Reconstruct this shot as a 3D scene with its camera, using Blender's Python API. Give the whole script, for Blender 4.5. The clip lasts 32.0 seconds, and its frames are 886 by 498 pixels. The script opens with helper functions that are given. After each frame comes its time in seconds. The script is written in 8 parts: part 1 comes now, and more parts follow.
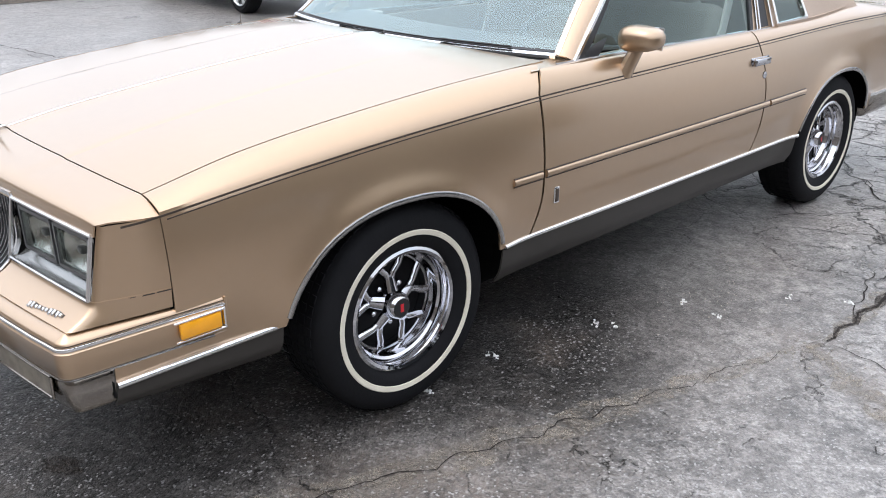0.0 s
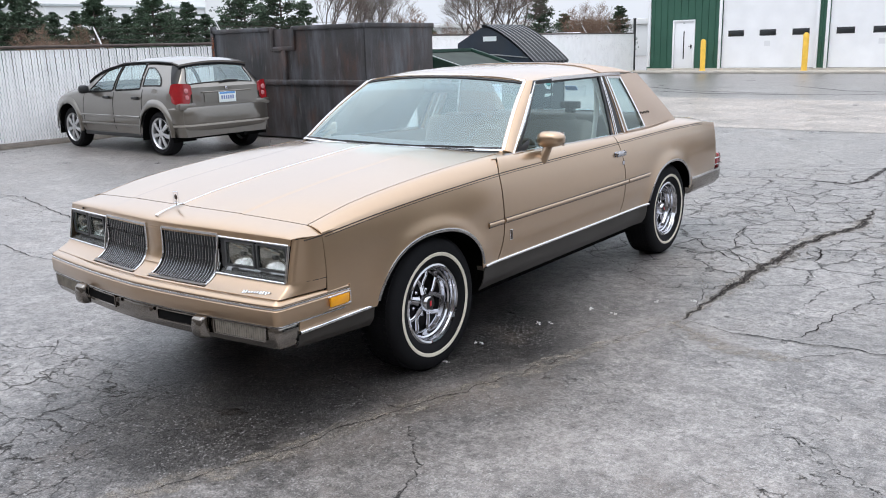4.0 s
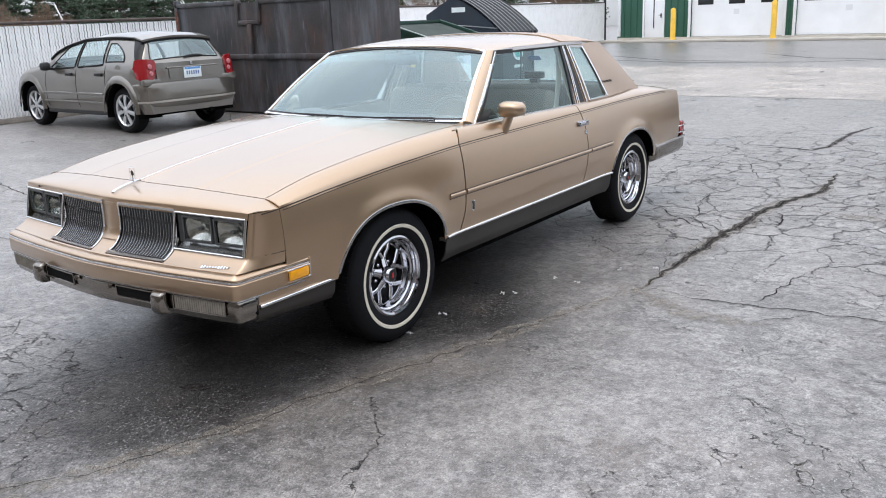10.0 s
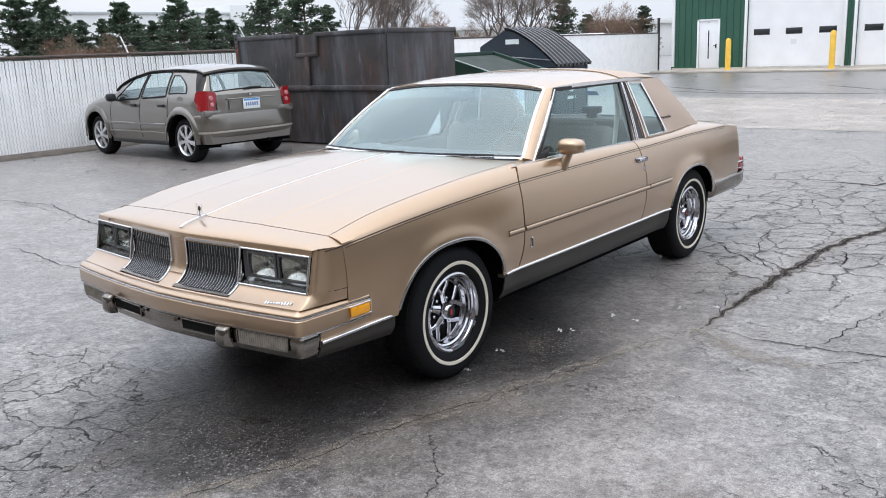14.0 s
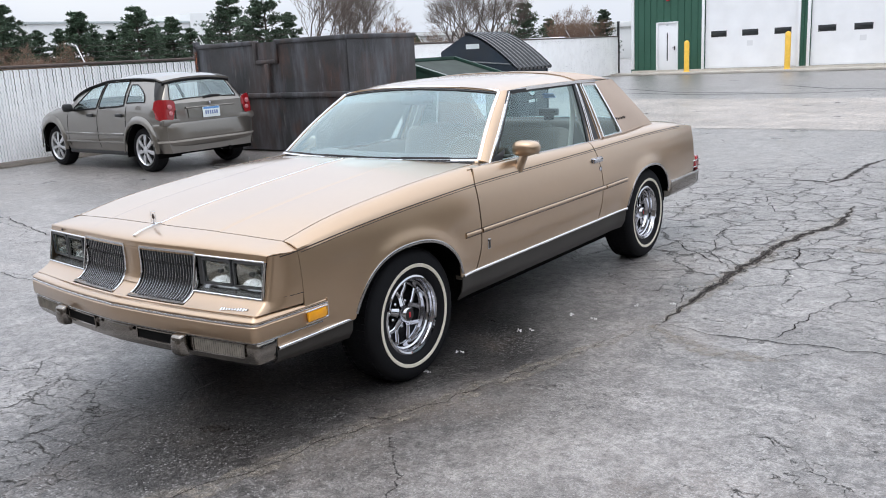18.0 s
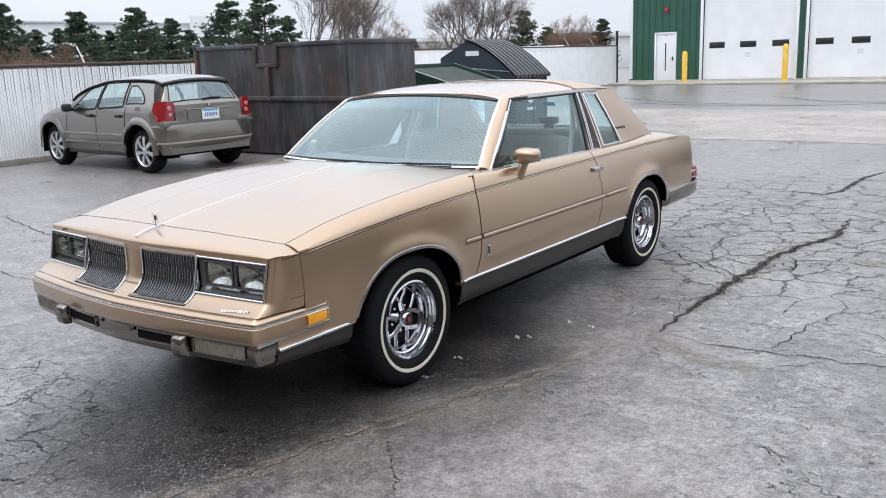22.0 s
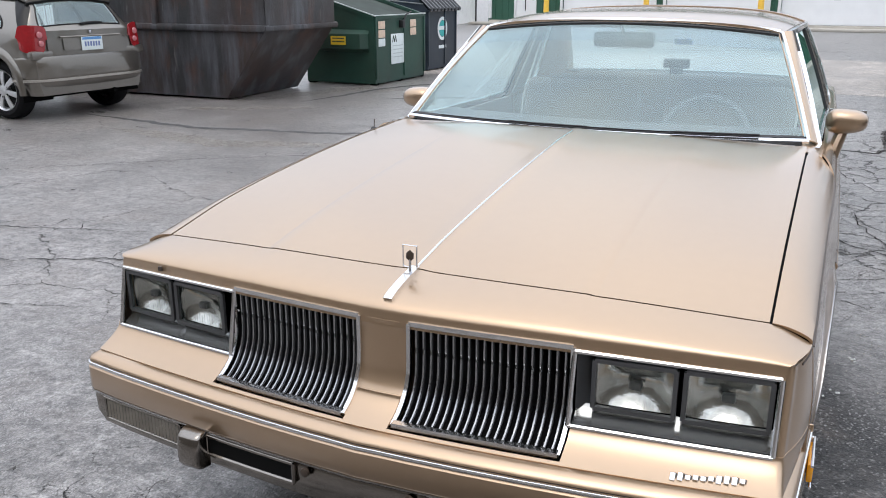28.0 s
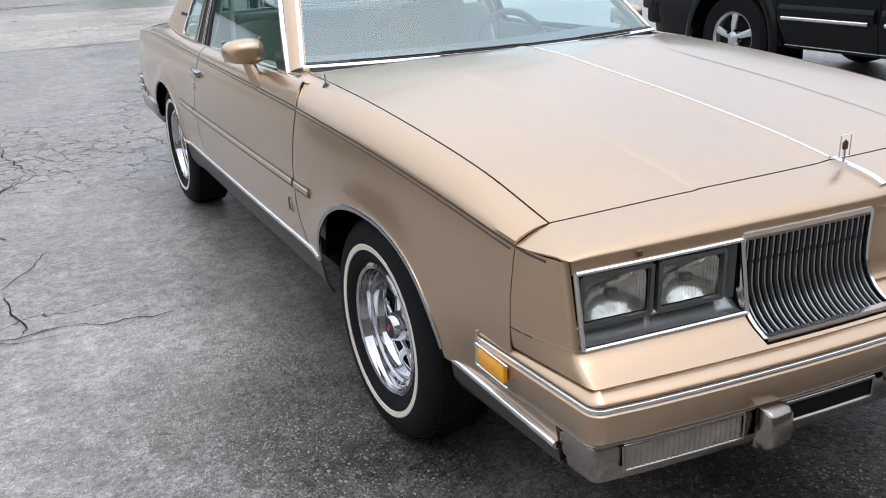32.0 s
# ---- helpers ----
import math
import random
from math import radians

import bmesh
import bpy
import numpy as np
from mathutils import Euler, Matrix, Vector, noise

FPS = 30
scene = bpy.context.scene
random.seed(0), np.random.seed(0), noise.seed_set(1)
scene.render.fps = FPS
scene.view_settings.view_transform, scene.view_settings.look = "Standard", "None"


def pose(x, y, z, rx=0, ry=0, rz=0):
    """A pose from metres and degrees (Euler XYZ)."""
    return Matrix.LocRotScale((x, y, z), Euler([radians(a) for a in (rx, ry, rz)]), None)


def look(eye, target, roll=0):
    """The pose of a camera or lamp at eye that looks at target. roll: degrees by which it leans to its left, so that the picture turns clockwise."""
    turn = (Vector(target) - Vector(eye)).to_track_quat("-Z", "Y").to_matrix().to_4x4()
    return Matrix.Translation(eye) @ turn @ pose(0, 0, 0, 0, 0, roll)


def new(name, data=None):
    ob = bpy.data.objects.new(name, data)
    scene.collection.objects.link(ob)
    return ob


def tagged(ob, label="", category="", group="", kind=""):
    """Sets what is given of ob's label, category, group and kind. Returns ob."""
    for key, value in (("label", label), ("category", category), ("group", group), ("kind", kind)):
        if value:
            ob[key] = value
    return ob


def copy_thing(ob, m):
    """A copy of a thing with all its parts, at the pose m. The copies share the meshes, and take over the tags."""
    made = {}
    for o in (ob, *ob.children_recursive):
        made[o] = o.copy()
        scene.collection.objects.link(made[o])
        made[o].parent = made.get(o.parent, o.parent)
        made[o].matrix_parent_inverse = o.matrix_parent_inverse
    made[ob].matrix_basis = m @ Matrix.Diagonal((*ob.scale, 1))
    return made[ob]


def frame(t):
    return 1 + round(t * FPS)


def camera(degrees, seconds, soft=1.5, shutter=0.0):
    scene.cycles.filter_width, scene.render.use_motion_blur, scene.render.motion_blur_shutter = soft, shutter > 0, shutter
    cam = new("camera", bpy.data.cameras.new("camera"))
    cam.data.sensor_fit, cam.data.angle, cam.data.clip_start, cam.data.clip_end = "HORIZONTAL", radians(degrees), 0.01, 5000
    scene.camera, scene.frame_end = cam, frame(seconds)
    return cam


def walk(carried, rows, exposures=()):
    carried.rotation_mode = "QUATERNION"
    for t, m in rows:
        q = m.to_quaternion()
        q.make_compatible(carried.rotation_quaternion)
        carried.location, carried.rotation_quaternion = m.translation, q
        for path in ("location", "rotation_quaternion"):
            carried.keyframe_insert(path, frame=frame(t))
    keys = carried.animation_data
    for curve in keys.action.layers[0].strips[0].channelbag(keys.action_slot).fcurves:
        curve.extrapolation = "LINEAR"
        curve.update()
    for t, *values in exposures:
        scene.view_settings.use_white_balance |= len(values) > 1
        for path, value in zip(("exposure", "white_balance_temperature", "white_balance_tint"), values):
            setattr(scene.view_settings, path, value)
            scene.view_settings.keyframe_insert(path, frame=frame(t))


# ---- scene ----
cam = camera(55.1, 32.0, soft=1.0)
PATH = [
    (0, (2.553, -1.439, 1.448), (1.195, -0.187, 0.682), -0.2),
    (0.5, (2.71, -1.736, 1.416), (1.471, -0.329, 0.718), -0.1),
    (1, (2.781, -2.065, 1.43), (1.629, -0.567, 0.776), -0.3),
    (1.5, (2.838, -2.363, 1.465), (1.738, -0.811, 0.85), -0.3),
    (2, (3.043, -2.554, 1.481), (1.957, -0.978, 0.901), -0.6),
    (2.5, (3.129, -2.715, 1.51), (2.024, -1.137, 0.971), -1.0),
    (3, (3.086, -2.919, 1.531), (1.942, -1.359, 1.025), -1.3),
    (3.5, (3.095, -3.024, 1.525), (1.916, -1.482, 1.043), -1.5),
    (4, (3.246, -3.021, 1.521), (2.052, -1.486, 1.054), -1.6),
    (4.5, (3.34, -3.025, 1.533), (2.146, -1.486, 1.083), -1.7),
    (6.5, (3.311, -2.991, 1.541), (2.145, -1.431, 1.083), -0.7),
    (7, (3.306, -2.992, 1.536), (2.139, -1.44, 1.054), -0.6),
    (7.5, (3.295, -2.993, 1.533), (2.12, -1.454, 1.032), -0.6),
    (8, (3.294, -3.03, 1.54), (2.102, -1.506, 1.032), -0.9),
    (8.5, (3.309, -3.018, 1.531), (2.107, -1.504, 1.016), -1.3),
    (9, (3.304, -3.006, 1.525), (2.108, -1.49, 1.004), -1.8),
    (9.5, (3.302, -3.0, 1.522), (2.129, -1.469, 0.993), -2.2),
    (10, (3.31, -2.99, 1.511), (2.169, -1.435, 0.982), -2.3),
    (10.5, (3.321, -2.989, 1.514), (2.206, -1.412, 0.994), -2.3),
    (11, (3.333, -2.978, 1.526), (2.235, -1.383, 1.025), -2.2),
    (11.5, (3.327, -2.989, 1.537), (2.233, -1.386, 1.051), -2.0),
    (12, (3.29, -2.985, 1.546), (2.184, -1.389, 1.067), -1.7),
    (12.5, (3.273, -2.99, 1.54), (2.138, -1.415, 1.059), -1.7),
    (13, (3.272, -3.003, 1.541), (2.097, -1.457, 1.059), -1.8),
    (13.5, (3.271, -3.018, 1.552), (2.055, -1.503, 1.076), -1.9),
    (15.5, (3.307, -3.019, 1.562), (2.036, -1.536, 1.13), -3.0),
    (16, (3.332, -3.016, 1.556), (2.091, -1.506, 1.131), -3.6),
    (16.5, (3.343, -3.007, 1.559), (2.137, -1.47, 1.13), -4.0),
    (17, (3.338, -2.986, 1.548), (2.156, -1.433, 1.11), -4.1),
    (17.5, (3.331, -2.993, 1.544), (2.158, -1.436, 1.097), -3.7),
    (18, (3.325, -3.005, 1.547), (2.144, -1.456, 1.095), -3.1),
    (18.5, (3.315, -3.023, 1.548), (2.119, -1.487, 1.092), -2.6),
    (19, (3.312, -3.032, 1.547), (2.099, -1.508, 1.089), -2.5),
    (19.5, (3.316, -3.036, 1.544), (2.095, -1.519, 1.084), -2.6),
    (20, (3.327, -3.025, 1.546), (2.109, -1.506, 1.088), -2.8),
    (20.5, (3.321, -3.025, 1.547), (2.117, -1.494, 1.095), -2.9),
    (21, (3.321, -3.021, 1.554), (2.131, -1.477, 1.108), -2.7),
    (21.5, (3.317, -3.023, 1.552), (2.137, -1.469, 1.112), -2.4),
    (22, (3.318, -3.035, 1.551), (2.144, -1.476, 1.112), -2.1),
    (22.5, (3.32, -3.037, 1.547), (2.148, -1.479, 1.101), -1.8),
    (23, (3.326, -3.032, 1.551), (2.154, -1.477, 1.094), -1.6),
    (23.5, (3.321, -3.016, 1.544), (2.148, -1.467, 1.072), -1.4),
    (24, (3.311, -3.018, 1.542), (2.136, -1.477, 1.051), -1.1),
    (24.5, (3.167, -2.978, 1.518), (1.992, -1.442, 1.007), -0.9),
    (25, (2.885, -2.967, 1.513), (1.709, -1.438, 0.985), -0.7),
    (25.5, (2.608, -2.846, 1.485), (1.44, -1.315, 0.943), -0.3),
    (27.5, (1.177, -2.359, 1.458), (0.273, -0.671, 0.883), 0.6),
    (28, (0.813, -2.391, 1.455), (0.019, -0.65, 0.873), 0.1),
    (28.5, (0.48, -2.426, 1.44), (-0.183, -0.633, 0.851), -0.2),
    (29, (0.149, -2.336, 1.438), (-0.35, -0.495, 0.837), -0.5),
    (29.5, (-0.221, -2.365, 1.438), (-0.528, -0.486, 0.823), -0.7),
    (30, (-0.543, -2.383, 1.42), (-0.632, -0.486, 0.793), -0.7),
    (30.5, (-0.855, -2.263, 1.419), (-0.707, -0.374, 0.779), -0.9),
    (31, (-1.18, -2.198, 1.402), (-0.795, -0.349, 0.743), -1.5),
    (31.5, (-1.45, -2.085, 1.384), (-0.822, -0.312, 0.703), -2.1),
    (32, (-1.674, -2.024, 1.382), (-0.815, -0.36, 0.679), -2.3),
]
walk(cam, [(t, look(eye, target, roll)) for t, eye, target, roll in PATH], exposures=[(0, 0.32), (1, 0.25), (2, 0.2), (4, 0.08), (13, 0.08), (19, 0.04), (25.5, 0.03), (28, -0.10), (30, -0.16), (31, -0.12), (32, -0.02)])

# world: a bright overcast sky with one wide, weak sun
world = bpy.data.worlds.new("overcast_sky")
scene.world = world
world.use_nodes = True
wn, wl = world.node_tree.nodes, world.node_tree.links
wn.clear()
w_out = wn.new("ShaderNodeOutputWorld")
w_bg = wn.new("ShaderNodeBackground")
w_sky = wn.new("ShaderNodeTexSky")
w_sky.sky_type, w_sky.sun_disc = "NISHITA", False
w_sky.sun_elevation, w_sky.sun_rotation = radians(72), radians(171)
w_sky.dust_density, w_sky.ozone_density = 3.0, 1.5
w_coord = wn.new("ShaderNodeTexCoord")
w_noise = wn.new("ShaderNodeTexNoise")
w_noise.inputs["Scale"].default_value, w_noise.inputs["Detail"].default_value = 2.2, 5
w_ramp = wn.new("ShaderNodeValToRGB")
w_ramp.color_ramp.elements[0].position, w_ramp.color_ramp.elements[0].color = 0.3, (7.25, 8.0, 9.5, 1)
w_ramp.color_ramp.elements[1].position, w_ramp.color_ramp.elements[1].color = 0.7, (9.3, 9.5, 10.0, 1)
w_mix = wn.new("ShaderNodeMix")
w_mix.data_type = "RGBA"
w_mix.inputs[0].default_value = 0.82
wl.new(w_coord.outputs["Generated"], w_noise.inputs["Vector"])
wl.new(w_noise.outputs["Fac"], w_ramp.inputs["Fac"])
wl.new(w_sky.outputs["Color"], w_mix.inputs[6])
wl.new(w_ramp.outputs["Color"], w_mix.inputs[7])
w_sep = wn.new("ShaderNodeSeparateXYZ")
wl.new(w_coord.outputs["Generated"], w_sep.inputs[0])
w_grad = wn.new("ShaderNodeMapRange")
w_grad.inputs["From Min"].default_value, w_grad.inputs["From Max"].default_value = 0.05, 1.0
w_grad.inputs["To Min"].default_value, w_grad.inputs["To Max"].default_value = 0.95, 2.5
wl.new(w_sep.outputs["Z"], w_grad.inputs["Value"])
w_mul = wn.new("ShaderNodeVectorMath")
w_mul.operation = "SCALE"
wl.new(w_mix.outputs[2], w_mul.inputs[0])
wl.new(w_grad.outputs[0], w_mul.inputs["Scale"])
wl.new(w_mul.outputs[0], w_bg.inputs["Color"])
w_bg.inputs["Strength"].default_value = 0.115
wl.new(w_bg.outputs["Background"], w_out.inputs["Surface"])
sun_data = bpy.data.lights.new("sun", "SUN")
sun_data.energy, sun_data.angle, sun_data.color = 0.6, radians(30), (1.0, 0.96, 0.9)
sun = new("sun", sun_data)
sun.matrix_world = look((2, -13, 40), (0, 0, 0))


# ---- materials ----
def material(name, color, rough=0.5, metal=0.0, vary=0.0, scale=6.0, bump=0.0, bump_scale=60.0, coat=0.0, spec=0.5, fine=0.0, dirt=None, dirt_amount=0.0, random_value=0.0):
    """A principled material with large stains, fine grain and a small relief, all at world size."""
    m = bpy.data.materials.new(name)
    m.use_nodes = True
    n, l = m.node_tree.nodes, m.node_tree.links
    b = n["Principled BSDF"]
    b.inputs["Base Color"].default_value = (*color, 1)
    b.inputs["Roughness"].default_value, b.inputs["Metallic"].default_value = rough, metal
    b.inputs["Specular IOR Level"].default_value = spec
    b.inputs["Coat Weight"].default_value, b.inputs["Coat Roughness"].default_value = coat, 0.04
    geo = n.new("ShaderNodeNewGeometry")
    col = None
    if vary or fine or random_value:
        big = n.new("ShaderNodeTexNoise")
        big.inputs["Scale"].default_value, big.inputs["Detail"].default_value = scale, 6
        small = n.new("ShaderNodeTexNoise")
        small.inputs["Scale"].default_value, small.inputs["Detail"].default_value = scale * 23, 3
        l.new(geo.outputs["Position"], big.inputs["Vector"])
        l.new(geo.outputs["Position"], small.inputs["Vector"])
        f1 = n.new("ShaderNodeMapRange")
        f1.inputs["From Min"].default_value, f1.inputs["From Max"].default_value = 0.3, 0.7
        f1.inputs["To Min"].default_value, f1.inputs["To Max"].default_value = 1 - vary, 1 + vary
        l.new(big.outputs["Fac"], f1.inputs["Value"])
        f2 = n.new("ShaderNodeMapRange")
        f2.inputs["From Min"].default_value, f2.inputs["From Max"].default_value = 0.3, 0.7
        f2.inputs["To Min"].default_value, f2.inputs["To Max"].default_value = 1 - fine, 1 + fine
        l.new(small.outputs["Fac"], f2.inputs["Value"])
        mul = n.new("ShaderNodeMath")
        mul.operation = "MULTIPLY"
        l.new(f1.outputs[0], mul.inputs[0])
        l.new(f2.outputs[0], mul.inputs[1])
        if random_value:
            info = n.new("ShaderNodeObjectInfo")
            f3 = n.new("ShaderNodeMapRange")
            f3.inputs["To Min"].default_value, f3.inputs["To Max"].default_value = 1 - random_value, 1 + random_value
            l.new(info.outputs["Random"], f3.inputs["Value"])
            mul2 = n.new("ShaderNodeMath")
            mul2.operation = "MULTIPLY"
            l.new(mul.outputs[0], mul2.inputs[0])
            l.new(f3.outputs[0], mul2.inputs[1])
            mul = mul2
        sc = n.new("ShaderNodeVectorMath")
        sc.operation = "SCALE"
        sc.inputs[0].default_value = color
        l.new(mul.outputs[0], sc.inputs["Scale"])
        col = sc.outputs[0]
        if dirt:
            f4 = n.new("ShaderNodeMapRange")
            f4.inputs["From Min"].default_value, f4.inputs["From Max"].default_value = 0.48, 0.72
            f4.inputs["To Max"].default_value = dirt_amount
            patch = n.new("ShaderNodeTexNoise")
            patch.inputs["Scale"].default_value, patch.inputs["Detail"].default_value = scale * 0.55, 8
            l.new(geo.outputs["Position"], patch.inputs["Vector"])
            l.new(patch.outputs["Fac"], f4.inputs["Value"])
            mix = n.new("ShaderNodeMix")
            mix.data_type = "RGBA"
            mix.inputs[7].default_value = (*dirt, 1)
            l.new(f4.outputs[0], mix.inputs[0])
            l.new(col, mix.inputs[6])
            col = mix.outputs[2]
        l.new(col, b.inputs["Base Color"])
    if bump:
        t = n.new("ShaderNodeTexNoise")
        t.inputs["Scale"].default_value, t.inputs["Detail"].default_value = bump_scale, 4
        l.new(geo.outputs["Position"], t.inputs["Vector"])
        bp = n.new("ShaderNodeBump")
        bp.inputs["Strength"].default_value, bp.inputs["Distance"].default_value = bump, 0.5 / bump_scale
        l.new(t.outputs["Fac"], bp.inputs["Height"])
        l.new(bp.outputs["Normal"], b.inputs["Normal"])
    return m


def glass(name, tint, rough=0.0, mixed=0.12):
    """Thin tinted window glass: clear through, with a mirror's share by Fresnel."""
    m = bpy.data.materials.new(name)
    m.use_nodes = True
    n, l = m.node_tree.nodes, m.node_tree.links
    n.clear()
    out = n.new("ShaderNodeOutputMaterial")
    tr = n.new("ShaderNodeBsdfTransparent")
    tr.inputs["Color"].default_value = (*tint, 1)
    gl = n.new("ShaderNodeBsdfGlossy")
    gl.inputs["Roughness"].default_value = rough
    gl.inputs["Color"].default_value = (0.82, 0.97, 0.965, 1)
    lw = n.new("ShaderNodeLayerWeight")
    lw.inputs["Blend"].default_value = 0.5
    fr = n.new("ShaderNodeMath")
    fr.operation = "POWER"
    fr.inputs[1].default_value = 5.0
    ad = n.new("ShaderNodeMath")
    ad.operation, ad.use_clamp = "MULTIPLY_ADD", True
    ad.inputs[1].default_value, ad.inputs[2].default_value = 1.5, 0.06 + mixed
    mix = n.new("ShaderNodeMixShader")
    l.new(lw.outputs["Facing"], fr.inputs[0])
    l.new(fr.outputs[0], ad.inputs[0])
    l.new(ad.outputs[0], mix.inputs[0])
    l.new(tr.outputs[0], mix.inputs[1])
    l.new(gl.outputs[0], mix.inputs[2])
    l.new(mix.outputs[0], out.inputs["Surface"])
    return m


PAINT = material("tan_metallic_paint", (0.462, 0.322, 0.203), 0.31, 0.82, vary=0.015, scale=1.5, fine=0.008, coat=1.0)
PAINT.node_tree.nodes["Principled BSDF"].inputs["Coat IOR"].default_value = 1.55
PAINT.node_tree.nodes["Principled BSDF"].inputs["Coat Roughness"].default_value = 0.12
PAINT_TRIM = material("tan_trim_plastic", (0.38, 0.29, 0.22), 0.4, 0.1, vary=0.03, scale=3)
VINYL = material("tan_vinyl", (0.42, 0.325, 0.255), 0.55, 0, vary=0.04, scale=4, bump=0.25, bump_scale=350)
CHROME = material("chrome", (0.53, 0.53, 0.55), 0.06, 1.0, vary=0.03, scale=8)
BRIGHT = material("bright_trim", (0.76, 0.755, 0.75), 0.16, 1.0, vary=0.03, scale=8)
BUMPER_METAL = material("dull_bumper_metal", (0.27, 0.247, 0.222), 0.16, 1.0, vary=0.08, scale=5, fine=0.04)
ROCKER = material("grey_rocker_paint", (0.05, 0.045, 0.04), 0.42, 0.15, spec=0.25, vary=0.06, scale=4)
SEAM = material("dark_seam", (0.006, 0.006, 0.006), 0.8, spec=0.1)
STRIPE = material("brown_pinstripe", (0.05, 0.035, 0.025), 0.4)
BLACK = material("black_rubber_trim", (0.015, 0.015, 0.016), 0.5, vary=0.1, scale=9)
TYRE = material("tyre_rubber", (0.008, 0.008, 0.009), 0.75, spec=0.15, vary=0.15, scale=10, bump=0.2, bump_scale=90)
WHITEWALL = material("whitewall_rubber", (0.66, 0.61, 0.50), 0.55, vary=0.07, scale=12, fine=0.04)
DARK_WHEEL = material("dark_wheel_paint", (0.008, 0.008, 0.009), 0.5, spec=0.2)
UNDER = material("underbody_dark", (0.004, 0.004, 0.004), 0.9, spec=0.05)
AMBER = material("amber_lens", (0.85, 0.36, 0.01), 0.18, coat=0.6, vary=0.05, scale=40)
RED_LENS = material("red_lens", (0.27, 0.008, 0.012), 0.15, coat=0.7, vary=0.1, scale=30)
CLEAR_LENS = material("ribbed_clear_lens", (0.17, 0.152, 0.125), 0.2, coat=0.6, vary=0.2, scale=30)
REFLECTOR = material("lamp_reflector", (0.50, 0.50, 0.48), 0.16, 1.0, vary=0.3, scale=26, bump=0.12, bump_scale=40)
LAMP_HOUSING = material("lamp_bezel_grey", (0.30, 0.305, 0.30), 0.16, 0.75, vary=0.1, scale=9)
LAMP_RIM = material("lamp_rim_grey", (0.09, 0.092, 0.095), 0.3, 0.5)
GRILLE_FIN = material("grille_fin_grey", (0.05, 0.051, 0.054), 0.3, 0.6)
GRILLE_EDGE = material("grille_fin_edge", (0.36, 0.365, 0.37), 0.25, 0.85)
CLOTH = material("tan_seat_cloth", (0.24, 0.205, 0.175), 0.85, vary=0.06, scale=12, bump=0.3, bump_scale=250)
INTERIOR = material("tan_interior_plastic", (0.46, 0.41, 0.36), 0.6, vary=0.05, scale=6)
DASH = material("dark_dash_vinyl", (0.11, 0.10, 0.095), 0.55, vary=0.05, scale=6)
BELT = material("pale_seat_belt", (0.62, 0.58, 0.53), 0.7)
HEADLINER = material("headliner_cloth", (0.52, 0.45, 0.39), 0.9)
ARCH_TRIM = material("dull_arch_trim", (0.42, 0.41, 0.40), 0.22, 1.0, vary=0.05, scale=8)
GLASS = glass("window_glass", (0.84, 0.95, 0.96), 0.0, 0.12)
SIDE_GLASS = glass("side_window_glass", (0.76, 0.89, 0.90), 0.0, 0.0)
TINT = glass("tint_band_glass", (0.66, 0.70, 0.78), 0.0, -0.06)
LENS_GLASS = glass("lamp_glass", (0.95, 0.95, 0.93), 0.05, -0.02)
MIRROR = material("mirror_silver", (0.9, 0.9, 0.9), 0.02, 1.0)
RED_MARK = material("red_badge_enamel", (0.55, 0.02, 0.03), 0.3)
WHITE_MARK = material("white_paint", (0.75, 0.75, 0.73), 0.5, vary=0.05, scale=8)


# ---- mesh helpers ----
def curve_fn(points):
    """A smooth curve through (at, value) pairs, straight past its ends."""
    xs, ys = [p[0] for p in points], [p[1] for p in points]
    k = []
    for i in range(len(xs)):
        if i in (0, len(xs) - 1):
            a, b = (0, 1) if i == 0 else (-2, -1)
            k.append((ys[b] - ys[a]) / (xs[b] - xs[a]))
        else:
            d0 = (ys[i] - ys[i - 1]) / (xs[i] - xs[i - 1])
            d1 = (ys[i + 1] - ys[i]) / (xs[i + 1] - xs[i])
            k.append(0.0 if d0 * d1 <= 0 else 2 * d0 * d1 / (d0 + d1))

    def f(x):
        if x <= xs[0]:
            return ys[0] + k[0] * (x - xs[0])
        if x >= xs[-1]:
            return ys[-1] + k[-1] * (x - xs[-1])
        i = max(j for j in range(len(xs) - 1) if xs[j] <= x)
        h = xs[i + 1] - xs[i]
        t = (x - xs[i]) / h
        return (2 * t**3 - 3 * t**2 + 1) * ys[i] + (t**3 - 2 * t**2 + t) * h * k[i] + (3 * t**2 - 2 * t**3) * ys[i + 1] + (t**3 - t**2) * h * k[i + 1]

    return f


def lin(a, b, n):
    return [a + (b - a) * i / n for i in range(n + 1)]


def grid(fn, us, vs, bm=None):
    """A sheet of faces over fn(u, v); us and vs are counts or lists."""
    bm = bm or bmesh.new()
    us = lin(0, 1, us) if isinstance(us, int) else us
    vs = lin(0, 1, vs) if isinstance(vs, int) else vs
    rows = [[bm.verts.new(fn(u, v)) for v in vs] for u in us]
    for a, b in zip(rows, rows[1:]):
        for i in range(len(vs) - 1):
            bm.faces.new((a[i], b[i], b[i + 1], a[i + 1]))
    return bm


def box(center, size, bm=None, bevel=0.0, turn=None):
    bm = bm or bmesh.new()
    made = bmesh.ops.create_cube(bm, size=1.0)["verts"]
    m = Matrix.Translation(center) @ (turn.to_4x4() if turn else Matrix.Identity(4)) @ Matrix.Diagonal((*size, 1))
    bmesh.ops.transform(bm, matrix=m, verts=made)
    if bevel:
        edges = list({e for v in made for e in v.link_edges})
        bmesh.ops.bevel(bm, geom=edges, offset=bevel, segments=2, affect="EDGES", profile=0.5)
    return bm


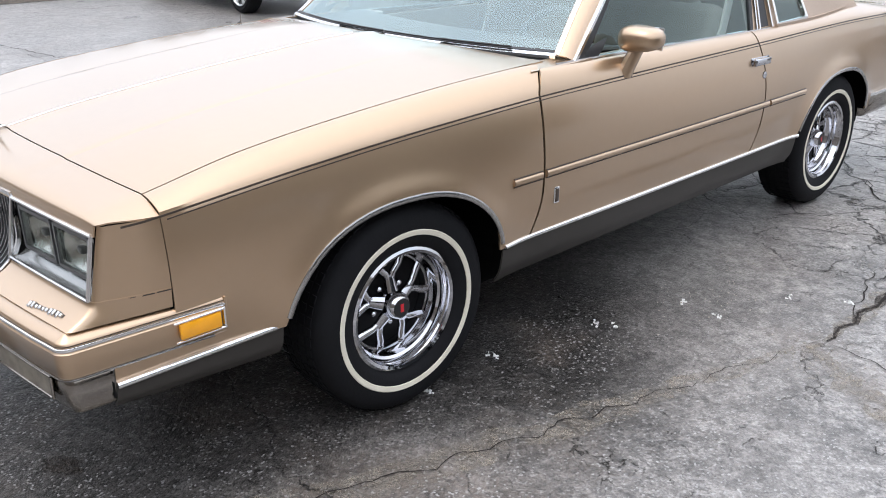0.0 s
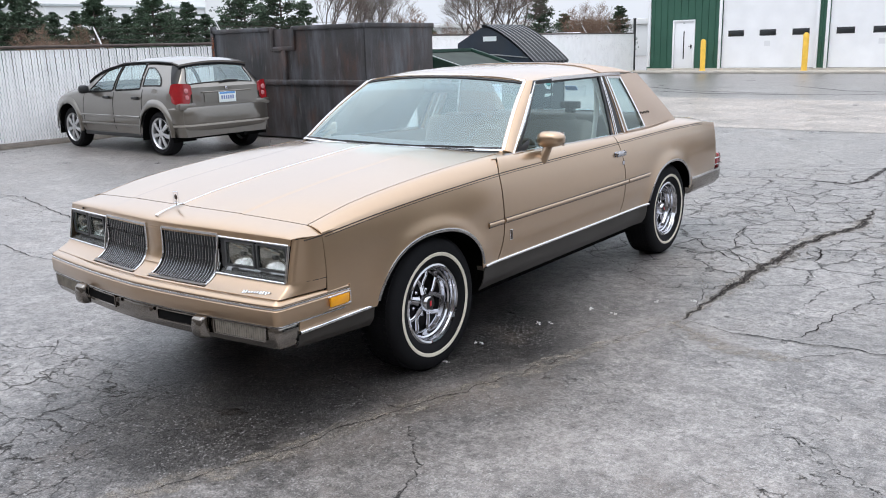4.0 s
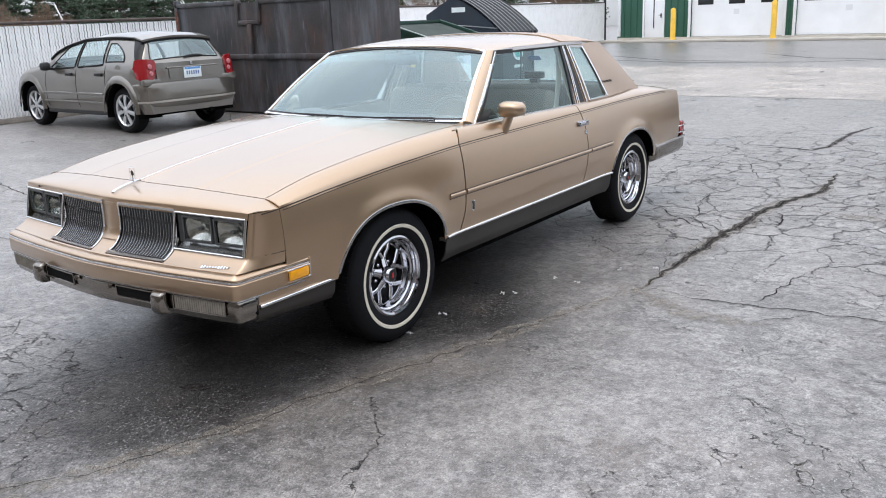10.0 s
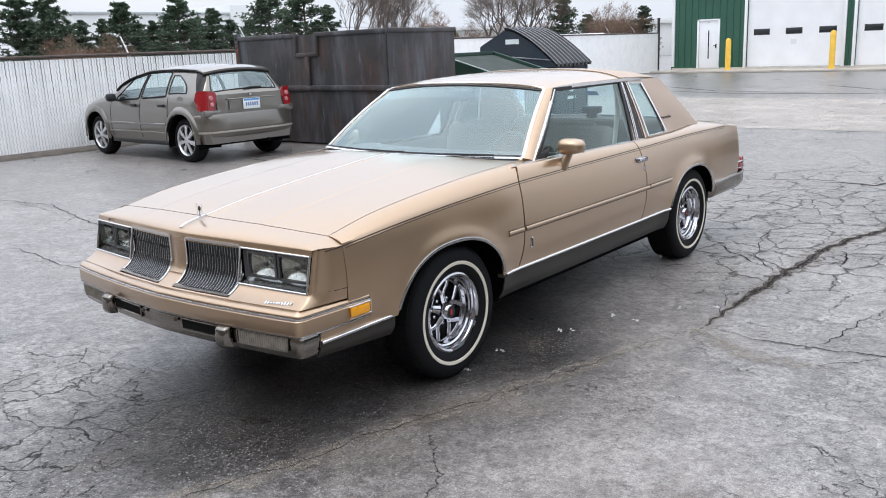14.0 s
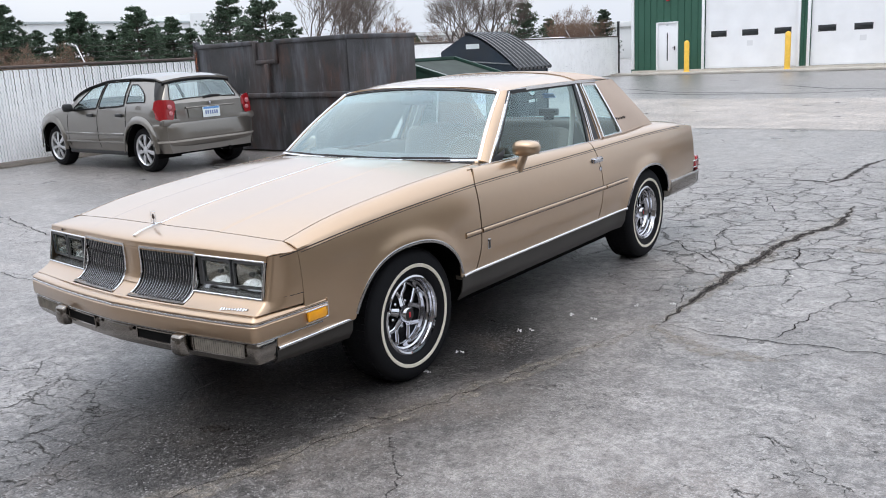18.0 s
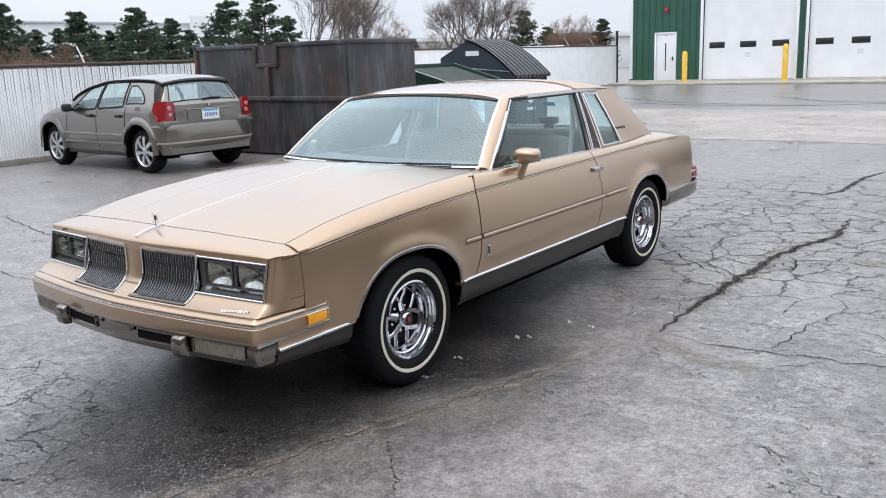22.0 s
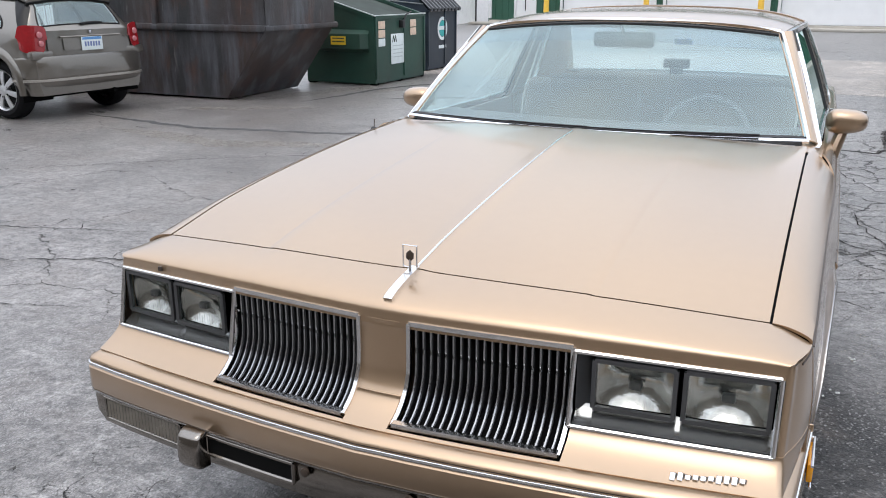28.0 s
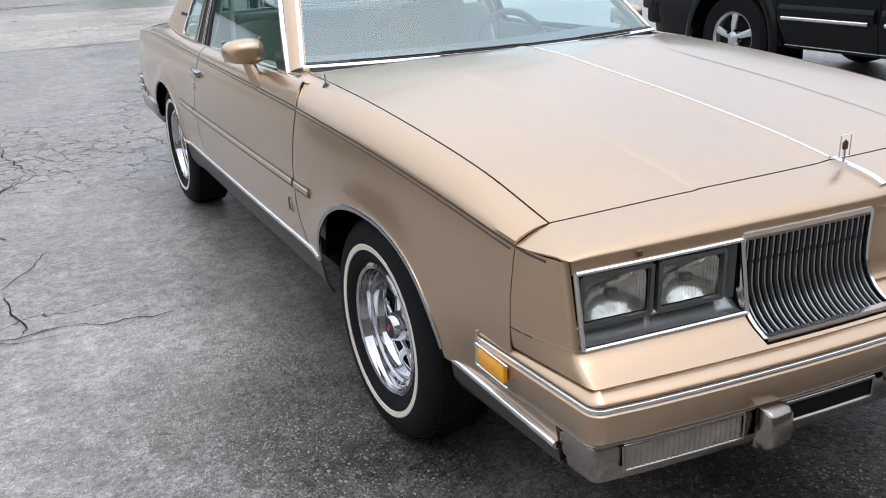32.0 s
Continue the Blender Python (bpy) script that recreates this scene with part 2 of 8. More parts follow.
def tube(points, ra, rb=None, seg=8, up=(0, 0, 1), bm=None, caps=True):
    """A bar along points; ra sideways, rb along up."""
    bm = bm or bmesh.new()
    rb = rb or ra
    pts = [Vector(p) for p in points]
    rings = []
    for i, p in enumerate(pts):
        d = (pts[min(i + 1, len(pts) - 1)] - pts[max(i - 1, 0)]).normalized()
        side = d.cross(Vector(up))
        side = side.normalized() if side.length > 1e-4 else Vector((1, 0, 0))
        top = side.cross(d).normalized()
        fa = ra(i / (len(pts) - 1)) if callable(ra) else ra
        fb = rb(i / (len(pts) - 1)) if callable(rb) else rb
        ring = []
        for j in range(seg):
            a = 2 * math.pi * (j + 0.5) / seg
            ring.append(bm.verts.new(p + side * fa * math.cos(a) + top * fb * math.sin(a)))
        rings.append(ring)
    for a, b in zip(rings, rings[1:]):
        for j in range(seg):
            bm.faces.new((a[j], a[(j + 1) % seg], b[(j + 1) % seg], b[j]))
    if caps:
        bm.faces.new(rings[0][::-1])
        bm.faces.new(rings[-1])
    return bm


def strap(points, w, h, up=(0, 0, 1), bm=None):
    """A bar of four sides, w across and h along up."""
    return tube(points, w * 0.7071, h * 0.7071, 4, up, bm)


def sweep(profile, path, bm=None, caps=False):
    """Carries a profile of (outward, z) along a level path of (x, y); outward lies to the path's left."""
    bm = bm or bmesh.new()
    rows = []
    for i, (x, y) in enumerate(path):
        x0, y0 = path[max(i - 1, 0)]
        x1, y1 = path[min(i + 1, len(path) - 1)]
        d = Vector((x1 - x0, y1 - y0)).normalized()
        rows.append([bm.verts.new((x - d.y * o, y + d.x * o, z)) for o, z in profile])
    for a, b in zip(rows, rows[1:]):
        for j in range(len(profile) - 1):
            bm.faces.new((a[j], b[j], b[j + 1], a[j + 1]))
    if caps:
        bm.faces.new(rows[0][::-1])
        bm.faces.new(rows[-1])
    return bm


def lathe(profile, seg=48, bm=None, axis="x"):
    """Turns a profile of (radius, along) about an axis through the origin."""
    bm = bm or bmesh.new()
    rings = []
    for r, a in profile:
        ring = []
        for j in range(seg):
            c, s = math.cos(2 * math.pi * j / seg), math.sin(2 * math.pi * j / seg)
            ring.append(bm.verts.new((a, r * c, r * s) if axis == "x" else (r * c, r * s, a)))
        rings.append(ring)
    for a, b in zip(rings, rings[1:]):
        for j in range(seg):
            bm.faces.new((a[j], a[(j + 1) % seg], b[(j + 1) % seg], b[j]))
    return bm


def finish(bm, name, mat, sharp=38, weld=True):
    if weld:
        bmesh.ops.remove_doubles(bm, verts=bm.verts, dist=0.0002)
    bmesh.ops.recalc_face_normals(bm, faces=bm.faces)
    me = bpy.data.meshes.new(name)
    bm.to_mesh(me)
    bm.free()
    me.materials.append(mat)
    me.shade_smooth()
    me.set_sharp_from_angle(angle=radians(sharp))
    return me


def thicken(bm, t):
    """Turns an open sheet into a closed plate, half its thickness to each side."""
    bmesh.ops.remove_doubles(bm, verts=bm.verts, dist=0.0002)
    bmesh.ops.recalc_face_normals(bm, faces=bm.faces)
    bm.normal_update()
    verts, faces = list(bm.verts), list(bm.faces)
    rim = [e for e in bm.edges if e.is_boundary]
    rim = [(loop.vert, loop.link_loop_next.vert) for e in rim for loop in e.link_loops]
    back = {v: bm.verts.new(v.co - v.normal * t / 2) for v in verts}
    for v in verts:
        v.co += v.normal * t / 2
    for f in faces:
        bm.faces.new([back[v] for v in reversed(f.verts)])
    for a, b in rim:
        bm.faces.new((b, a, back[a], back[b]))


def part(name, bm, mat, parent, label="", thick=0.0, sharp=38, weld=True):
    """One mesh under a thing or under a part."""
    if thick:
        thicken(bm, thick)
    me = finish(bm, name, mat, sharp, weld) if isinstance(bm, bmesh.types.BMesh) else bm
    ob = new(name, me)
    ob.parent = parent
    return tagged(ob, label)


def thing(name, label, category, at=(0, 0, 0), turn=0.0, group="", kind=""):
    ob = new(name)
    ob.empty_display_size = 0.1
    ob.matrix_world = pose(*at, 0, 0, turn)
    return tagged(ob, label, category, group, kind)


# ---- ground ----
def asphalt(name, tone, crack_scale, crack_depth, shine, film, shade_tone=1.0):
    """Old asphalt: aggregate speckle, stains, pale dusty patches and a net of fine cracks that thins out in places;
    also shade painted by the car.
    """
    m = bpy.data.materials.new(name)
    m.use_nodes = True
    n, l = m.node_tree.nodes, m.node_tree.links
    b = n["Principled BSDF"]
    geo = n.new("ShaderNodeNewGeometry")

    def tex(scale, detail, rough=0.6, source=None):
        t = n.new("ShaderNodeTexNoise")
        t.inputs["Scale"].default_value, t.inputs["Detail"].default_value, t.inputs["Roughness"].default_value = scale, detail, rough
        l.new(source or geo.outputs["Position"], t.inputs["Vector"])
        return t

    def span(value, a, b2, c, d):
        r = n.new("ShaderNodeMapRange")
        for k, v in zip(("From Min", "From Max", "To Min", "To Max"), (a, b2, c, d)):
            r.inputs[k].default_value = v
        l.new(value, r.inputs["Value"])
        return r.outputs[0]

    def math_node(op, a, b2):
        q = n.new("ShaderNodeMath")
        q.operation = op
        for i, v in enumerate((a, b2)):
            if isinstance(v, (int, float)):
                q.inputs[i].default_value = v
            else:
                l.new(v, q.inputs[i])
        return q.outputs[0]

    big, mid, grit, fine = tex(0.35, 6), tex(1.7, 6), tex(48, 3, 0.7), tex(170, 2, 0.7)
    # two warps, one wide and one jagged, keep the cracks from running straight
    warp, jag = tex(1.5, 4, 0.6), tex(13, 4, 0.7)
    wv, wv2 = n.new("ShaderNodeVectorMath"), n.new("ShaderNodeVectorMath")
    wv.operation = wv2.operation = "MULTIPLY_ADD"
    wv.inputs[1].default_value, wv2.inputs[1].default_value = (0.55, 0.55, 0), (0.11, 0.11, 0)
    l.new(warp.outputs["Color"], wv.inputs[0])
    l.new(geo.outputs["Position"], wv.inputs[2])
    l.new(jag.outputs["Color"], wv2.inputs[0])
    l.new(wv.outputs[0], wv2.inputs[2])

    def cracks(scale, width, where):
        v = n.new("ShaderNodeTexVoronoi")
        v.voronoi_dimensions, v.feature = "2D", "DISTANCE_TO_EDGE"
        v.inputs["Scale"].default_value = scale
        l.new(wv2.outputs[0], v.inputs["Vector"])
        wide = math_node("MULTIPLY", span(tex(5.0, 3).outputs["Fac"], 0.4, 0.65, 0.25, 1.0), width)
        wide = math_node("MAXIMUM", math_node("MULTIPLY", wide, where), 0.0002)
        return math_node("SUBTRACT", 1.0, math_node("MINIMUM", math_node("DIVIDE", v.outputs["Distance"], wide), 1.0))

    broken = span(tex(3.1, 4).outputs["Fac"], 0.31, 0.45, 0.0, 1.0)
    mask_a = math_node("MULTIPLY", span(tex(0.45, 6).outputs["Fac"], 0.34, 0.50, 0.55, 1.0), broken)
    mask_b = math_node("MULTIPLY", span(tex(0.6, 6).outputs["Fac"], 0.38, 0.52, 0.0, 1.0), broken)
    # a sounder patch where little has broken
    gap = n.new("ShaderNodeVectorMath")
    gap.operation = "DISTANCE"
    l.new(geo.outputs["Position"], gap.inputs[0])
    gap.inputs[1].default_value = (1.5, 0.6, 0)
    sound = span(gap.outputs["Value"], 1.1, 2.3, 0.0, 1.0)
    worn = []
    for place, near, far, least in (((2.6, 4.9, 0), 1.9, 4.0, 0.0), ((-0.5, -1.6, 0), 0.7, 1.5, 0.0), ((-1.5, 5.0, 0), 0.7, 1.3, 0.0), ((3.2, 1.2, 0), 1.3, 2.5, 0.0)):
        away = n.new("ShaderNodeVectorMath")
        away.operation = "DISTANCE"
        l.new(wv.outputs[0], away.inputs[0])
        away.inputs[1].default_value = place
        worn.append(span(away.outputs["Value"], near, far, 1.0, least))
    mask_a = math_node("MULTIPLY", math_node("MULTIPLY", mask_a, sound), math_node("MAXIMUM", worn[0], math_node("MULTIPLY", worn[1], 0.35)))
    mask_b = math_node("MULTIPLY", math_node("MULTIPLY", mask_b, sound), math_node("MAXIMUM", math_node("MULTIPLY", worn[1], 0.5), math_node("MAXIMUM", worn[2], math_node("MULTIPLY", worn[0], 0.55))))
    c1, c2 = cracks(crack_scale * 1.75, 0.085, mask_a), cracks(crack_scale * 4.2, 0.085, mask_b)
    # short flakes of the worn top layer
    flake = math_node("MULTIPLY", span(tex(7.0, 3).outputs["Fac"], 0.50, 0.60, 0.0, 1.0), span(tex(1.1, 5).outputs["Fac"], 0.42, 0.58, 0.1, 1.0))
    c4 = cracks(crack_scale * 9.0, 0.10, math_node("MULTIPLY", flake, math_node("MAXIMUM", worn[1], math_node("MAXIMUM", worn[0], math_node("MULTIPLY", worn[3], 0.8)))))
    c3 = cracks(crack_scale * 0.42, 0.007, span(tex(0.35, 6).outputs["Fac"], 0.48, 0.55, 0.0, 0.8))
    net = math_node("MAXIMUM", math_node("MAXIMUM", math_node("MAXIMUM", c1, math_node("MULTIPLY", c2, 0.85)), c3), math_node("MULTIPLY", c4, 0.75))
    # rounded stones of the aggregate
    stone = n.new("ShaderNodeTexVoronoi")
    stone.voronoi_dimensions, stone.feature = "2D", "F1"
    stone.inputs["Scale"].default_value = 170
    l.new(geo.outputs["Position"], stone.inputs["Vector"])
    rnd = n.new("ShaderNodeSeparateColor")
    l.new(stone.outputs["Color"], rnd.inputs[0])
    tone_v = math_node("MULTIPLY", span(big.outputs["Fac"], 0.3, 0.7, 0.75, 1.25), span(mid.outputs["Fac"], 0.3, 0.7, 0.66, 1.34))
    blotch = tex(5.5, 6, 0.68).outputs["Fac"]
    tone_v = math_node("MULTIPLY", tone_v, span(blotch, 0.3, 0.7, 0.66, 1.34))
    # darker, coarser asphalt that ends at the long crack, with the car's shade painted in
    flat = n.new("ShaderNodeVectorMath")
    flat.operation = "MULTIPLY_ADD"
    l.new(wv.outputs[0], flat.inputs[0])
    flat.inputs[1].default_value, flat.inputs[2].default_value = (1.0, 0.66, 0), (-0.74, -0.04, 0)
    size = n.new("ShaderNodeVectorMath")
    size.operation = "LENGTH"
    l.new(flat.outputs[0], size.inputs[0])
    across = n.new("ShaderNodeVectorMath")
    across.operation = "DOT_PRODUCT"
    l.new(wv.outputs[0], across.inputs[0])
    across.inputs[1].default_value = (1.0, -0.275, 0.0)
    shaded_patch = math_node("MULTIPLY", span(size.outputs["Value"], 0.80, 1.40, 1.0, 0.0), span(across.outputs["Value"], 1.20, 1.50, 1.0, 0.40))
    # shade painted into the ground beside the passenger's front wheel
    wheel_shade = n.new("ShaderNodeVectorMath")
    wheel_shade.operation = "DISTANCE"
    l.new(wv.outputs[0], wheel_shade.inputs[0])
    wheel_shade.inputs[1].default_value = (-0.62, 0.40, 0.0)
    shaded_patch = math_node("MAXIMUM", shaded_patch, span(wheel_shade.outputs["Value"], 0.30, 0.85, 0.85, 0.0))
    coarse = math_node("MULTIPLY_ADD", shaded_patch, 0.4)
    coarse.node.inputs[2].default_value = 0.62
    speckle = math_node("MULTIPLY", span(grit.outputs["Fac"], 0.3, 0.72, 0.6, 1.45), span(rnd.outputs[0], 0.0, 1.0, 0.30, 1.7))
    speckle = math_node("MULTIPLY_ADD", math_node("SUBTRACT", speckle, 1.0), coarse)
    speckle.node.inputs[2].default_value = 1.0
    pits = span(tex(17, 6, 0.75).outputs["Fac"], 0.40, 0.58, 0.45, 1.12)
    tone_v = math_node("MULTIPLY", math_node("MULTIPLY", tone_v, speckle), pits)
    tone_v = math_node("MULTIPLY", tone_v, span(shaded_patch, 0.0, 1.0, 1.0, shade_tone))
    sc = n.new("ShaderNodeVectorMath")
    sc.operation = "SCALE"
    sc.inputs[0].default_value = tone
    l.new(tone_v, sc.inputs["Scale"])
    dust = n.new("ShaderNodeMix")
    dust.data_type = "RGBA"
    dust.inputs[7].default_value = (0.225, 0.203, 0.184, 1)
    yard = n.new("ShaderNodeVectorMath")
    yard.operation = "DISTANCE"
    l.new(wv.outputs[0], yard.inputs[0])
    yard.inputs[1].default_value = (-5.0, 5.5, 0)
    dusty = math_node("ADD", span(tex(0.8, 7).outputs["Fac"], 0.44, 0.70, 0.0, 0.75), span(yard.outputs["Value"], 2.5, 7.5, 0.42, 0.0))
    dusty = math_node("MULTIPLY", dusty, span(shaded_patch, 0.0, 1.0, 1.0, 0.25))
    l.new(math_node("MULTIPLY", dusty, span(grit.outputs["Fac"], 0.4, 0.62, 0.2, 1.0)), dust.inputs[0])
    l.new(sc.outputs[0], dust.inputs[6])
    # brown silt dried into the surface
    brown = n.new("ShaderNodeMix")
    brown.data_type = "RGBA"
    brown.inputs[7].default_value = (0.175, 0.138, 0.112, 1)
    l.new(math_node("MULTIPLY", span(tex(1.25, 6, 0.65).outputs["Fac"], 0.52, 0.68, 0.0, 0.55), span(tex(60, 3).outputs["Fac"], 0.38, 0.6, 0.2, 1.0)), brown.inputs[0])
    l.new(dust.outputs[2], brown.inputs[6])
    speck = n.new("ShaderNodeMix")
    speck.data_type = "RGBA"
    speck.inputs[7].default_value = (0.42, 0.41, 0.40, 1)
    l.new(math_node("MULTIPLY", span(rnd.outputs[1], 0.90, 0.985, 0.0, 0.75), span(tex(2.3, 4).outputs["Fac"], 0.38, 0.6, 0.35, 1.0)), speck.inputs[0])
    l.new(brown.outputs[2], speck.inputs[6])
    dark = n.new("ShaderNodeMix")
    dark.data_type = "RGBA"
    dark.inputs[7].default_value = (0.02, 0.018, 0.017, 1)
    l.new(math_node("MULTIPLY", net, 0.92), dark.inputs[0])
    l.new(speck.outputs[2], dark.inputs[6])
    l.new(dark.outputs[2], b.inputs["Base Color"])
    l.new(span(mid.outputs["Fac"], 0.3, 0.7, 0.26, 0.42), b.inputs["Roughness"])
    l.new(math_node("MULTIPLY", span(net, 0.0, 1.0, shine, 0.1), span(shaded_patch, 0.0, 1.0, 1.0, 0.3)), b.inputs["Specular IOR Level"])
    height = math_node("ADD", math_node("MULTIPLY", grit.outputs["Fac"], 0.5), math_node("MULTIPLY", fine.outputs["Fac"], 0.04))
    height = math_node("SUBTRACT", height, math_node("MULTIPLY", stone.outputs["Distance"], 0.07))
    height = math_node("SUBTRACT", height, math_node("MULTIPLY", net, crack_depth))
    bp = n.new("ShaderNodeBump")
    bp.inputs["Strength"].default_value, bp.inputs["Distance"].default_value = 1.0, 0.012
    l.new(height, bp.inputs["Height"])
    l.new(bp.outputs["Normal"], b.inputs["Normal"])
    # a damp film that is thicker in some places, thinned where the shade is painted
    b.inputs["Coat IOR"].default_value, b.inputs["Coat Roughness"].default_value = 2.15, 0.30
    l.new(math_node("MULTIPLY", math_node("MULTIPLY", math_node("MULTIPLY", span(mid.outputs["Fac"], 0.32, 0.66, film * 0.35, film * 1.15), span(blotch, 0.34, 0.62, 0.45, 1.2)), math_node("MULTIPLY", span(shaded_patch, 0.0, 1.0, 1.0, 0.18), pits)), math_node("MULTIPLY", math_node("SUBTRACT", 1.0, net), math_node("MULTIPLY", span(rnd.outputs[2], 0.0, 1.0, 0.2, 1.0), span(grit.outputs["Fac"], 0.38, 0.62, 0.35, 1.0)))), b.inputs["Coat Weight"])
    soft_bump = n.new("ShaderNodeBump")
    soft_bump.inputs["Strength"].default_value, soft_bump.inputs["Distance"].default_value = 0.8, 0.0045
    l.new(height, soft_bump.inputs["Height"])
    l.new(soft_bump.outputs["Normal"], b.inputs["Coat Normal"])
    return m


# the last value sets how dark the painted shade by the car gets
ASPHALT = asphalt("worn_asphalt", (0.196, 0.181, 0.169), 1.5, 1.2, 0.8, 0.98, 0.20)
CONCRETE = asphalt("dusty_old_concrete", (0.40, 0.355, 0.315), 0.5, 0.6, 0.4, 0.0)
TAR = material("dark_tar_crack", (0.022, 0.019, 0.018), 0.9, spec=0.1, vary=0.3, scale=9, bump=0.5, bump_scale=120)
SILT = material("pale_silt", (0.26, 0.225, 0.18), 0.9, vary=0.3, scale=7, fine=0.3, bump=0.5, bump_scale=150)


def ragged(mat, scale, low, high, most):
    """Lets the ground show through a mark where a noise leaves it bare."""
    n, l = mat.node_tree.nodes, mat.node_tree.links
    tex, geo, rng, clear, mix = (n.new("ShaderNode" + k) for k in ("TexNoise", "NewGeometry", "MapRange", "BsdfTransparent", "MixShader"))
    tex.inputs["Scale"].default_value, tex.inputs["Detail"].default_value, tex.inputs["Roughness"].default_value = scale, 8, 0.75
    rng.inputs["From Min"].default_value, rng.inputs["From Max"].default_value, rng.inputs["To Max"].default_value = low, high, most
    l.new(geo.outputs["Position"], tex.inputs["Vector"])
    l.new(tex.outputs["Fac"], rng.inputs["Value"])
    l.new(rng.outputs[0], mix.inputs[0])
    l.new(clear.outputs[0], mix.inputs[1])
    l.new(n["Principled BSDF"].outputs[0], mix.inputs[2])
    l.new(mix.outputs[0], n["Material Output"].inputs["Surface"])
    return mat


ragged(SILT, 18, 0.42, 0.64, 0.58)
SUNK = ragged(material("sunken_crack_edge", (0.045, 0.038, 0.034), 0.85, spec=0.15, vary=0.3, scale=9, fine=0.3), 30, 0.36, 0.56, 0.8)
FRESH = material("dark_asphalt", (0.058, 0.056, 0.055), 0.6, vary=0.3, scale=0.9, fine=0.3, bump=0.7, bump_scale=110)
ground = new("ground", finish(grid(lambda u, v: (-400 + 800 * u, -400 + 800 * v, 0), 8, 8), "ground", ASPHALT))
tagged(ground, "worn grey asphalt of a car park with a net of cracks", "ground", kind="structure")
band = new("pavement", finish(grid(lambda u, v: (-34 + 70 * u, 11.7 + 7.0 * v - 0.05 * (-34 + 70 * u + 2) + 0.18 * noise.noise((u * 60, v * 3, 0)), 0.004), 120, 4), "pavement", CONCRETE))
tagged(band, "pale worn concrete strip across the asphalt", "pavement", kind="structure")


def ribbon(points, width, z, ragged=0.5, step=0.05, freq=6.0):
    """A flat ragged strip along ground points, widest where it was broken most."""
    bm = bmesh.new()
    pts = [Vector((x, y, 0)) for x, y in points]
    fine_pts = []
    for a, b in zip(pts, pts[1:]):
        k = max(1, round((b - a).length / step))
        fine_pts += [a.lerp(b, i / k) for i in range(k)]
    fine_pts.append(pts[-1])
    rows = []
    for i, p in enumerate(fine_pts):
        d = (fine_pts[min(i + 1, len(fine_pts) - 1)] - fine_pts[max(i - 1, 0)]).normalized()
        side = Vector((d.y, -d.x, 0))
        p = p + side * 0.035 * noise.noise(p * freq) + side * 0.012 * noise.noise(p * freq * 4)
        ends = min(1.0, 4 * i / len(fine_pts) + 0.15, 4 * (len(fine_pts) - 1 - i) / len(fine_pts) + 0.15)
        w0 = width * ends * (1 + ragged * noise.noise(p * 9 + Vector((3, 0, 0))))
        w1 = width * ends * (1 + ragged * noise.noise(p * 9 + Vector((0, 7, 0))))
        rows.append([bm.verts.new((*(p + side * w0).xy, z)), bm.verts.new((*(p - side * w1).xy, z))])
    for a, b in zip(rows, rows[1:]):
        bm.faces.new((a[0], b[0], b[1], a[1]))
    return bm


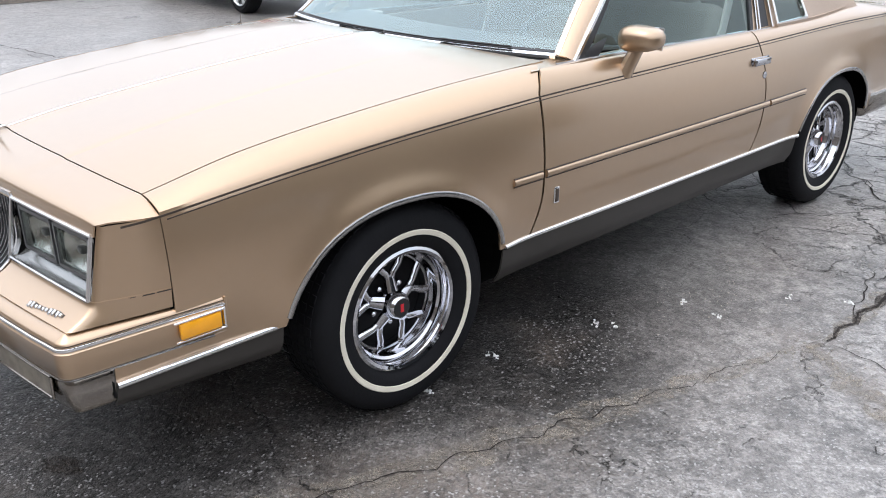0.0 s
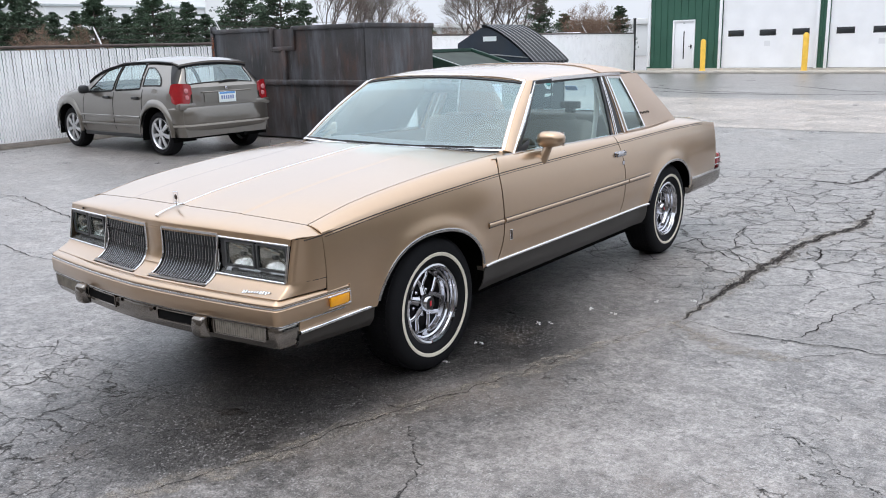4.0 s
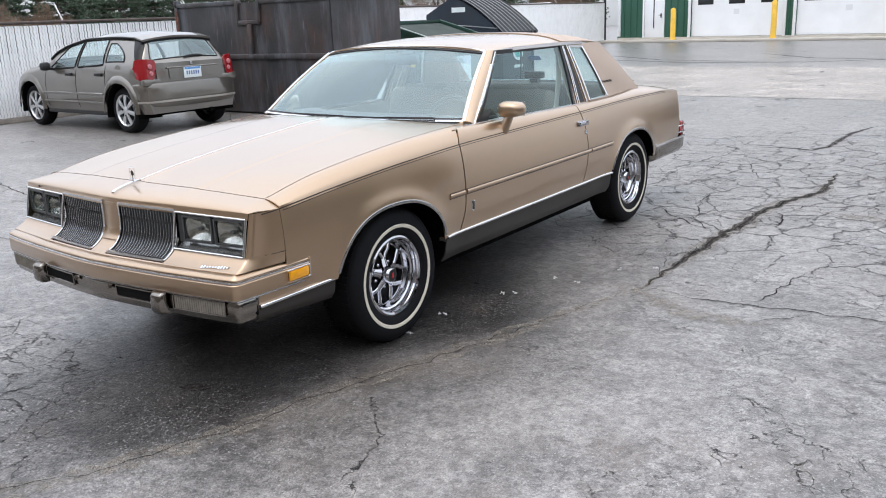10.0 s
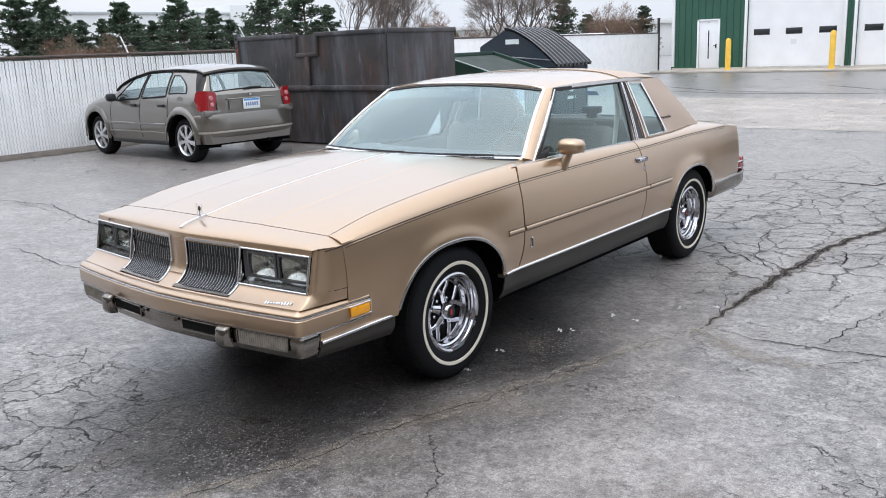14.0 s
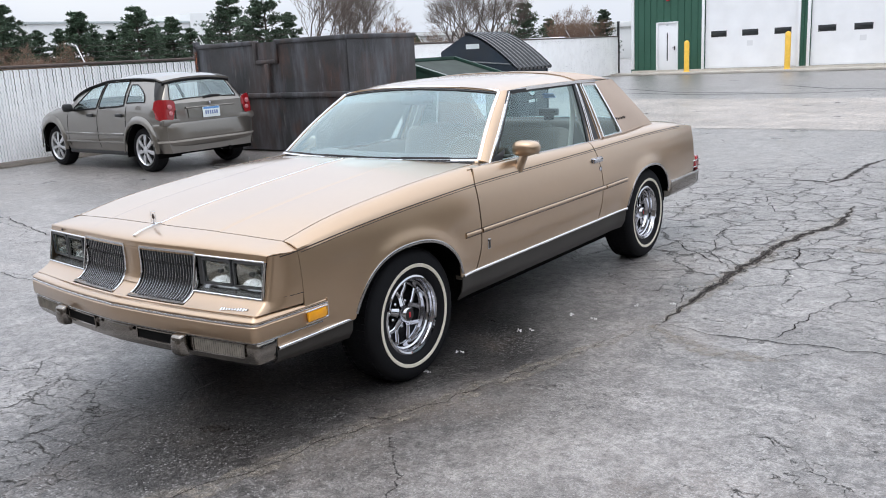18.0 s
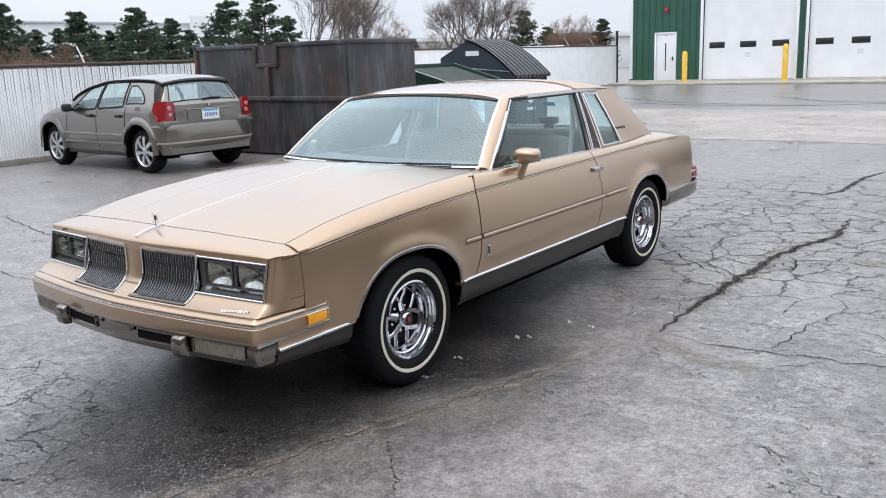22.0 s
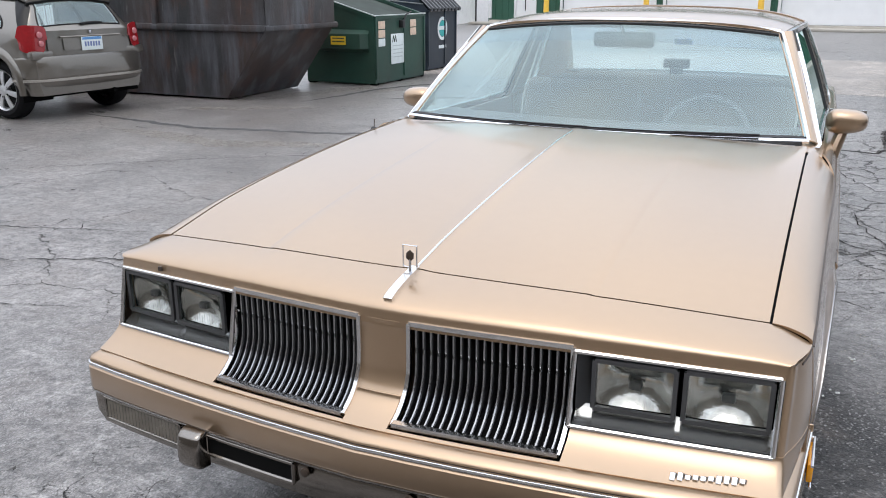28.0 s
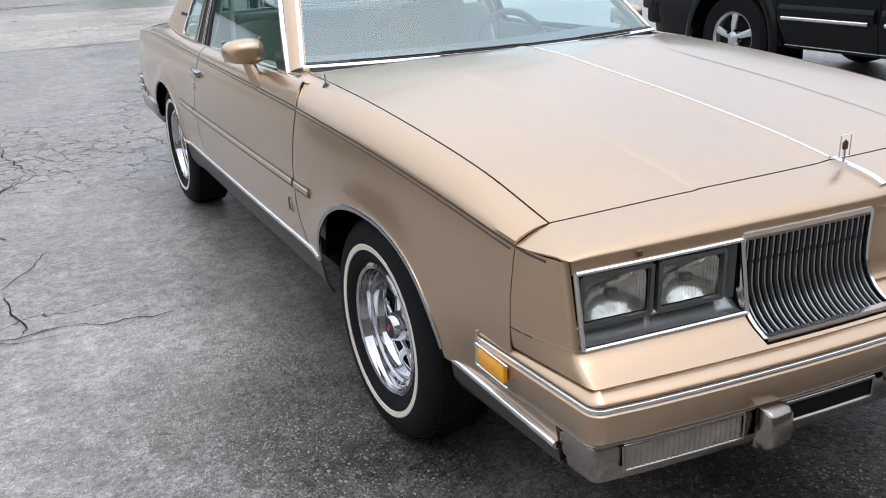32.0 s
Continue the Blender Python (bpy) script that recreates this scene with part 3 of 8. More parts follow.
CRACKS = (
    (((1.53, 1.33), (1.47, 1.13), (1.38, 0.83), (1.25, 0.33), (1.11, -0.15), (0.95, -0.65), (0.87, -1.07), (0.68, -1.58), (0.3, -2.1), (-0.4, -2.6)), 0.0035, 0.06),
    (((1.53, 1.33), (1.53, 1.83), (1.54, 2.36), (1.54, 2.7), (1.58, 2.95), (1.56, 3.29), (1.67, 3.96), (1.8, 4.29), (1.75, 5.2)), 0.022, 0.07),
    (((1.55, 1.32), (1.81, 1.27), (2.1, 1.28), (2.33, 1.33), (2.9, 1.38), (3.6, 1.3)), 0.009, 0.0),
    (((1.5, 8.6), (1.35, 7.73), (1.34, 6.71), (1.23, 6.44), (1.0, 6.5), (0.6, 6.45)), 0.022, 0.0),
    (((1.58, 3.05), (1.81, 3.08), (1.77, 3.31), (1.67, 3.46)), 0.010, 0.0),
    (((1.40, 2.75), (1.27, 2.81), (0.94, 3.13), (0.84, 3.29)), 0.008, 0.0),
    (((-3.6, 0.6), (-2.75, 1.01), (-2.6, 1.23), (-2.15, 1.28), (-1.93, 1.7), (-1.85, 1.77), (-1.92, 2.36), (-1.95, 2.99), (-1.74, 3.65), (-1.5, 4.1)), 0.011, 0.0),
    (((-2.12, 1.25), (-1.69, 1.32), (-1.45, 1.25), (-1.1, 1.22)), 0.006, 0.0),
    (((-2.78, 8.78), (-2.43, 7.07), (-2.15, 6.3)), 0.02, 0.0),
    (((-5.4, 2.6), (-4.33, 3.57), (-3.48, 4.15), (-2.7, 4.21), (-1.9, 4.5)), 0.008, 0.0),
    (((-8.5, 1.2), (-6.2, 1.5), (-4.4, 1.1), (-3.0, 1.5)), 0.009, 0.0),
    (((-5.2, -0.6), (-4.2, 0.2), (-3.2, 0.1), (-2.2, 0.4)), 0.006, 0.0),
    (((2.2, 5.0), (1.2, 4.7), (0.9, 5.4), (1.5, 5.9), (1.2, 6.4)), 0.006, 0.0),
    (((-1.9, 5.3), (-2.9, 5.0), (-3.6, 5.6), (-3.9, 6.6)), 0.008, 0.0),
    (((0.08, 4.92), (0.45, 5.13), (1.00, 5.25), (1.40, 5.25), (1.72, 5.75)), 0.006, 0.0),
    (((0.28, 4.36), (0.82, 4.22), (1.08, 4.02), (1.25, 4.06), (1.52, 4.22), (1.99, 4.32)), 0.006, 0.0),
    (((0.84, 3.33), (0.96, 3.14), (1.18, 3.06), (1.35, 2.81), (1.45, 2.68), (1.54, 2.60)), 0.006, 0.0),
    (((1.24, 3.03), (1.06, 3.58), (1.03, 3.89), (1.10, 4.03)), 0.006, 0.0),
    (((1.55, 3.32), (1.64, 3.76), (1.73, 4.22), (1.97, 4.43)), 0.006, 0.0),
    (((1.60, 2.81), (1.71, 3.02), (1.79, 3.17), (1.77, 3.29), (1.67, 3.33), (1.57, 3.19)), 0.006, 0.0),
    (((1.77, 3.31), (1.93, 3.35), (2.17, 3.40)), 0.006, 0.0),
    (((1.72, 3.42), (1.81, 3.69), (1.89, 3.89), (2.04, 4.09)), 0.006, 0.0),
    (((1.43, 1.95), (1.46, 2.07), (1.55, 2.17)), 0.006, 0.0),
    (((2.12, 1.32), (2.17, 1.53), (2.21, 1.84), (2.23, 2.01)), 0.006, 0.0),
    (((0.66, 4.83), (0.64, 5.41), (0.85, 5.79), (1.13, 6.17)), 0.006, 0.0),
    (((-3.68, 4.24), (-3.18, 4.24), (-2.43, 4.25), (-1.80, 4.35), (-0.97, 4.43)), 0.007, 0.0),
    (((-2.02, 3.09), (-1.75, 3.61), (-1.52, 3.92), (-0.96, 3.77)), 0.007, 0.0),
    (((-1.81, 1.79), (-1.79, 1.55), (-1.75, 1.44), (-1.75, 1.30)), 0.007, 0.0),
    (((-2.58, 4.75), (-2.47, 5.33), (-2.33, 6.34)), 0.007, 0.0),
    (((-2.64, 3.71), (-2.49, 3.65), (-2.27, 3.49), (-1.99, 3.41)), 0.007, 0.0),
    (((-1.75, 5.35), (-1.69, 4.50), (-1.52, 3.89)), 0.007, 0.0),
    (((-1.92, 4.54), (-1.75, 4.69), (-1.34, 4.72), (-0.97, 4.73)), 0.007, 0.0),
)
branch = random.Random(11)
for pts, width, silt in CRACKS:
    if silt:
        part("silt_edge", ribbon(pts, silt, 0.0025, 0.7), SILT, ground, "pale silt washed along a crack")
    if width > 0.015:
        part("sunken_edge", ribbon(pts, width * 1.5, 0.003, 0.8, 0.04, 9.0), SUNK, ground, "dark worn edge along a wide crack")
    part("crack", ribbon(pts, min(0.0075, width * 0.55), 0.004, 1.1, 0.025, 9.0), TAR, ground)
    # short side branches
    for a, b in zip(pts, pts[1:]) if width > 0.007 else ():
        for k in range(int(math.dist(a, b) / 0.45)):
            t, turn, reach = branch.random(), branch.uniform(-2.2, 2.2), branch.uniform(0.15, 0.6)
            x, y = a[0] + (b[0] - a[0]) * t, a[1] + (b[1] - a[1]) * t
            way = math.atan2(b[1] - a[1], b[0] - a[0]) + turn
            bend = way + branch.uniform(-0.5, 0.5)
            mid = (x + reach * 0.5 * math.cos(way), y + reach * 0.5 * math.sin(way))
            part("crack", ribbon([(x, y), mid, (mid[0] + reach * 0.5 * math.cos(bend), mid[1] + reach * 0.5 * math.sin(bend))], 0.0022, 0.0038, 0.9, 0.03, 9.0), TAR, ground)
for pts, width in ((((-2.38, 4.01), (-2.09, 3.29), (-1.78, 2.58)), 0.022), (((-3.24, 4.79), (-2.46, 5.95), (-1.8, 6.94)), 0.05), (((-9.5, 22.3), (-5.6, 20.6), (-2.2, 20.6), (1.5, 22.8)), 0.07), (((-9.8, 24.5), (-6.5, 21.7), (-3.5, 20.9)), 0.06), (((-4.5, 24.8), (-2.4, 22.4), (1.2, 21.2)), 0.06)):
    part("skid_mark", ribbon(pts, width, 0.0035, 0.3), FRESH, ground, "dark rubber smear")
for pts, width in ((((-6.82, 7.2), (-6.42, 7.82), (-6.04, 8.91), (-5.73, 9.6)), 0.20), (((-6.8, 6.15), (-5.8, 6.75), (-5.2, 7.0)), 0.14), (((-6.4, 4.6), (-4.7, 4.3), (-3.2, 4.8), (-2.4, 5.0)), 0.16), (((-6.5, 9.3), (-5.4, 9.2), (-4.4, 9.5)), 0.12), (((1.5, 1.25), (1.9, 1.0), (2.3, 1.05)), 0.06), (((1.9, 3.6), (2.5, 3.5), (3.0, 3.8)), 0.07)):
    part("silt_patch", ribbon(pts, width, 0.003, 0.8), SILT, ground, "pale silt left by a puddle")
for pts in (((-5.8, 7.4), (-5.65, 8.3), (-5.6, 9.2), (-5.27, 10.1), (-4.5, 10.6)), ((-4.9, 8.2), (-4.2, 8.7), (-3.2, 9.0)), ((-7.5, 5.3), (-5.6, 5.0), (-4.0, 5.3), (-2.6, 6.0))):
    part("skid_mark", ribbon(pts, 0.05, 0.0035, 0.4), FRESH, ground, "dark rubber smear")
part("oil_stain", ribbon([(0.36, -0.94), (0.42, -0.89), (0.49, -0.87)], 0.03, 0.0036, 0.9, 0.012, 20.0), SUNK, ground, "small dark oil stain")
# pale flecks of paint and broken aggregate
rng = random.Random(4)
FLECK_PLACES = ((1.01, 1.24), (1.16, 1.23), (0.89, 0.85), (0.96, 0.88), (1.27, 1.57), (1.45, 1.71), (0.82, 0.1), (0.8, 0.4), (1.9, 2.6), (2.2, 2.1), (2.05, 3.2))
for x, y in FLECK_PLACES:
    bm = bmesh.new()
    for k in range(7):
        a, r = rng.uniform(0, 6.28), rng.uniform(0, 0.03)
        w, h = rng.uniform(0.004, 0.012), rng.uniform(0.003, 0.008)
        box((x + r * math.cos(a), y + r * math.sin(a), 0.002), (w, h, 0.004), bm, turn=Euler((0, 0, a * 2)).to_matrix())
    part("paint_fleck", bm, WHITE_MARK, ground, weld=False)
bm = bmesh.new()
for k in range(230):
    x, y = rng.gauss(1.05, 0.12), rng.gauss(1.45, 0.22)
    if k > 110:
        x, y = rng.gauss(1.62, 0.1), rng.gauss(1.16, 0.07)
    s = rng.uniform(0.0015, 0.0045)
    box((x, y, s * 0.4), (s, s * rng.uniform(0.6, 1.3), s), bm, turn=Euler((rng.uniform(0, 3), 0, rng.uniform(0, 3))).to_matrix())
grit = new("loose_grit", finish(bm, "loose_grit", material("pale_grit", (0.42, 0.39, 0.34), 0.8, vary=0.2, scale=30), weld=False))
tagged(grit, "pale loose grit scattered on the asphalt beside the crack", "grit", kind="stuff")


# ---- the tan coupe: nose to -y, its left side at +x, front axle at y = 0 ----
AXLE_F, AXLE_R = 0.0, 2.746
body_half = curve_fn([(-1.0, 0.775), (-0.85, 0.812), (-0.705, 0.845), (-0.4, 0.853), (0.0, 0.863), (0.5, 0.877), (1.9, 0.872), (2.7, 0.856), (3.3, 0.842), (3.8, 0.812)])
tuck = curve_fn([(0.2, 0.065), (0.3, 0.038), (0.43, 0.016), (0.58, 0.0), (0.66, 0.0), (0.76, 0.008), (0.84, 0.022), (0.92, 0.044)])
crease_z = curve_fn([(-1.0, 0.778), (-0.73, 0.803), (-0.33, 0.838), (0.1, 0.866), (0.56, 0.886), (1.0, 0.892), (1.9, 0.900), (2.7, 0.906), (3.3, 0.898), (3.7, 0.862)])
ARCHES = ((-0.025, 0.40, 0.355), (2.715, 0.39, 0.352))


def arch_z(y):
    """The height of the wheel openings' edge over y, or 0 away from them."""
    for yc, a, h in ARCHES:
        if abs(y - yc) < a:
            return 0.33 + h * (1 - abs((y - yc) / a) ** 2.3) ** (1 / 2.3)
    return 0.0


def side_x(y, z):
    flare = 0.0
    for yc, a, h in ARCHES:
        r = math.hypot((y - yc) / a, (z - 0.33) / h)
        flare += 0.014 * math.exp(-(((r - 1.0) / 0.16) ** 2))
    return body_half(y) - tuck(z) + flare


seam_z = curve_fn([(-0.69, 0.830), (-0.45, 0.877), (-0.15, 0.911), (0.27, 0.943), (0.5, 0.953), (0.66, 0.958)])
hood_mid = curve_fn([(-0.76, 0.847), (-0.6, 0.876), (-0.4, 0.903), (-0.15, 0.932), (0.1, 0.956), (0.35, 0.978), (0.5, 0.983), (0.62, 0.976)])
belt_x = curve_fn([(0.5, 0.80), (1.95, 0.792), (2.4, 0.785), (2.9, 0.742), (3.08, 0.68), (3.3, 0.668), (3.7, 0.655)])
belt_z = curve_fn([(0.5, 0.95), (0.9, 0.944), (1.95, 0.932), (2.4, 0.930), (2.9, 0.942), (3.1, 0.946), (3.4, 0.922), (3.66, 0.880)])

coupe = thing("coupe_car", "tan two-door 1980s coupe with chrome trim and whitewall tyres", "car")


SEAM_Y = -0.705


def corner_x(y, z):
    """Half width of the nose ahead of the fender: a straight taper with a tight round at the lamp."""
    yf = nose_front(z)
    yr = yf + 0.018
    if y >= yr:
        k = min(1.0, (y - yr) / (SEAM_Y - yr))
        return 0.810 + (side_x(SEAM_Y, z) - 0.810) * k + 0.005 * math.sin(math.pi * k)
    return 0.797 + 0.013 * math.sin(math.acos(min(1.0, max(0.0, 1 - (y - yf) / 0.018))))


def nose_front(z):
    return -0.870 + 0.040 * (z - 0.622) / 0.175


def outer_x(y, z):
    return side_x(y, z) if y > SEAM_Y else corner_x(y, z)


def skirt_x(y, z):
    """Half width of the lower edge; it stays wide ahead of the front wheel."""
    return side_x(y, z) if y > -0.40 else 0.838 - tuck(z) + tuck(0.43)


def y_stops(a, b, step):
    ys = set(lin(a, b, max(2, round((b - a) / step))))
    for yc, w, h in ARCHES:
        for k in (-1, -0.985, -0.95, -0.9, -0.84, -0.76, 0.76, 0.84, 0.9, 0.95, 0.985, 1):
            if a < yc + k * w < b:
                ys.add(yc + k * w)
    return sorted(ys)


SIDE_ROWS, TOP_ROWS = 16, 7


def side_panel(s, a, b, inner_x, inner_z, edge_a=None, edge_b=None, low=0.43, power=1.7, top_a=0.0, top_b=0.0):
    """A body side from its lower edge to the crease, rolled over to the inner edge; edges may lean with z."""
    bm = bmesh.new()
    ea, eb = edge_a or (lambda z: a), edge_b or (lambda z: b)
    rows = []
    for y in y_stops(a, b, 0.045):
        row = []
        t = (y - a) / (b - a)
        zl = max(low, arch_z(y))
        zc = crease_z(y)
        for i in range(SIDE_ROWS + 1):
            z = zl + (zc - zl) * i / SIDE_ROWS
            yy = y + (ea(z) - a) * (1 - t) ** 6 + (eb(z) - b) * t**6
            row.append((s * side_x(yy, z), yy, z))
        x0, x1, z1 = side_x(y, zc), inner_x(y), inner_z(y)
        for i in range(1, TOP_ROWS + 1):
            k = i / TOP_ROWS
            z = zc + (z1 - zc) * (1 - (1 - k) ** power)
            yy = y + (ea(zc) - a + top_a * k) * (1 - t) ** 6 + (eb(zc) - b + top_b * k) * t**6
            x1, z1 = inner_x(yy), inner_z(yy)
            z = crease_z(yy) + (z1 - crease_z(yy)) * (1 - (1 - k) ** power)
            row.append((s * (x0 + (x1 - x0) * k ** 1.15), yy, z))
        rows.append([bm.verts.new(p) for p in row])
    for p, q in zip(rows, rows[1:]):
        for i in range(len(p) - 1):
            bm.faces.new((p[i], q[i], q[i + 1], p[i + 1]))
    return bm


door_front = lambda z: 0.545 - 0.10 * max(0.0, (0.62 - z) / 0.2) ** 2 * 0.5
door_back = lambda z: 1.955 + 0.055 * (1 - ((z - 0.66) / 0.24) ** 2) - 0.055
GAP = 0.009
for s, side in ((1, "driver"), (-1, "passenger")):
    part("front_fender", side_panel(s, SEAM_Y + 0.0008, 0.545 - GAP, lambda y: 0.757 + 0.045 * max(0.0, (y - 0.5) / 0.2) ** 2, seam_z, edge_b=lambda z: door_front(z) - GAP, top_b=0.075), PAINT, coupe, thick=0.006)
    part("door", side_panel(s, 0.545, 1.955 - GAP, belt_x, belt_z, door_front, lambda z: door_back(z) - GAP, top_a=0.045), PAINT, coupe, thick=0.006)
    part("quarter_panel", side_panel(s, 1.955, 3.68, belt_x, belt_z, edge_a=door_back), PAINT, coupe, thick=0.006)
    for a, b, za, zb in ((-0.86, -0.418, 0.365, 0.335), (0.37, 2.33, 0.30, 0.30)):
        def rocker(u, v):
            z0 = za + (zb - za) * u
            z = z0 + (0.427 - z0) * v
            return (s * (skirt_x(a + (b - a) * u, z) - 0.004 - 0.05 * max(0, 0.35 - v)), a + (b - a) * u, z)

        part("rocker_panel", grid(rocker, 30, 7), ROCKER, coupe, thick=0.006)
        part("rocker_molding", tube([(s * (skirt_x(y, 0.432) + 0.003), y, 0.432 + 0.004 * (y > 2.9)) for y in lin(a, b, 30)], 0.009, 0.009, 10), BRIGHT, coupe, "bright chrome strip")
    for yc, w, h in ARCHES:
        pts = []
        for i in range(33):
            ang = math.pi * i / 32
            ca, sa = math.cos(ang), math.sin(ang)
            y = yc + w * abs(ca) ** (2 / 2.3) * (1 if ca >= 0 else -1)
            z = 0.33 + h * sa ** (2 / 2.3)
            if z > 0.425:
                pts.append((s * (side_x(y, z) + 0.002), y, z))
        part("arch_molding", tube(pts, 0.009, 0.005, 8, up=(1, 0, 0)), ARCH_TRIM, coupe, "dull bright wheel opening trim")
        # dark wheel house behind the opening
        part("wheel_house", grid(lambda u, v: (s * (side_x(yc, 0.5) - 0.010 - 0.42 * v), yc - (w + 0.012) * math.cos(math.pi * u), 0.425 + (h - 0.075) * math.sin(math.pi * u) ** 0.8), 20, 3), UNDER, coupe)
        part("wheel_house_back", box((s * 0.42, yc, 0.47), (0.02, 0.86, 0.52), bevel=0.004), UNDER, coupe)
        for k in (-1, 1):
            part("wheel_house_side", box((s * 0.60, yc + k * (w + 0.025), 0.42), (0.40, 0.015, 0.14), bevel=0.003), UNDER, coupe)
    # pinstripe along the crease
    part("pinstripe", strap([(s * (outer_x(y, crease_z(y) - 0.008) + 0.002), y, crease_z(y) - 0.008) for y in lin(-0.79, 3.4, 90)], 0.004, 0.005), STRIPE, coupe, "thin dark brown stripe")
    part("pinstripe", strap([(s * (outer_x(y, crease_z(y) - 0.018) + 0.002), y, crease_z(y) - 0.018) for y in lin(-0.69, 3.4, 90)], 0.0055, 0.003), STRIPE, coupe)
    # dark backing behind the panel gaps
    zs = lin(0.43, 0.885, 12)
    part("gap_backing", strap([(s * (side_x(0.54, z) - 0.008), door_front(z) - 0.003, z) for z in zs] + [(s * 0.80, 0.575, 0.916), (s * 0.785, 0.605, 0.938)], 0.006, 0.022, up=(0, 1, 0)), SEAM, coupe)
    part("gap_backing", strap([(s * (side_x(1.96, z) - 0.008), door_back(z) - 0.003, z) for z in zs] + [(s * 0.80, 1.95, 0.92)], 0.006, 0.022, up=(0, 1, 0)), SEAM, coupe)
    part("gap_backing", strap([(s * (side_x(SEAM_Y, z) - 0.011), SEAM_Y, z) for z in lin(0.545, 0.79, 8)] + [(s * 0.812, SEAM_Y, 0.803), (s * 0.788, SEAM_Y - 0.001, 0.811), (s * 0.760, SEAM_Y - 0.002, 0.819)], 0.006, 0.012, up=(0, 1, 0)), SEAM, coupe)
    part("gap_backing", strap([(s * 0.752, y, seam_z(y) - 0.010) for y in lin(-0.70, 0.69, 24)], 0.022, 0.006), SEAM, coupe)
    # body side molding
    for a, b in ((0.40, 0.53), (0.55, 1.985), (2.0, 2.33)):
        ys = lin(a, b, 24)
        part("side_molding", tube([(s * (side_x(y, 0.636) + 0.003), y, 0.636) for y in ys], 0.009, 0.012, 10), PAINT, coupe, "tan side molding with bright edges")
        for dz in (0.013, -0.013):
            part("molding_edge", tube([(s * (side_x(y, 0.636) + 0.0045), y, 0.636 + dz) for y in ys], 0.0035, 0.0022, 6), STRIPE, coupe)

for s in (1, -1):
    part("fender_extension", grid(lambda u, v: (s * (skirt_x(-0.86 + 0.45 * u, 0.427 + 0.055 * v) - 0.004), -0.86 + 0.45 * u, 0.427 + 0.055 * v), 10, 4), PAINT, coupe, thick=0.005)
# hood
hood_front = lambda x: -0.755 + 0.049 * (abs(x) / 0.745) ** 2.4
hood_back = lambda x: 0.56 + 0.10 * (abs(x) / 0.75) ** 2


def hood_z(x, y):
    k = abs(x) / 0.75
    rise = 0.006 * math.exp(-((abs(x) / 0.03) ** 2))
    fade = min(1.0, max(0.0, (0.36 - y) / 0.25))
    fold = -0.010 * max(0.0, (abs(x) - 0.40) / 0.35) - 0.0022 * fade * min(1.0, max(0.0, (abs(x) - 0.398) / 0.012)) * math.exp(-max(0.0, abs(x) - 0.41) / 0.06)
    m, e = hood_mid(y), seam_z(y)
    return m + (e + 0.010 - m) * k**2.6 + fold + rise * 0.6


def hood_point(u, v):
    x = 0.7515 * (2 * u - 1)
    y = hood_front(x) + 0.002 + (hood_back(x) - hood_front(x) - 0.002) * v
    return (x, y, hood_z(x, y))


us = sorted(set(lin(0, 1, 40) + [0.5 + k * d / 0.747 / 2 for d in (0.395, 0.402, 0.41, 0.015, 0.03, 0.045) for k in (-1, 1)]))
part("hood", grid(hood_point, us, 40), PAINT, coupe, thick=0.006)
part("gap_backing", strap([(x, hood_front(x), hood_z(x, hood_front(x)) - 0.010) for x in lin(-0.74, 0.74, 30)], 0.022, 0.006), SEAM, coupe)
part("hood_strip", tube([(0, y, hood_z(0, y) + 0.003) for y in lin(-0.748, 0.47, 30)], 0.0034, 0.004, 8), BRIGHT, coupe, "thin bright centre strip of the hood")
part("hood_strip_bed", strap([(0, y, hood_z(0, y) + 0.001) for y in lin(-0.748, 0.47, 30)], 0.016, 0.003), STRIPE, coupe)

# nose: from the hood's edge over the lip, with the front face below
face_y = lambda x: -0.905 + 0.072 * (min(abs(x), 0.80) / 0.80) ** 1.35
LIP_Z = 0.788


def nose_point(u, v):
    """u across the car, v from the hood's edge to the lip."""
    q = 2 * u - 1
    sweep_v = math.sin(v * math.pi / 2)
    y_edge = SEAM_Y - 0.0015 + (nose_front(0.797) - SEAM_Y + 0.0015) * sweep_v
    x = q * (corner_x(y_edge, 0.797) + 0.001)
    xb = max(-0.757, min(0.757, x))
    over = max(0.0, abs(x) - 0.757)
    back = hood_front(xb) - 0.0015
    front = face_y(x) - 0.003
    zb = hood_z(xb, hood_front(xb)) - over * 0.22 - over * over * 2.2
    zf = LIP_Z + 0.010
    y = back + (front - back) * sweep_v
    z = zb + (zf - zb) * (0.72 * v + 0.28 * v**3)
    return (x, y, z)


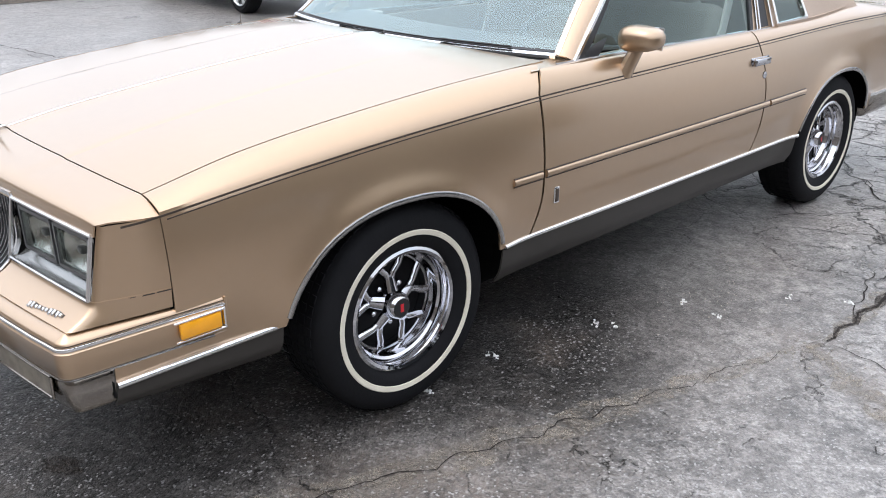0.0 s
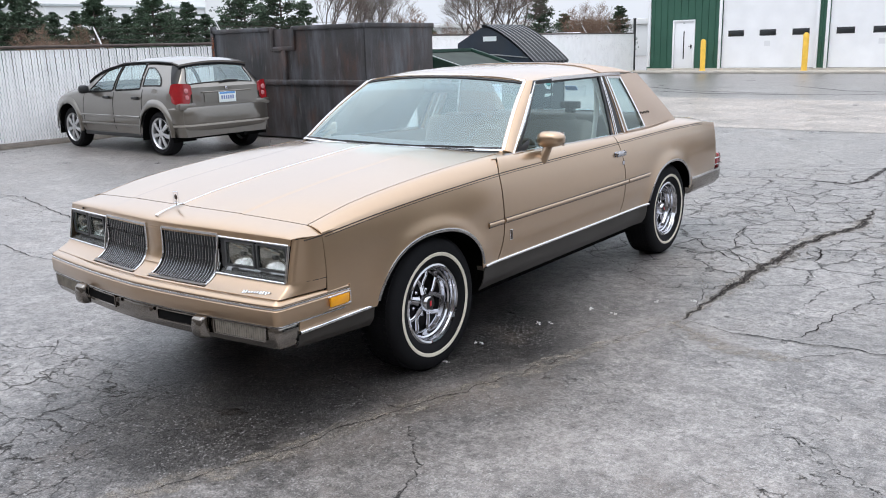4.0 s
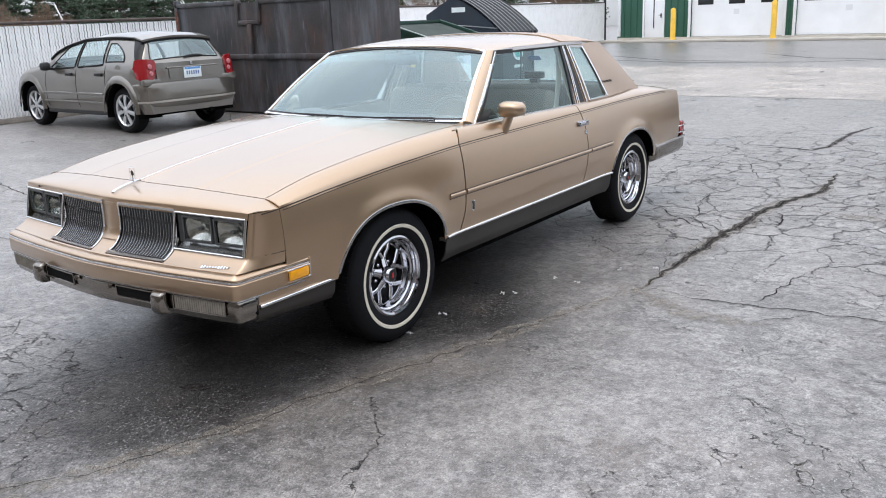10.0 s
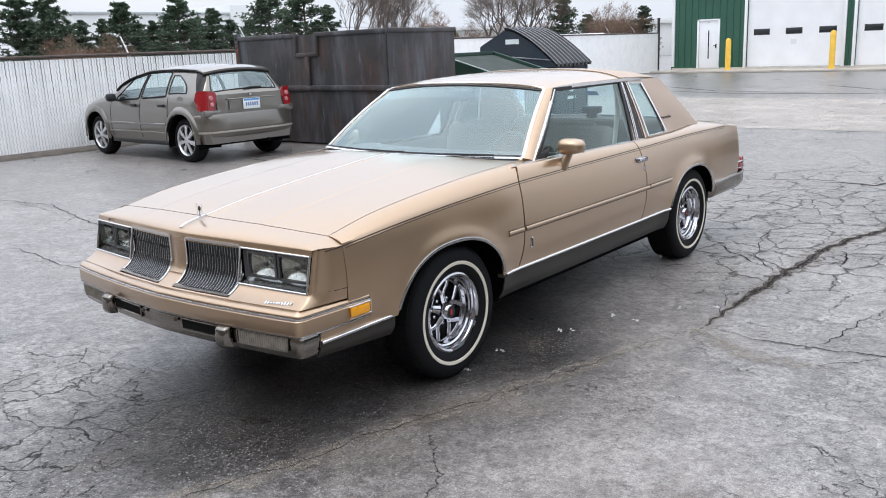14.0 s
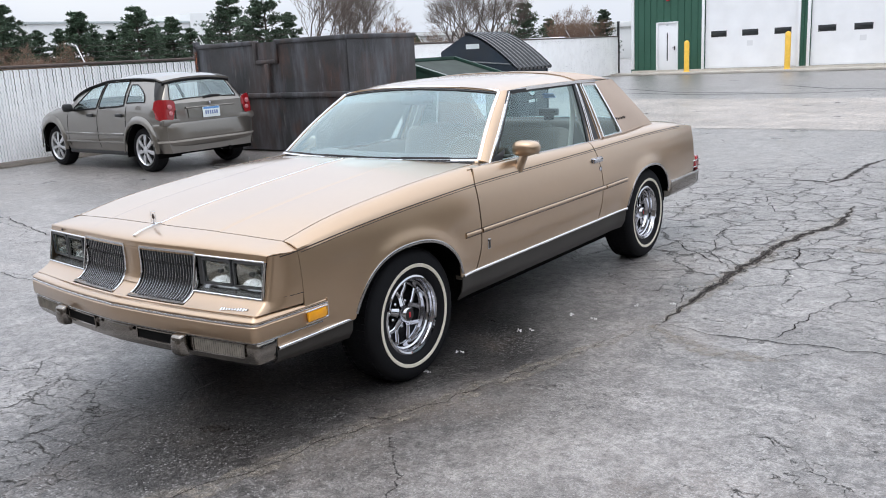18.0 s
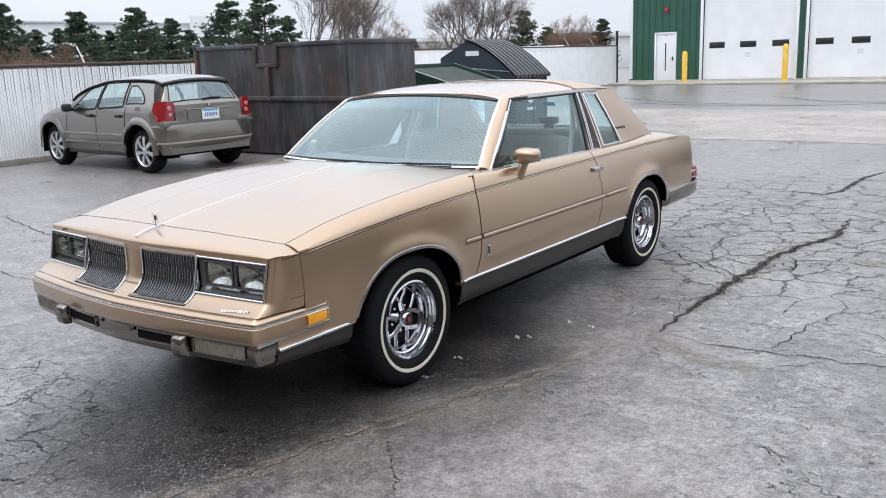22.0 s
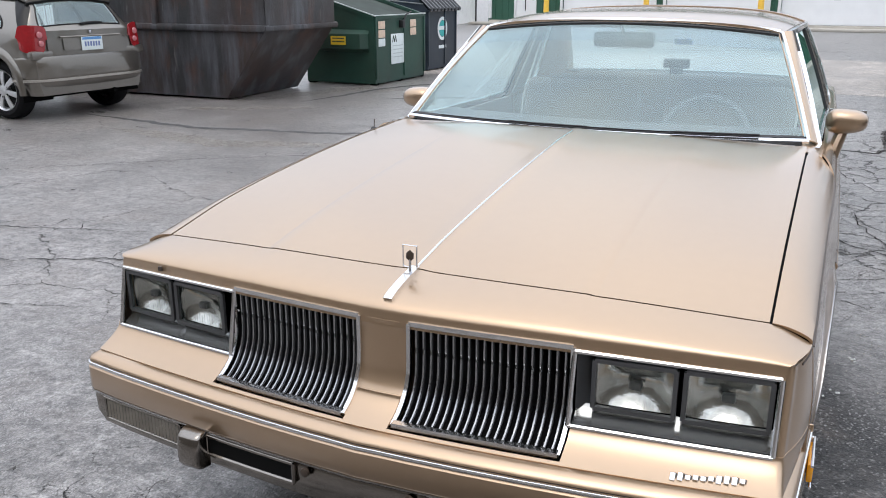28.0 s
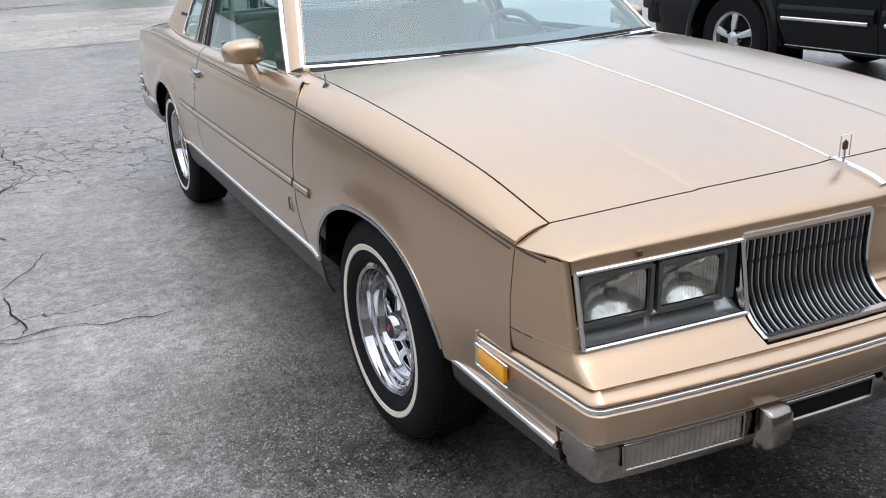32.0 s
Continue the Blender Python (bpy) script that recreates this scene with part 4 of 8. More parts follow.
nose = grid(nose_point, 60, 16)
grid(lambda u, v: (0.797 * (2 * u - 1), face_y(0.797 * (2 * u - 1)) - 0.003 - 0.005 * v, LIP_Z + 0.010 - 0.024 * v), 48, 4, nose)
part("header_panel", nose, PAINT, coupe, thick=0.004)
for s in (1, -1):
    # corner of the nose, from the lamp round to the fender
    def corner(u, v):
        yf = nose_front(0.622 + 0.175 * v)
        if u < 0.4:
            y = yf + 0.018 * (1 - math.cos(u / 0.4 * math.pi / 2))
        else:
            y = yf + 0.018 + (SEAM_Y - 0.0008 - yf - 0.018) * (u - 0.4) / 0.6
        z = 0.622 + (0.797 - 0.622) * v
        return (s * corner_x(y, z), y, z)

    part("nose_corner", grid(corner, 20, 8), PAINT, coupe, thick=0.004)
    part("nose_joint", strap([(s * (corner_x(y, 0.626) + 0.0012), y, 0.626) for y in lin(nose_front(0.626) + 0.004, SEAM_Y, 14)], 0.003, 0.0035), STRIPE, coupe)
    # the fender's lower front, between the nose's joint and the band
    part("fender_foot", grid(lambda u, v: (s * (side_x(-0.70 + 0.12 * u, 0.45 + 0.17 * v) - 0.002), -0.70 + 0.12 * u, 0.45 + 0.17 * v), 3, 4), PAINT, coupe, thick=0.003)

# front path of the bumper, from the driver's side round to the passenger's
def bumper_path(grow=0.0, start=-0.585, n=10):
    half = [(0.854 + 0.057 * (y + 0.585) + grow, y) for y in lin(start, -0.935, 8)]
    for i in range(1, n + 1):
        a = math.pi / 2 * i / n
        half.append((0.804 + (0.030 + grow) * math.cos(a), -0.935 - (0.032 + grow) * math.sin(a)))
    half += [(x, -0.97 - grow - 0.075 * (1 - (x / 0.80) ** 1.6)) for x in (0.72, 0.6, 0.48, 0.36, 0.24, 0.12, 0.05)]
    return half + [(0.0, -1.047 - grow)] + [(-x, y) for x, y in reversed(half)]


grille_profile = [(0.002, 0.783), (0.002, 0.72), (0.0, 0.68), (-0.012, 0.645), (-0.038, 0.612), (-0.074, 0.590), (-0.100, 0.580)]
grille_out = curve_fn([(-z, y) for y, z in grille_profile])


def grille_edge(x, z):
    return (x, face_y(x) - 0.008 + grille_out(-z), z)


# shelf between the front face and the bumper
front_y = lambda x: -0.97 - 0.075 * (1 - (min(abs(x), 0.80) / 0.80) ** 1.6)


def shelf(u, v):
    """v from under the lamps down and forward to the bumper."""
    ang = 2 * u - 1
    s = 1 if ang >= 0 else -1
    k = abs(ang)
    if k < 0.72:
        x = 0.797 * k / 0.72
        top, low = (x, face_y(x) - 0.036), (x, front_y(x) + 0.032)
    elif k < 0.86:
        a = (k - 0.72) / 0.14 * math.pi / 2
        top = (0.797 + 0.013 * math.sin(a), -0.870 + 0.018 * (1 - math.cos(a)))
        low = (0.80 + 0.016 * math.sin(a) ** 0.7, -0.938 + 0.030 * (1 - math.cos(a)) ** 1.3)
    else:
        q = (k - 0.86) / 0.14
        top = (0.810 + (side_x(SEAM_Y, 0.62) - 0.810) * q + 0.005 * math.sin(math.pi * q), -0.852 + (SEAM_Y - 0.002 + 0.852) * q)
        low = (0.816 + 0.024 * q, -0.908 + (SEAM_Y - 0.002 + 0.908) * q)
    e = v**1.5
    return (s * (top[0] + (low[0] - top[0]) * e), top[1] + (low[1] - top[1]) * e, 0.630 + (0.580 - 0.630) * v ** 0.9)


cuts = [0.5 + g * d * 0.72 / 0.80 / 2 for g in (-1, 1) for d in (0.0515, 0.0525, 0.4175, 0.4185)]
fascia = grid(shelf, sorted(set(lin(0, 1, 60) + cuts)), lin(0, 1, 14))
bmesh.ops.delete(fascia, geom=[f for f in fascia.faces if 0.053 < abs(f.calc_center_median().x) < 0.417 and f.calc_center_median().z > 0.583], context="FACES")
part("front_fascia", fascia, PAINT, coupe, thick=0.005)
part("fascia_backing", grid(lambda u, v: (0.79 * (2 * u - 1), face_y(0.79 * (2 * u - 1)) + 0.035, 0.60 + 0.19 * v), 20, 2), UNDER, coupe)

bumper = part("front_bumper", sweep([(-0.065, 0.572), (-0.032, 0.577), (-0.028, 0.578), (-0.004, 0.567), (0.0, 0.561), (0.0, 0.546), (0.004, 0.542), (0.004, 0.488), (-0.002, 0.480), (-0.03, 0.478)], bumper_path()), PAINT, coupe, thick=0.004)
part("bumper_strip", sweep([(0.0, 0.558), (0.005, 0.556), (0.006, 0.552), (0.005, 0.549), (0.0, 0.547)], bumper_path()), BRIGHT, bumper, "thin bright strip")
part("bumper_groove", sweep([(-0.001, 0.5625), (0.0022, 0.5618), (0.0022, 0.5598), (-0.001, 0.5590)], bumper_path()), STRIPE, bumper)
part("bumper_edge", sweep([(-0.004, 0.484), (0.005, 0.482), (0.006, 0.479), (0.004, 0.476), (-0.004, 0.475)], bumper_path(0, -0.62)), ARCH_TRIM, bumper, "thin bright lower edge")
lower = part("lower_bumper", sweep([(-0.02, 0.475), (-0.010, 0.473), (-0.004, 0.462), (-0.006, 0.42), (-0.02, 0.385), (-0.06, 0.372)], bumper_path(0, -0.862)), BUMPER_METAL, bumper, "dull metal lower bumper", thick=0.004)

# grilles, lamps
for s in (1, -1):
    grille = part("grille", grid(lambda u, v: (s * (0.066 + 0.338 * u), grille_edge(0.066 + 0.338 * u, 0.783 - 0.203 * v)[1] + 0.037 - 0.020 * v, 0.783 - 0.203 * v), 4, 12), UNDER, coupe, "dark waterfall grille with fine vertical fins")
    for i in range(20):
        x = 0.076 + 0.318 * i / 19
        bm = bmesh.new()
        zs = lin(0.782, 0.590, 16)
        rows = []
        for z in zs:
            px, py, pz = grille_edge(x, z)
            rows.append([bm.verts.new((s * px + d, py + e, pz)) for d, e in ((-0.0022, 0.034), (-0.0028, 0.003), (0, 0.0), (0.0028, 0.003), (0.0022, 0.034))])
        for a, b in zip(rows, rows[1:]):
            for j in range(4):
                bm.faces.new((a[j], b[j], b[j + 1], a[j + 1]))
        part("fin", bm, GRILLE_FIN, grille)
        part("fin_edge", strap([Vector(grille_edge(x, z)) * 1 - Vector((x - s * x, 0.0015, 0)) for z in zs], 0.0036, 0.003), GRILLE_EDGE, grille)
    ring = [(0.060, 0.787), (0.409, 0.787), (0.409, 0.588), (0.060, 0.588)]
    for (xa, za), (xb, zb) in zip(ring, ring[1:] + ring[:1]):
        pts = [grille_edge(xa + (xb - xa) * t, za + (zb - za) * t) for t in lin(0, 1, 14)]
        part("frame_bar", strap([(s * p[0], p[1] - 0.003, p[2]) for p in pts], 0.009, 0.010), BRIGHT, grille, "bright grille frame")
    pts = [grille_edge(x, 0.592) for x in lin(0.060, 0.409, 10)]
    part("frame_bar", strap([(s * p[0], p[1] - 0.012, p[2] + 0.001) for p in pts], 0.016, 0.010), BRIGHT, grille, "bright lower grille bar")
    # side walls closing the grille to the shelf
    for xx in (0.058, 0.411):
        part("grille_side", grid(lambda u, v: (s * xx, grille_edge(xx, 0.787 - 0.21 * v)[1] + 0.002 + 0.06 * u, 0.787 - 0.21 * v), 2, 14), PAINT if xx < 0.1 else SEAM, grille)
    # lamp housing and two lamps
    lamp = part("headlamp_housing", grid(lambda u, v: (s * (0.416 + 0.375 * u), face_y(0.416 + 0.375 * u) + 0.045, 0.630 + 0.146 * v), 6, 4), LAMP_HOUSING, coupe, "grey housing with two rectangular headlamps")
    part("lamp_wedge", grid(lambda u, v: (s * (0.416 + 0.030 * u), face_y(0.416) - 0.004 + 0.03 * u, 0.652 + 0.124 * v), 3, 3), LAMP_RIM, lamp)
    part("lamp_sill", grid(lambda u, v: (s * (0.416 + 0.375 * u), face_y(0.416 + 0.375 * u) - 0.034 + 0.045 * v, 0.632 + 0.028 * v**2), 10, 5), LAMP_HOUSING, lamp)
    frame_pts = [(0.412, 0.779), (0.791, 0.775), (0.791, 0.629), (0.412, 0.631)]
    for (xa, za), (xb, zb2) in zip(frame_pts, frame_pts[1:] + frame_pts[:1]):
        pts = []
        for t in lin(0, 1, 10):
            x, z = xa + (xb - xa) * t, za + (zb2 - za) * t
            pts.append((s * x, face_y(x) - 0.010 - 0.030 * (0.779 - z) / 0.15, z))
        part("lamp_frame", tube(pts, 0.0055, 0.0055, 8), BRIGHT, lamp, "bright lamp frame")
    for x0 in (0.449, 0.621):
        x1 = x0 + 0.160
        yy = lambda x: face_y(x) - 0.008
        head = part("headlamp", grid(lambda u, v: (s * (x0 + 0.006 + 0.148 * u), yy(x0 + 0.15 * u) + 0.010 + 0.028 * (1 - (2 * u - 1) ** 2) * (1 - (2 * v - 1) ** 2), 0.668 + 0.094 * v), 12, 8), REFLECTOR, lamp, "sealed beam headlamp with fluted glass")
        part("bulb_cap", box((s * (x0 + 0.08), yy(x0 + 0.08) + 0.016, 0.716), (0.026, 0.018, 0.018), bevel=0.005), LAMP_RIM, head)
        lens = part("lens", grid(lambda u, v: (s * (x0 + 0.006 + 0.148 * u), yy(x0 + 0.15 * u) - 0.006 * (1 - (2 * u - 1) ** 4) - 0.0026 * (int(u * 36 + 0.5) % 2), 0.668 + 0.094 * v), 36, 6), LENS_GLASS, head)
        lens.visible_shadow = False
        rim = [(x0 + 0.003, 0.766), (x1 - 0.003, 0.766), (x1 - 0.003, 0.664), (x0 + 0.003, 0.664)]
        for (xa, za), (xb, zb2) in zip(rim, rim[1:] + rim[:1]):
            part("lamp_rim", strap([(s * (xa + (xb - xa) * t), yy(xa + (xb - xa) * t) - 0.002, za + (zb2 - za) * t) for t in lin(0, 1, 4)], 0.009, 0.009), LAMP_RIM, head)

# divider between the grilles
part("grille_divider", grid(lambda u, v: (0.057 * (2 * u - 1), grille_edge(0.03, 0.787 - 0.20 * v)[1] - 0.006 * (1 - (2 * u - 1) ** 2) + 0.004, 0.787 - 0.20 * v), 6, 14), PAINT, coupe, thick=0.004)

# greenhouse
rail_x = curve_fn([(1.20, 0.605), (1.5, 0.633), (2.0, 0.640), (2.3, 0.630), (2.56, 0.60), (2.7, 0.57)])
rail_z = curve_fn([(1.20, 1.300), (1.5, 1.316), (2.0, 1.316), (2.3, 1.308), (2.56, 1.292), (2.7, 1.27)])
roof_mid = curve_fn([(1.10, 1.338), (1.4, 1.368), (1.8, 1.380), (2.2, 1.376), (2.5, 1.352), (2.66, 1.325)])
roof_front = lambda x: 1.125 + 0.055 * (x / 0.6) ** 2
roof_back = lambda x: 2.66 - 0.10 * (x / 0.6) ** 2


def roof_sheet(front, back, nv, lift=0.0):
    def f(u, v):
        q = 2 * u - 1
        y = front(q * 0.6) + (back(q * 0.6) - front(q * 0.6)) * v
        rx, rz, m = rail_x(y), rail_z(y), roof_mid(y)
        k = abs(q)
        z = m - (m - rz) * (0.45 * k**2 + 0.55 * k**6)
        return (q * (rx + lift), y, z + lift)
    return grid(f, 36, nv)


VINYL_Y = 2.03
part("roof", roof_sheet(roof_front, lambda x: VINYL_Y, 18), PAINT, coupe, thick=0.008)
part("vinyl_roof", roof_sheet(lambda x: VINYL_Y, roof_back, 14, 0.004), VINYL, coupe, "tan padded vinyl half roof", thick=0.01)
part("roof_band", tube([(q * rail_x(VINYL_Y), VINYL_Y, roof_mid(VINYL_Y) - (roof_mid(VINYL_Y) - rail_z(VINYL_Y)) * (0.45 * abs(q) ** 2 + 0.55 * abs(q) ** 6) + 0.006) for q in lin(-1, 1, 30)], 0.012, 0.006, 6), PAINT, coupe)

ws_base = lambda x: (x, 0.605 + 0.125 * (x / 0.74) ** 2, 0.970 - 0.002 * abs(x))
ws_top = lambda x: (x, 1.125 + 0.055 * (x / 0.6) ** 2, 1.337 - 0.038 * (x / 0.6) ** 2)


def windshield(u, v):
    q = 2 * u - 1
    a, b = Vector(ws_base(0.738 * q)), Vector(ws_top(0.590 * q))
    p = a.lerp(b, v)
    p.z += 0.014 * math.sin(math.pi * v)
    p.y -= 0.010 * math.sin(math.pi * v)
    return p


pane = part("windshield", grid(windshield, 24, 14), GLASS, coupe, "faintly green tinted windshield")
pane.visible_shadow = False
shade = part("tint_band", grid(lambda u, v: windshield(u, 0.80 + 0.185 * v) + Vector((0, 0.004, -0.004)), 16, 4), TINT, pane, "blue-grey tint along the top")
shade.visible_shadow = False
part("windshield_shade_band", tube([windshield(u, 0.982) for u in lin(0, 1, 24)], 0.006, 0.006, 6), BLACK, pane)
part("windshield_seal", tube([windshield(u, 0.012) + Vector((0, 0, 0.002)) for u in lin(0, 1, 24)], 0.014, 0.010, 6), BLACK, pane)
part("windshield_molding", strap([windshield(u, 0.0) + Vector((0, -0.012, 0.0)) for u in lin(-0.01, 1.01, 30)], 0.015, 0.012, up=(0, -0.5, 0.85)), BRIGHT, coupe, "bright windshield base trim")
part("windshield_top_molding", strap([windshield(u, 1.0) + Vector((0, 0.010, 0.006)) for u in lin(-0.005, 1.005, 30)], 0.020, 0.012, up=(0, -0.5, 0.85)), BRIGHT, coupe)
# cowl and wipers
part("cowl", grid(lambda u, v: (0.75 * (2 * u - 1), hood_back(0.75 * (2 * u - 1)) + 0.004 + 0.06 * v, 0.955 - 0.004 * v), 20, 2), BLACK, coupe, thick=0.006)
for x0, x1 in ((-0.60, 0.02), (0.02, 0.60)):
    w = part("wiper", strap([windshield(0.5 + x / 0.738 / 2, 0.022) + Vector((0, -0.008, 0.005)) for x in lin(x0, x1 - 0.06, 10)], 0.007, 0.007), BLACK, coupe, "black wiper parked at the glass")
    part("wiper_arm", tube([windshield(0.5 + x / 0.738 / 2, 0.02) + Vector((0, -0.020, 0.010)) for x in lin(x0 * 0.5 + x1 * 0.5, x1, 6)], 0.004, 0.004, 6), BLACK, w)


def glass_x(z):
    return 0.787 - (z - 0.935) * (0.787 - 0.637) / (1.312 - 0.935)


def side_pt(s, y, z, out=0.0):
    return Vector((s * (glass_x(z) + out), y, z))


def quad(s, bl, br, tr, tl, out=0.0, nu=8, nv=8, bulge=0.006):
    """A window or pillar on the cabin's side from four (y, z) corners."""
    def f(u, v):
        y = (bl[0] * (1 - u) + br[0] * u) * (1 - v) + (tl[0] * (1 - u) + tr[0] * u) * v
        z = (bl[1] * (1 - u) + br[1] * u) * (1 - v) + (tl[1] * (1 - u) + tr[1] * u) * v
        p = side_pt(s, y, z, out + bulge * math.sin(math.pi * v))
        return p
    return grid(f, nu, nv)


DOOR_GLASS = ((0.81, 0.945), (1.915, 0.932), (2.00, 1.300), (1.22, 1.298))
QUARTER_GLASS = ((2.13, 0.940), (2.40, 0.945), (2.275, 1.280), (2.095, 1.290))
for s in (1, -1):
    win = part("door_window", quad(s, *DOOR_GLASS), SIDE_GLASS, coupe, "clear door window")
    win.visible_shadow = False
    bl, br, tr, tl = DOOR_GLASS
    edge = lambda p, q, out=0.004, n=10: [side_pt(s, p[0] + (q[0] - p[0]) * t, p[1] + (q[1] - p[1]) * t, out + 0.006 * math.sin(math.pi * min(1, max(0, (p[1] + (q[1] - p[1]) * t - 0.94) / 0.36)))) for t in lin(0, 1, n)]
    part("window_trim", strap(edge((0.68, 0.950), (2.06, 0.93), 0.002), 0.016, 0.014), BRIGHT, win, "bright belt trim")
    part("window_trim", strap(edge((0.772, 0.947), (1.212, 1.298), 0.006), 0.012, 0.014, up=(s, 0, 0)), BRIGHT, win, "bright front edge")
    part("window_seal", strap(edge(bl, tl, 0.0), 0.030, 0.010, up=(s, 0, 0)), BLACK, win)
    part("window_seal", strap(edge(tl, tr, 0.0), 0.022, 0.010, up=(s, 0, 0)), BLACK, win)
    part("window_seal", strap(edge(br, tr, 0.0), 0.026, 0.012, up=(s, 0, 0)), BLACK, win)
    # pillar behind the door window with bright ribs
    pill = part("b_pillar", quad(s, (1.925, 0.93), (2.115, 0.93), (2.085, 1.305), (2.0, 1.305), -0.004, 6, 6), PAINT, coupe, thick=0.006)
    for dy in (0.03, 0.055, 0.16):
        part("pillar_trim", strap(edge((1.925 + dy, 0.935), (2.0 + dy * 0.45, 1.302), 0.004), 0.010, 0.012, up=(s, 0, 0)), BRIGHT, pill)
    part("pillar_glass", quad(s, (1.985, 0.94), (2.065, 0.94), (2.06, 1.295), (2.03, 1.295), 0.0015, 2, 6), BLACK, pill)
    qwin = part("quarter_window", quad(s, *QUARTER_GLASS), SIDE_GLASS, coupe, "small fixed quarter window")
    qwin.visible_shadow = False
    q = QUARTER_GLASS
    for a, b in zip(q, q[1:] + q[:1]):
        part("window_trim", strap(edge(a, b, 0.005), 0.014, 0.014, up=(s, 0, 0)), BRIGHT, qwin)
    # front pillar between windshield and door window
    def apillar(u, v):
        a = windshield(1.0 if s > 0 else 0.0, v)
        z = 0.945 + (1.305 - 0.945) * v
        b = side_pt(s, 0.78 + (1.222 - 0.78) * v, z, 0.002)
        p = a.lerp(b, u)
        p += Vector((s * 0.010, -0.004, 0.006)) * math.sin(math.pi * u)
        return p
    part("a_pillar", grid(apillar, 6, 16), PAINT, coupe, thick=0.006)
    part("pillar_molding", strap([apillar(0.10, v) + Vector((s * 0.004, -0.004, 0.003)) for v in lin(0, 1, 16)], 0.015, 0.010, up=(s * 0.5, -0.5, 0.5)), BRIGHT, coupe, "bright windshield side trim")
    part("drip_rail", strap([(s * (rail_x(y) + 0.012), y, rail_z(y) - 0.006) for y in lin(1.19, 2.3, 24)], 0.016, 0.018), BRIGHT, coupe, "bright drip rail")
    # the small corner ahead of the door window
    part("door_corner", quad(s, (0.74, 0.952), (0.90, 0.945), (0.98, 1.005), (0.95, 1.0), 0.001, 4, 3), BLACK, coupe)
    part("cowl_corner", grid(lambda u, v: (s * (0.735 + 0.067 * u), 0.60 + 0.30 * v - 0.05 * u, 0.957 - 0.012 * u + 0.004 * v), 4, 8), PAINT, coupe, thick=0.004)

    # sail panel
    # the panel leaves the opening of the quarter window free
    bm = bmesh.new()
    qb = lambda z: q[1][0] + (q[2][0] - q[1][0]) * (z - q[1][1]) / (q[2][1] - q[1][1])
    qf = lambda z: q[0][0] + (q[3][0] - q[0][0]) * (z - q[0][1]) / (q[3][1] - q[0][1])

    def sail_back(u, v):
        z = 0.932 + (1.298 - 0.932) * v
        ya = qb(z) + 0.004
        yb = 3.05 + (2.565 - 3.05) * v + 0.012 * math.sin(math.pi * v)
        y = ya + (yb - ya) * u
        xa, xb = glass_x(z), 0.742 + (0.640 - 0.742) * v
        k = u**1.3
        return (s * (xa + (xb - xa) * k + 0.018 * math.sin(math.pi * v) * math.sin(math.pi * u)), y, z)

    grid(sail_back, 16, 12, bm)
    grid(lambda u, v: side_pt(s, qf(0.932 + 0.37 * v) - 0.03 * (1 - u), 0.932 + 0.37 * v, -0.001), 2, 10, bm)
    grid(lambda u, v: side_pt(s, 2.09 + 0.20 * u, 1.285 + 0.025 * v, 0.001), 6, 2, bm)
    part("sail_panel", bm, VINYL, coupe, "tan vinyl sail panel", thick=0.006)
    part("vinyl_edge", strap([(s * (belt_x(y) + 0.004), y, belt_z(y) + 0.006) for y in lin(2.12, 3.06, 20)], 0.014, 0.012), PAINT_TRIM, coupe)

# rear window and deck
def backlight(u, v):
    q = 2 * u - 1
    a = Vector((0.735 * q, 3.06 - 0.20 * q * q, 0.985))
    b = Vector((0.616 * q, roof_back(0.6 * q) + 0.005, 1.322 - 0.03 * q * q))
    p = a.lerp(b, v)
    p.y += 0.02 * math.sin(math.pi * v)
    return p


rear = part("rear_window", grid(backlight, 16, 8), GLASS, coupe, "rear window")
rear.visible_shadow = False
part("rear_window_trim", strap([backlight(u, 0.0) for u in lin(0, 1, 16)], 0.02, 0.014), BRIGHT, rear)
part("rear_window_trim", strap([backlight(u, 1.0) for u in lin(0, 1, 16)], 0.02, 0.014), BRIGHT, rear)
part("rear_window_base", grid(lambda u, v: backlight(u, 0.0).lerp(Vector((0.70 * (2 * u - 1), 3.10 - 0.06 * (2 * u - 1) ** 2, 0.942)), v), 16, 3), PAINT, coupe, thick=0.005)
part("deck_lid", grid(lambda u, v: (0.664 * (2 * u - 1), 3.08 + 0.60 * v, belt_z(3.08 + 0.60 * v) + 0.012 * (1 - (2 * u - 1) ** 2)), 14, 14), PAINT, coupe, thick=0.006)


def tail(u, v):
    q = 2 * u - 1
    y = 3.684 + 0.06 * (1 - q * q) * (1 - v) + 0.10 * (1 - v) ** 1.2
    return (q * (body_half(3.7) - 0.012 - 0.03 * v * v), y, 0.50 + (0.362 + 0.018 * (1 - q * q)) * v)


part("tail_panel", grid(tail, 20, 10), PAINT, coupe, thick=0.006)
for s in (1, -1):
    part("quarter_end", grid(lambda u, v: (s * (side_x(3.68, 0.45 + 0.40 * v) - 0.03 * u * u), 3.68 + (0.085 * (1 - v) + 0.0) * u, 0.45 + 0.40 * v), 4, 8), PAINT, coupe, thick=0.004)
    tl = part("tail_lamp", box((s * 0.70, 3.80, 0.555), (0.22, 0.07, 0.11), bevel=0.012), RED_LENS, coupe, "red tail lamp in a bright frame")
    part("lamp_side", box((s * 0.808, 3.75, 0.555), (0.032, 0.10, 0.05), bevel=0.006), RED_LENS, tl)
    for z in (0.58, 0.53):
        part("lamp_bar", box((s * 0.810, 3.745, z), (0.036, 0.17, 0.008), bevel=0.002), BRIGHT, tl)
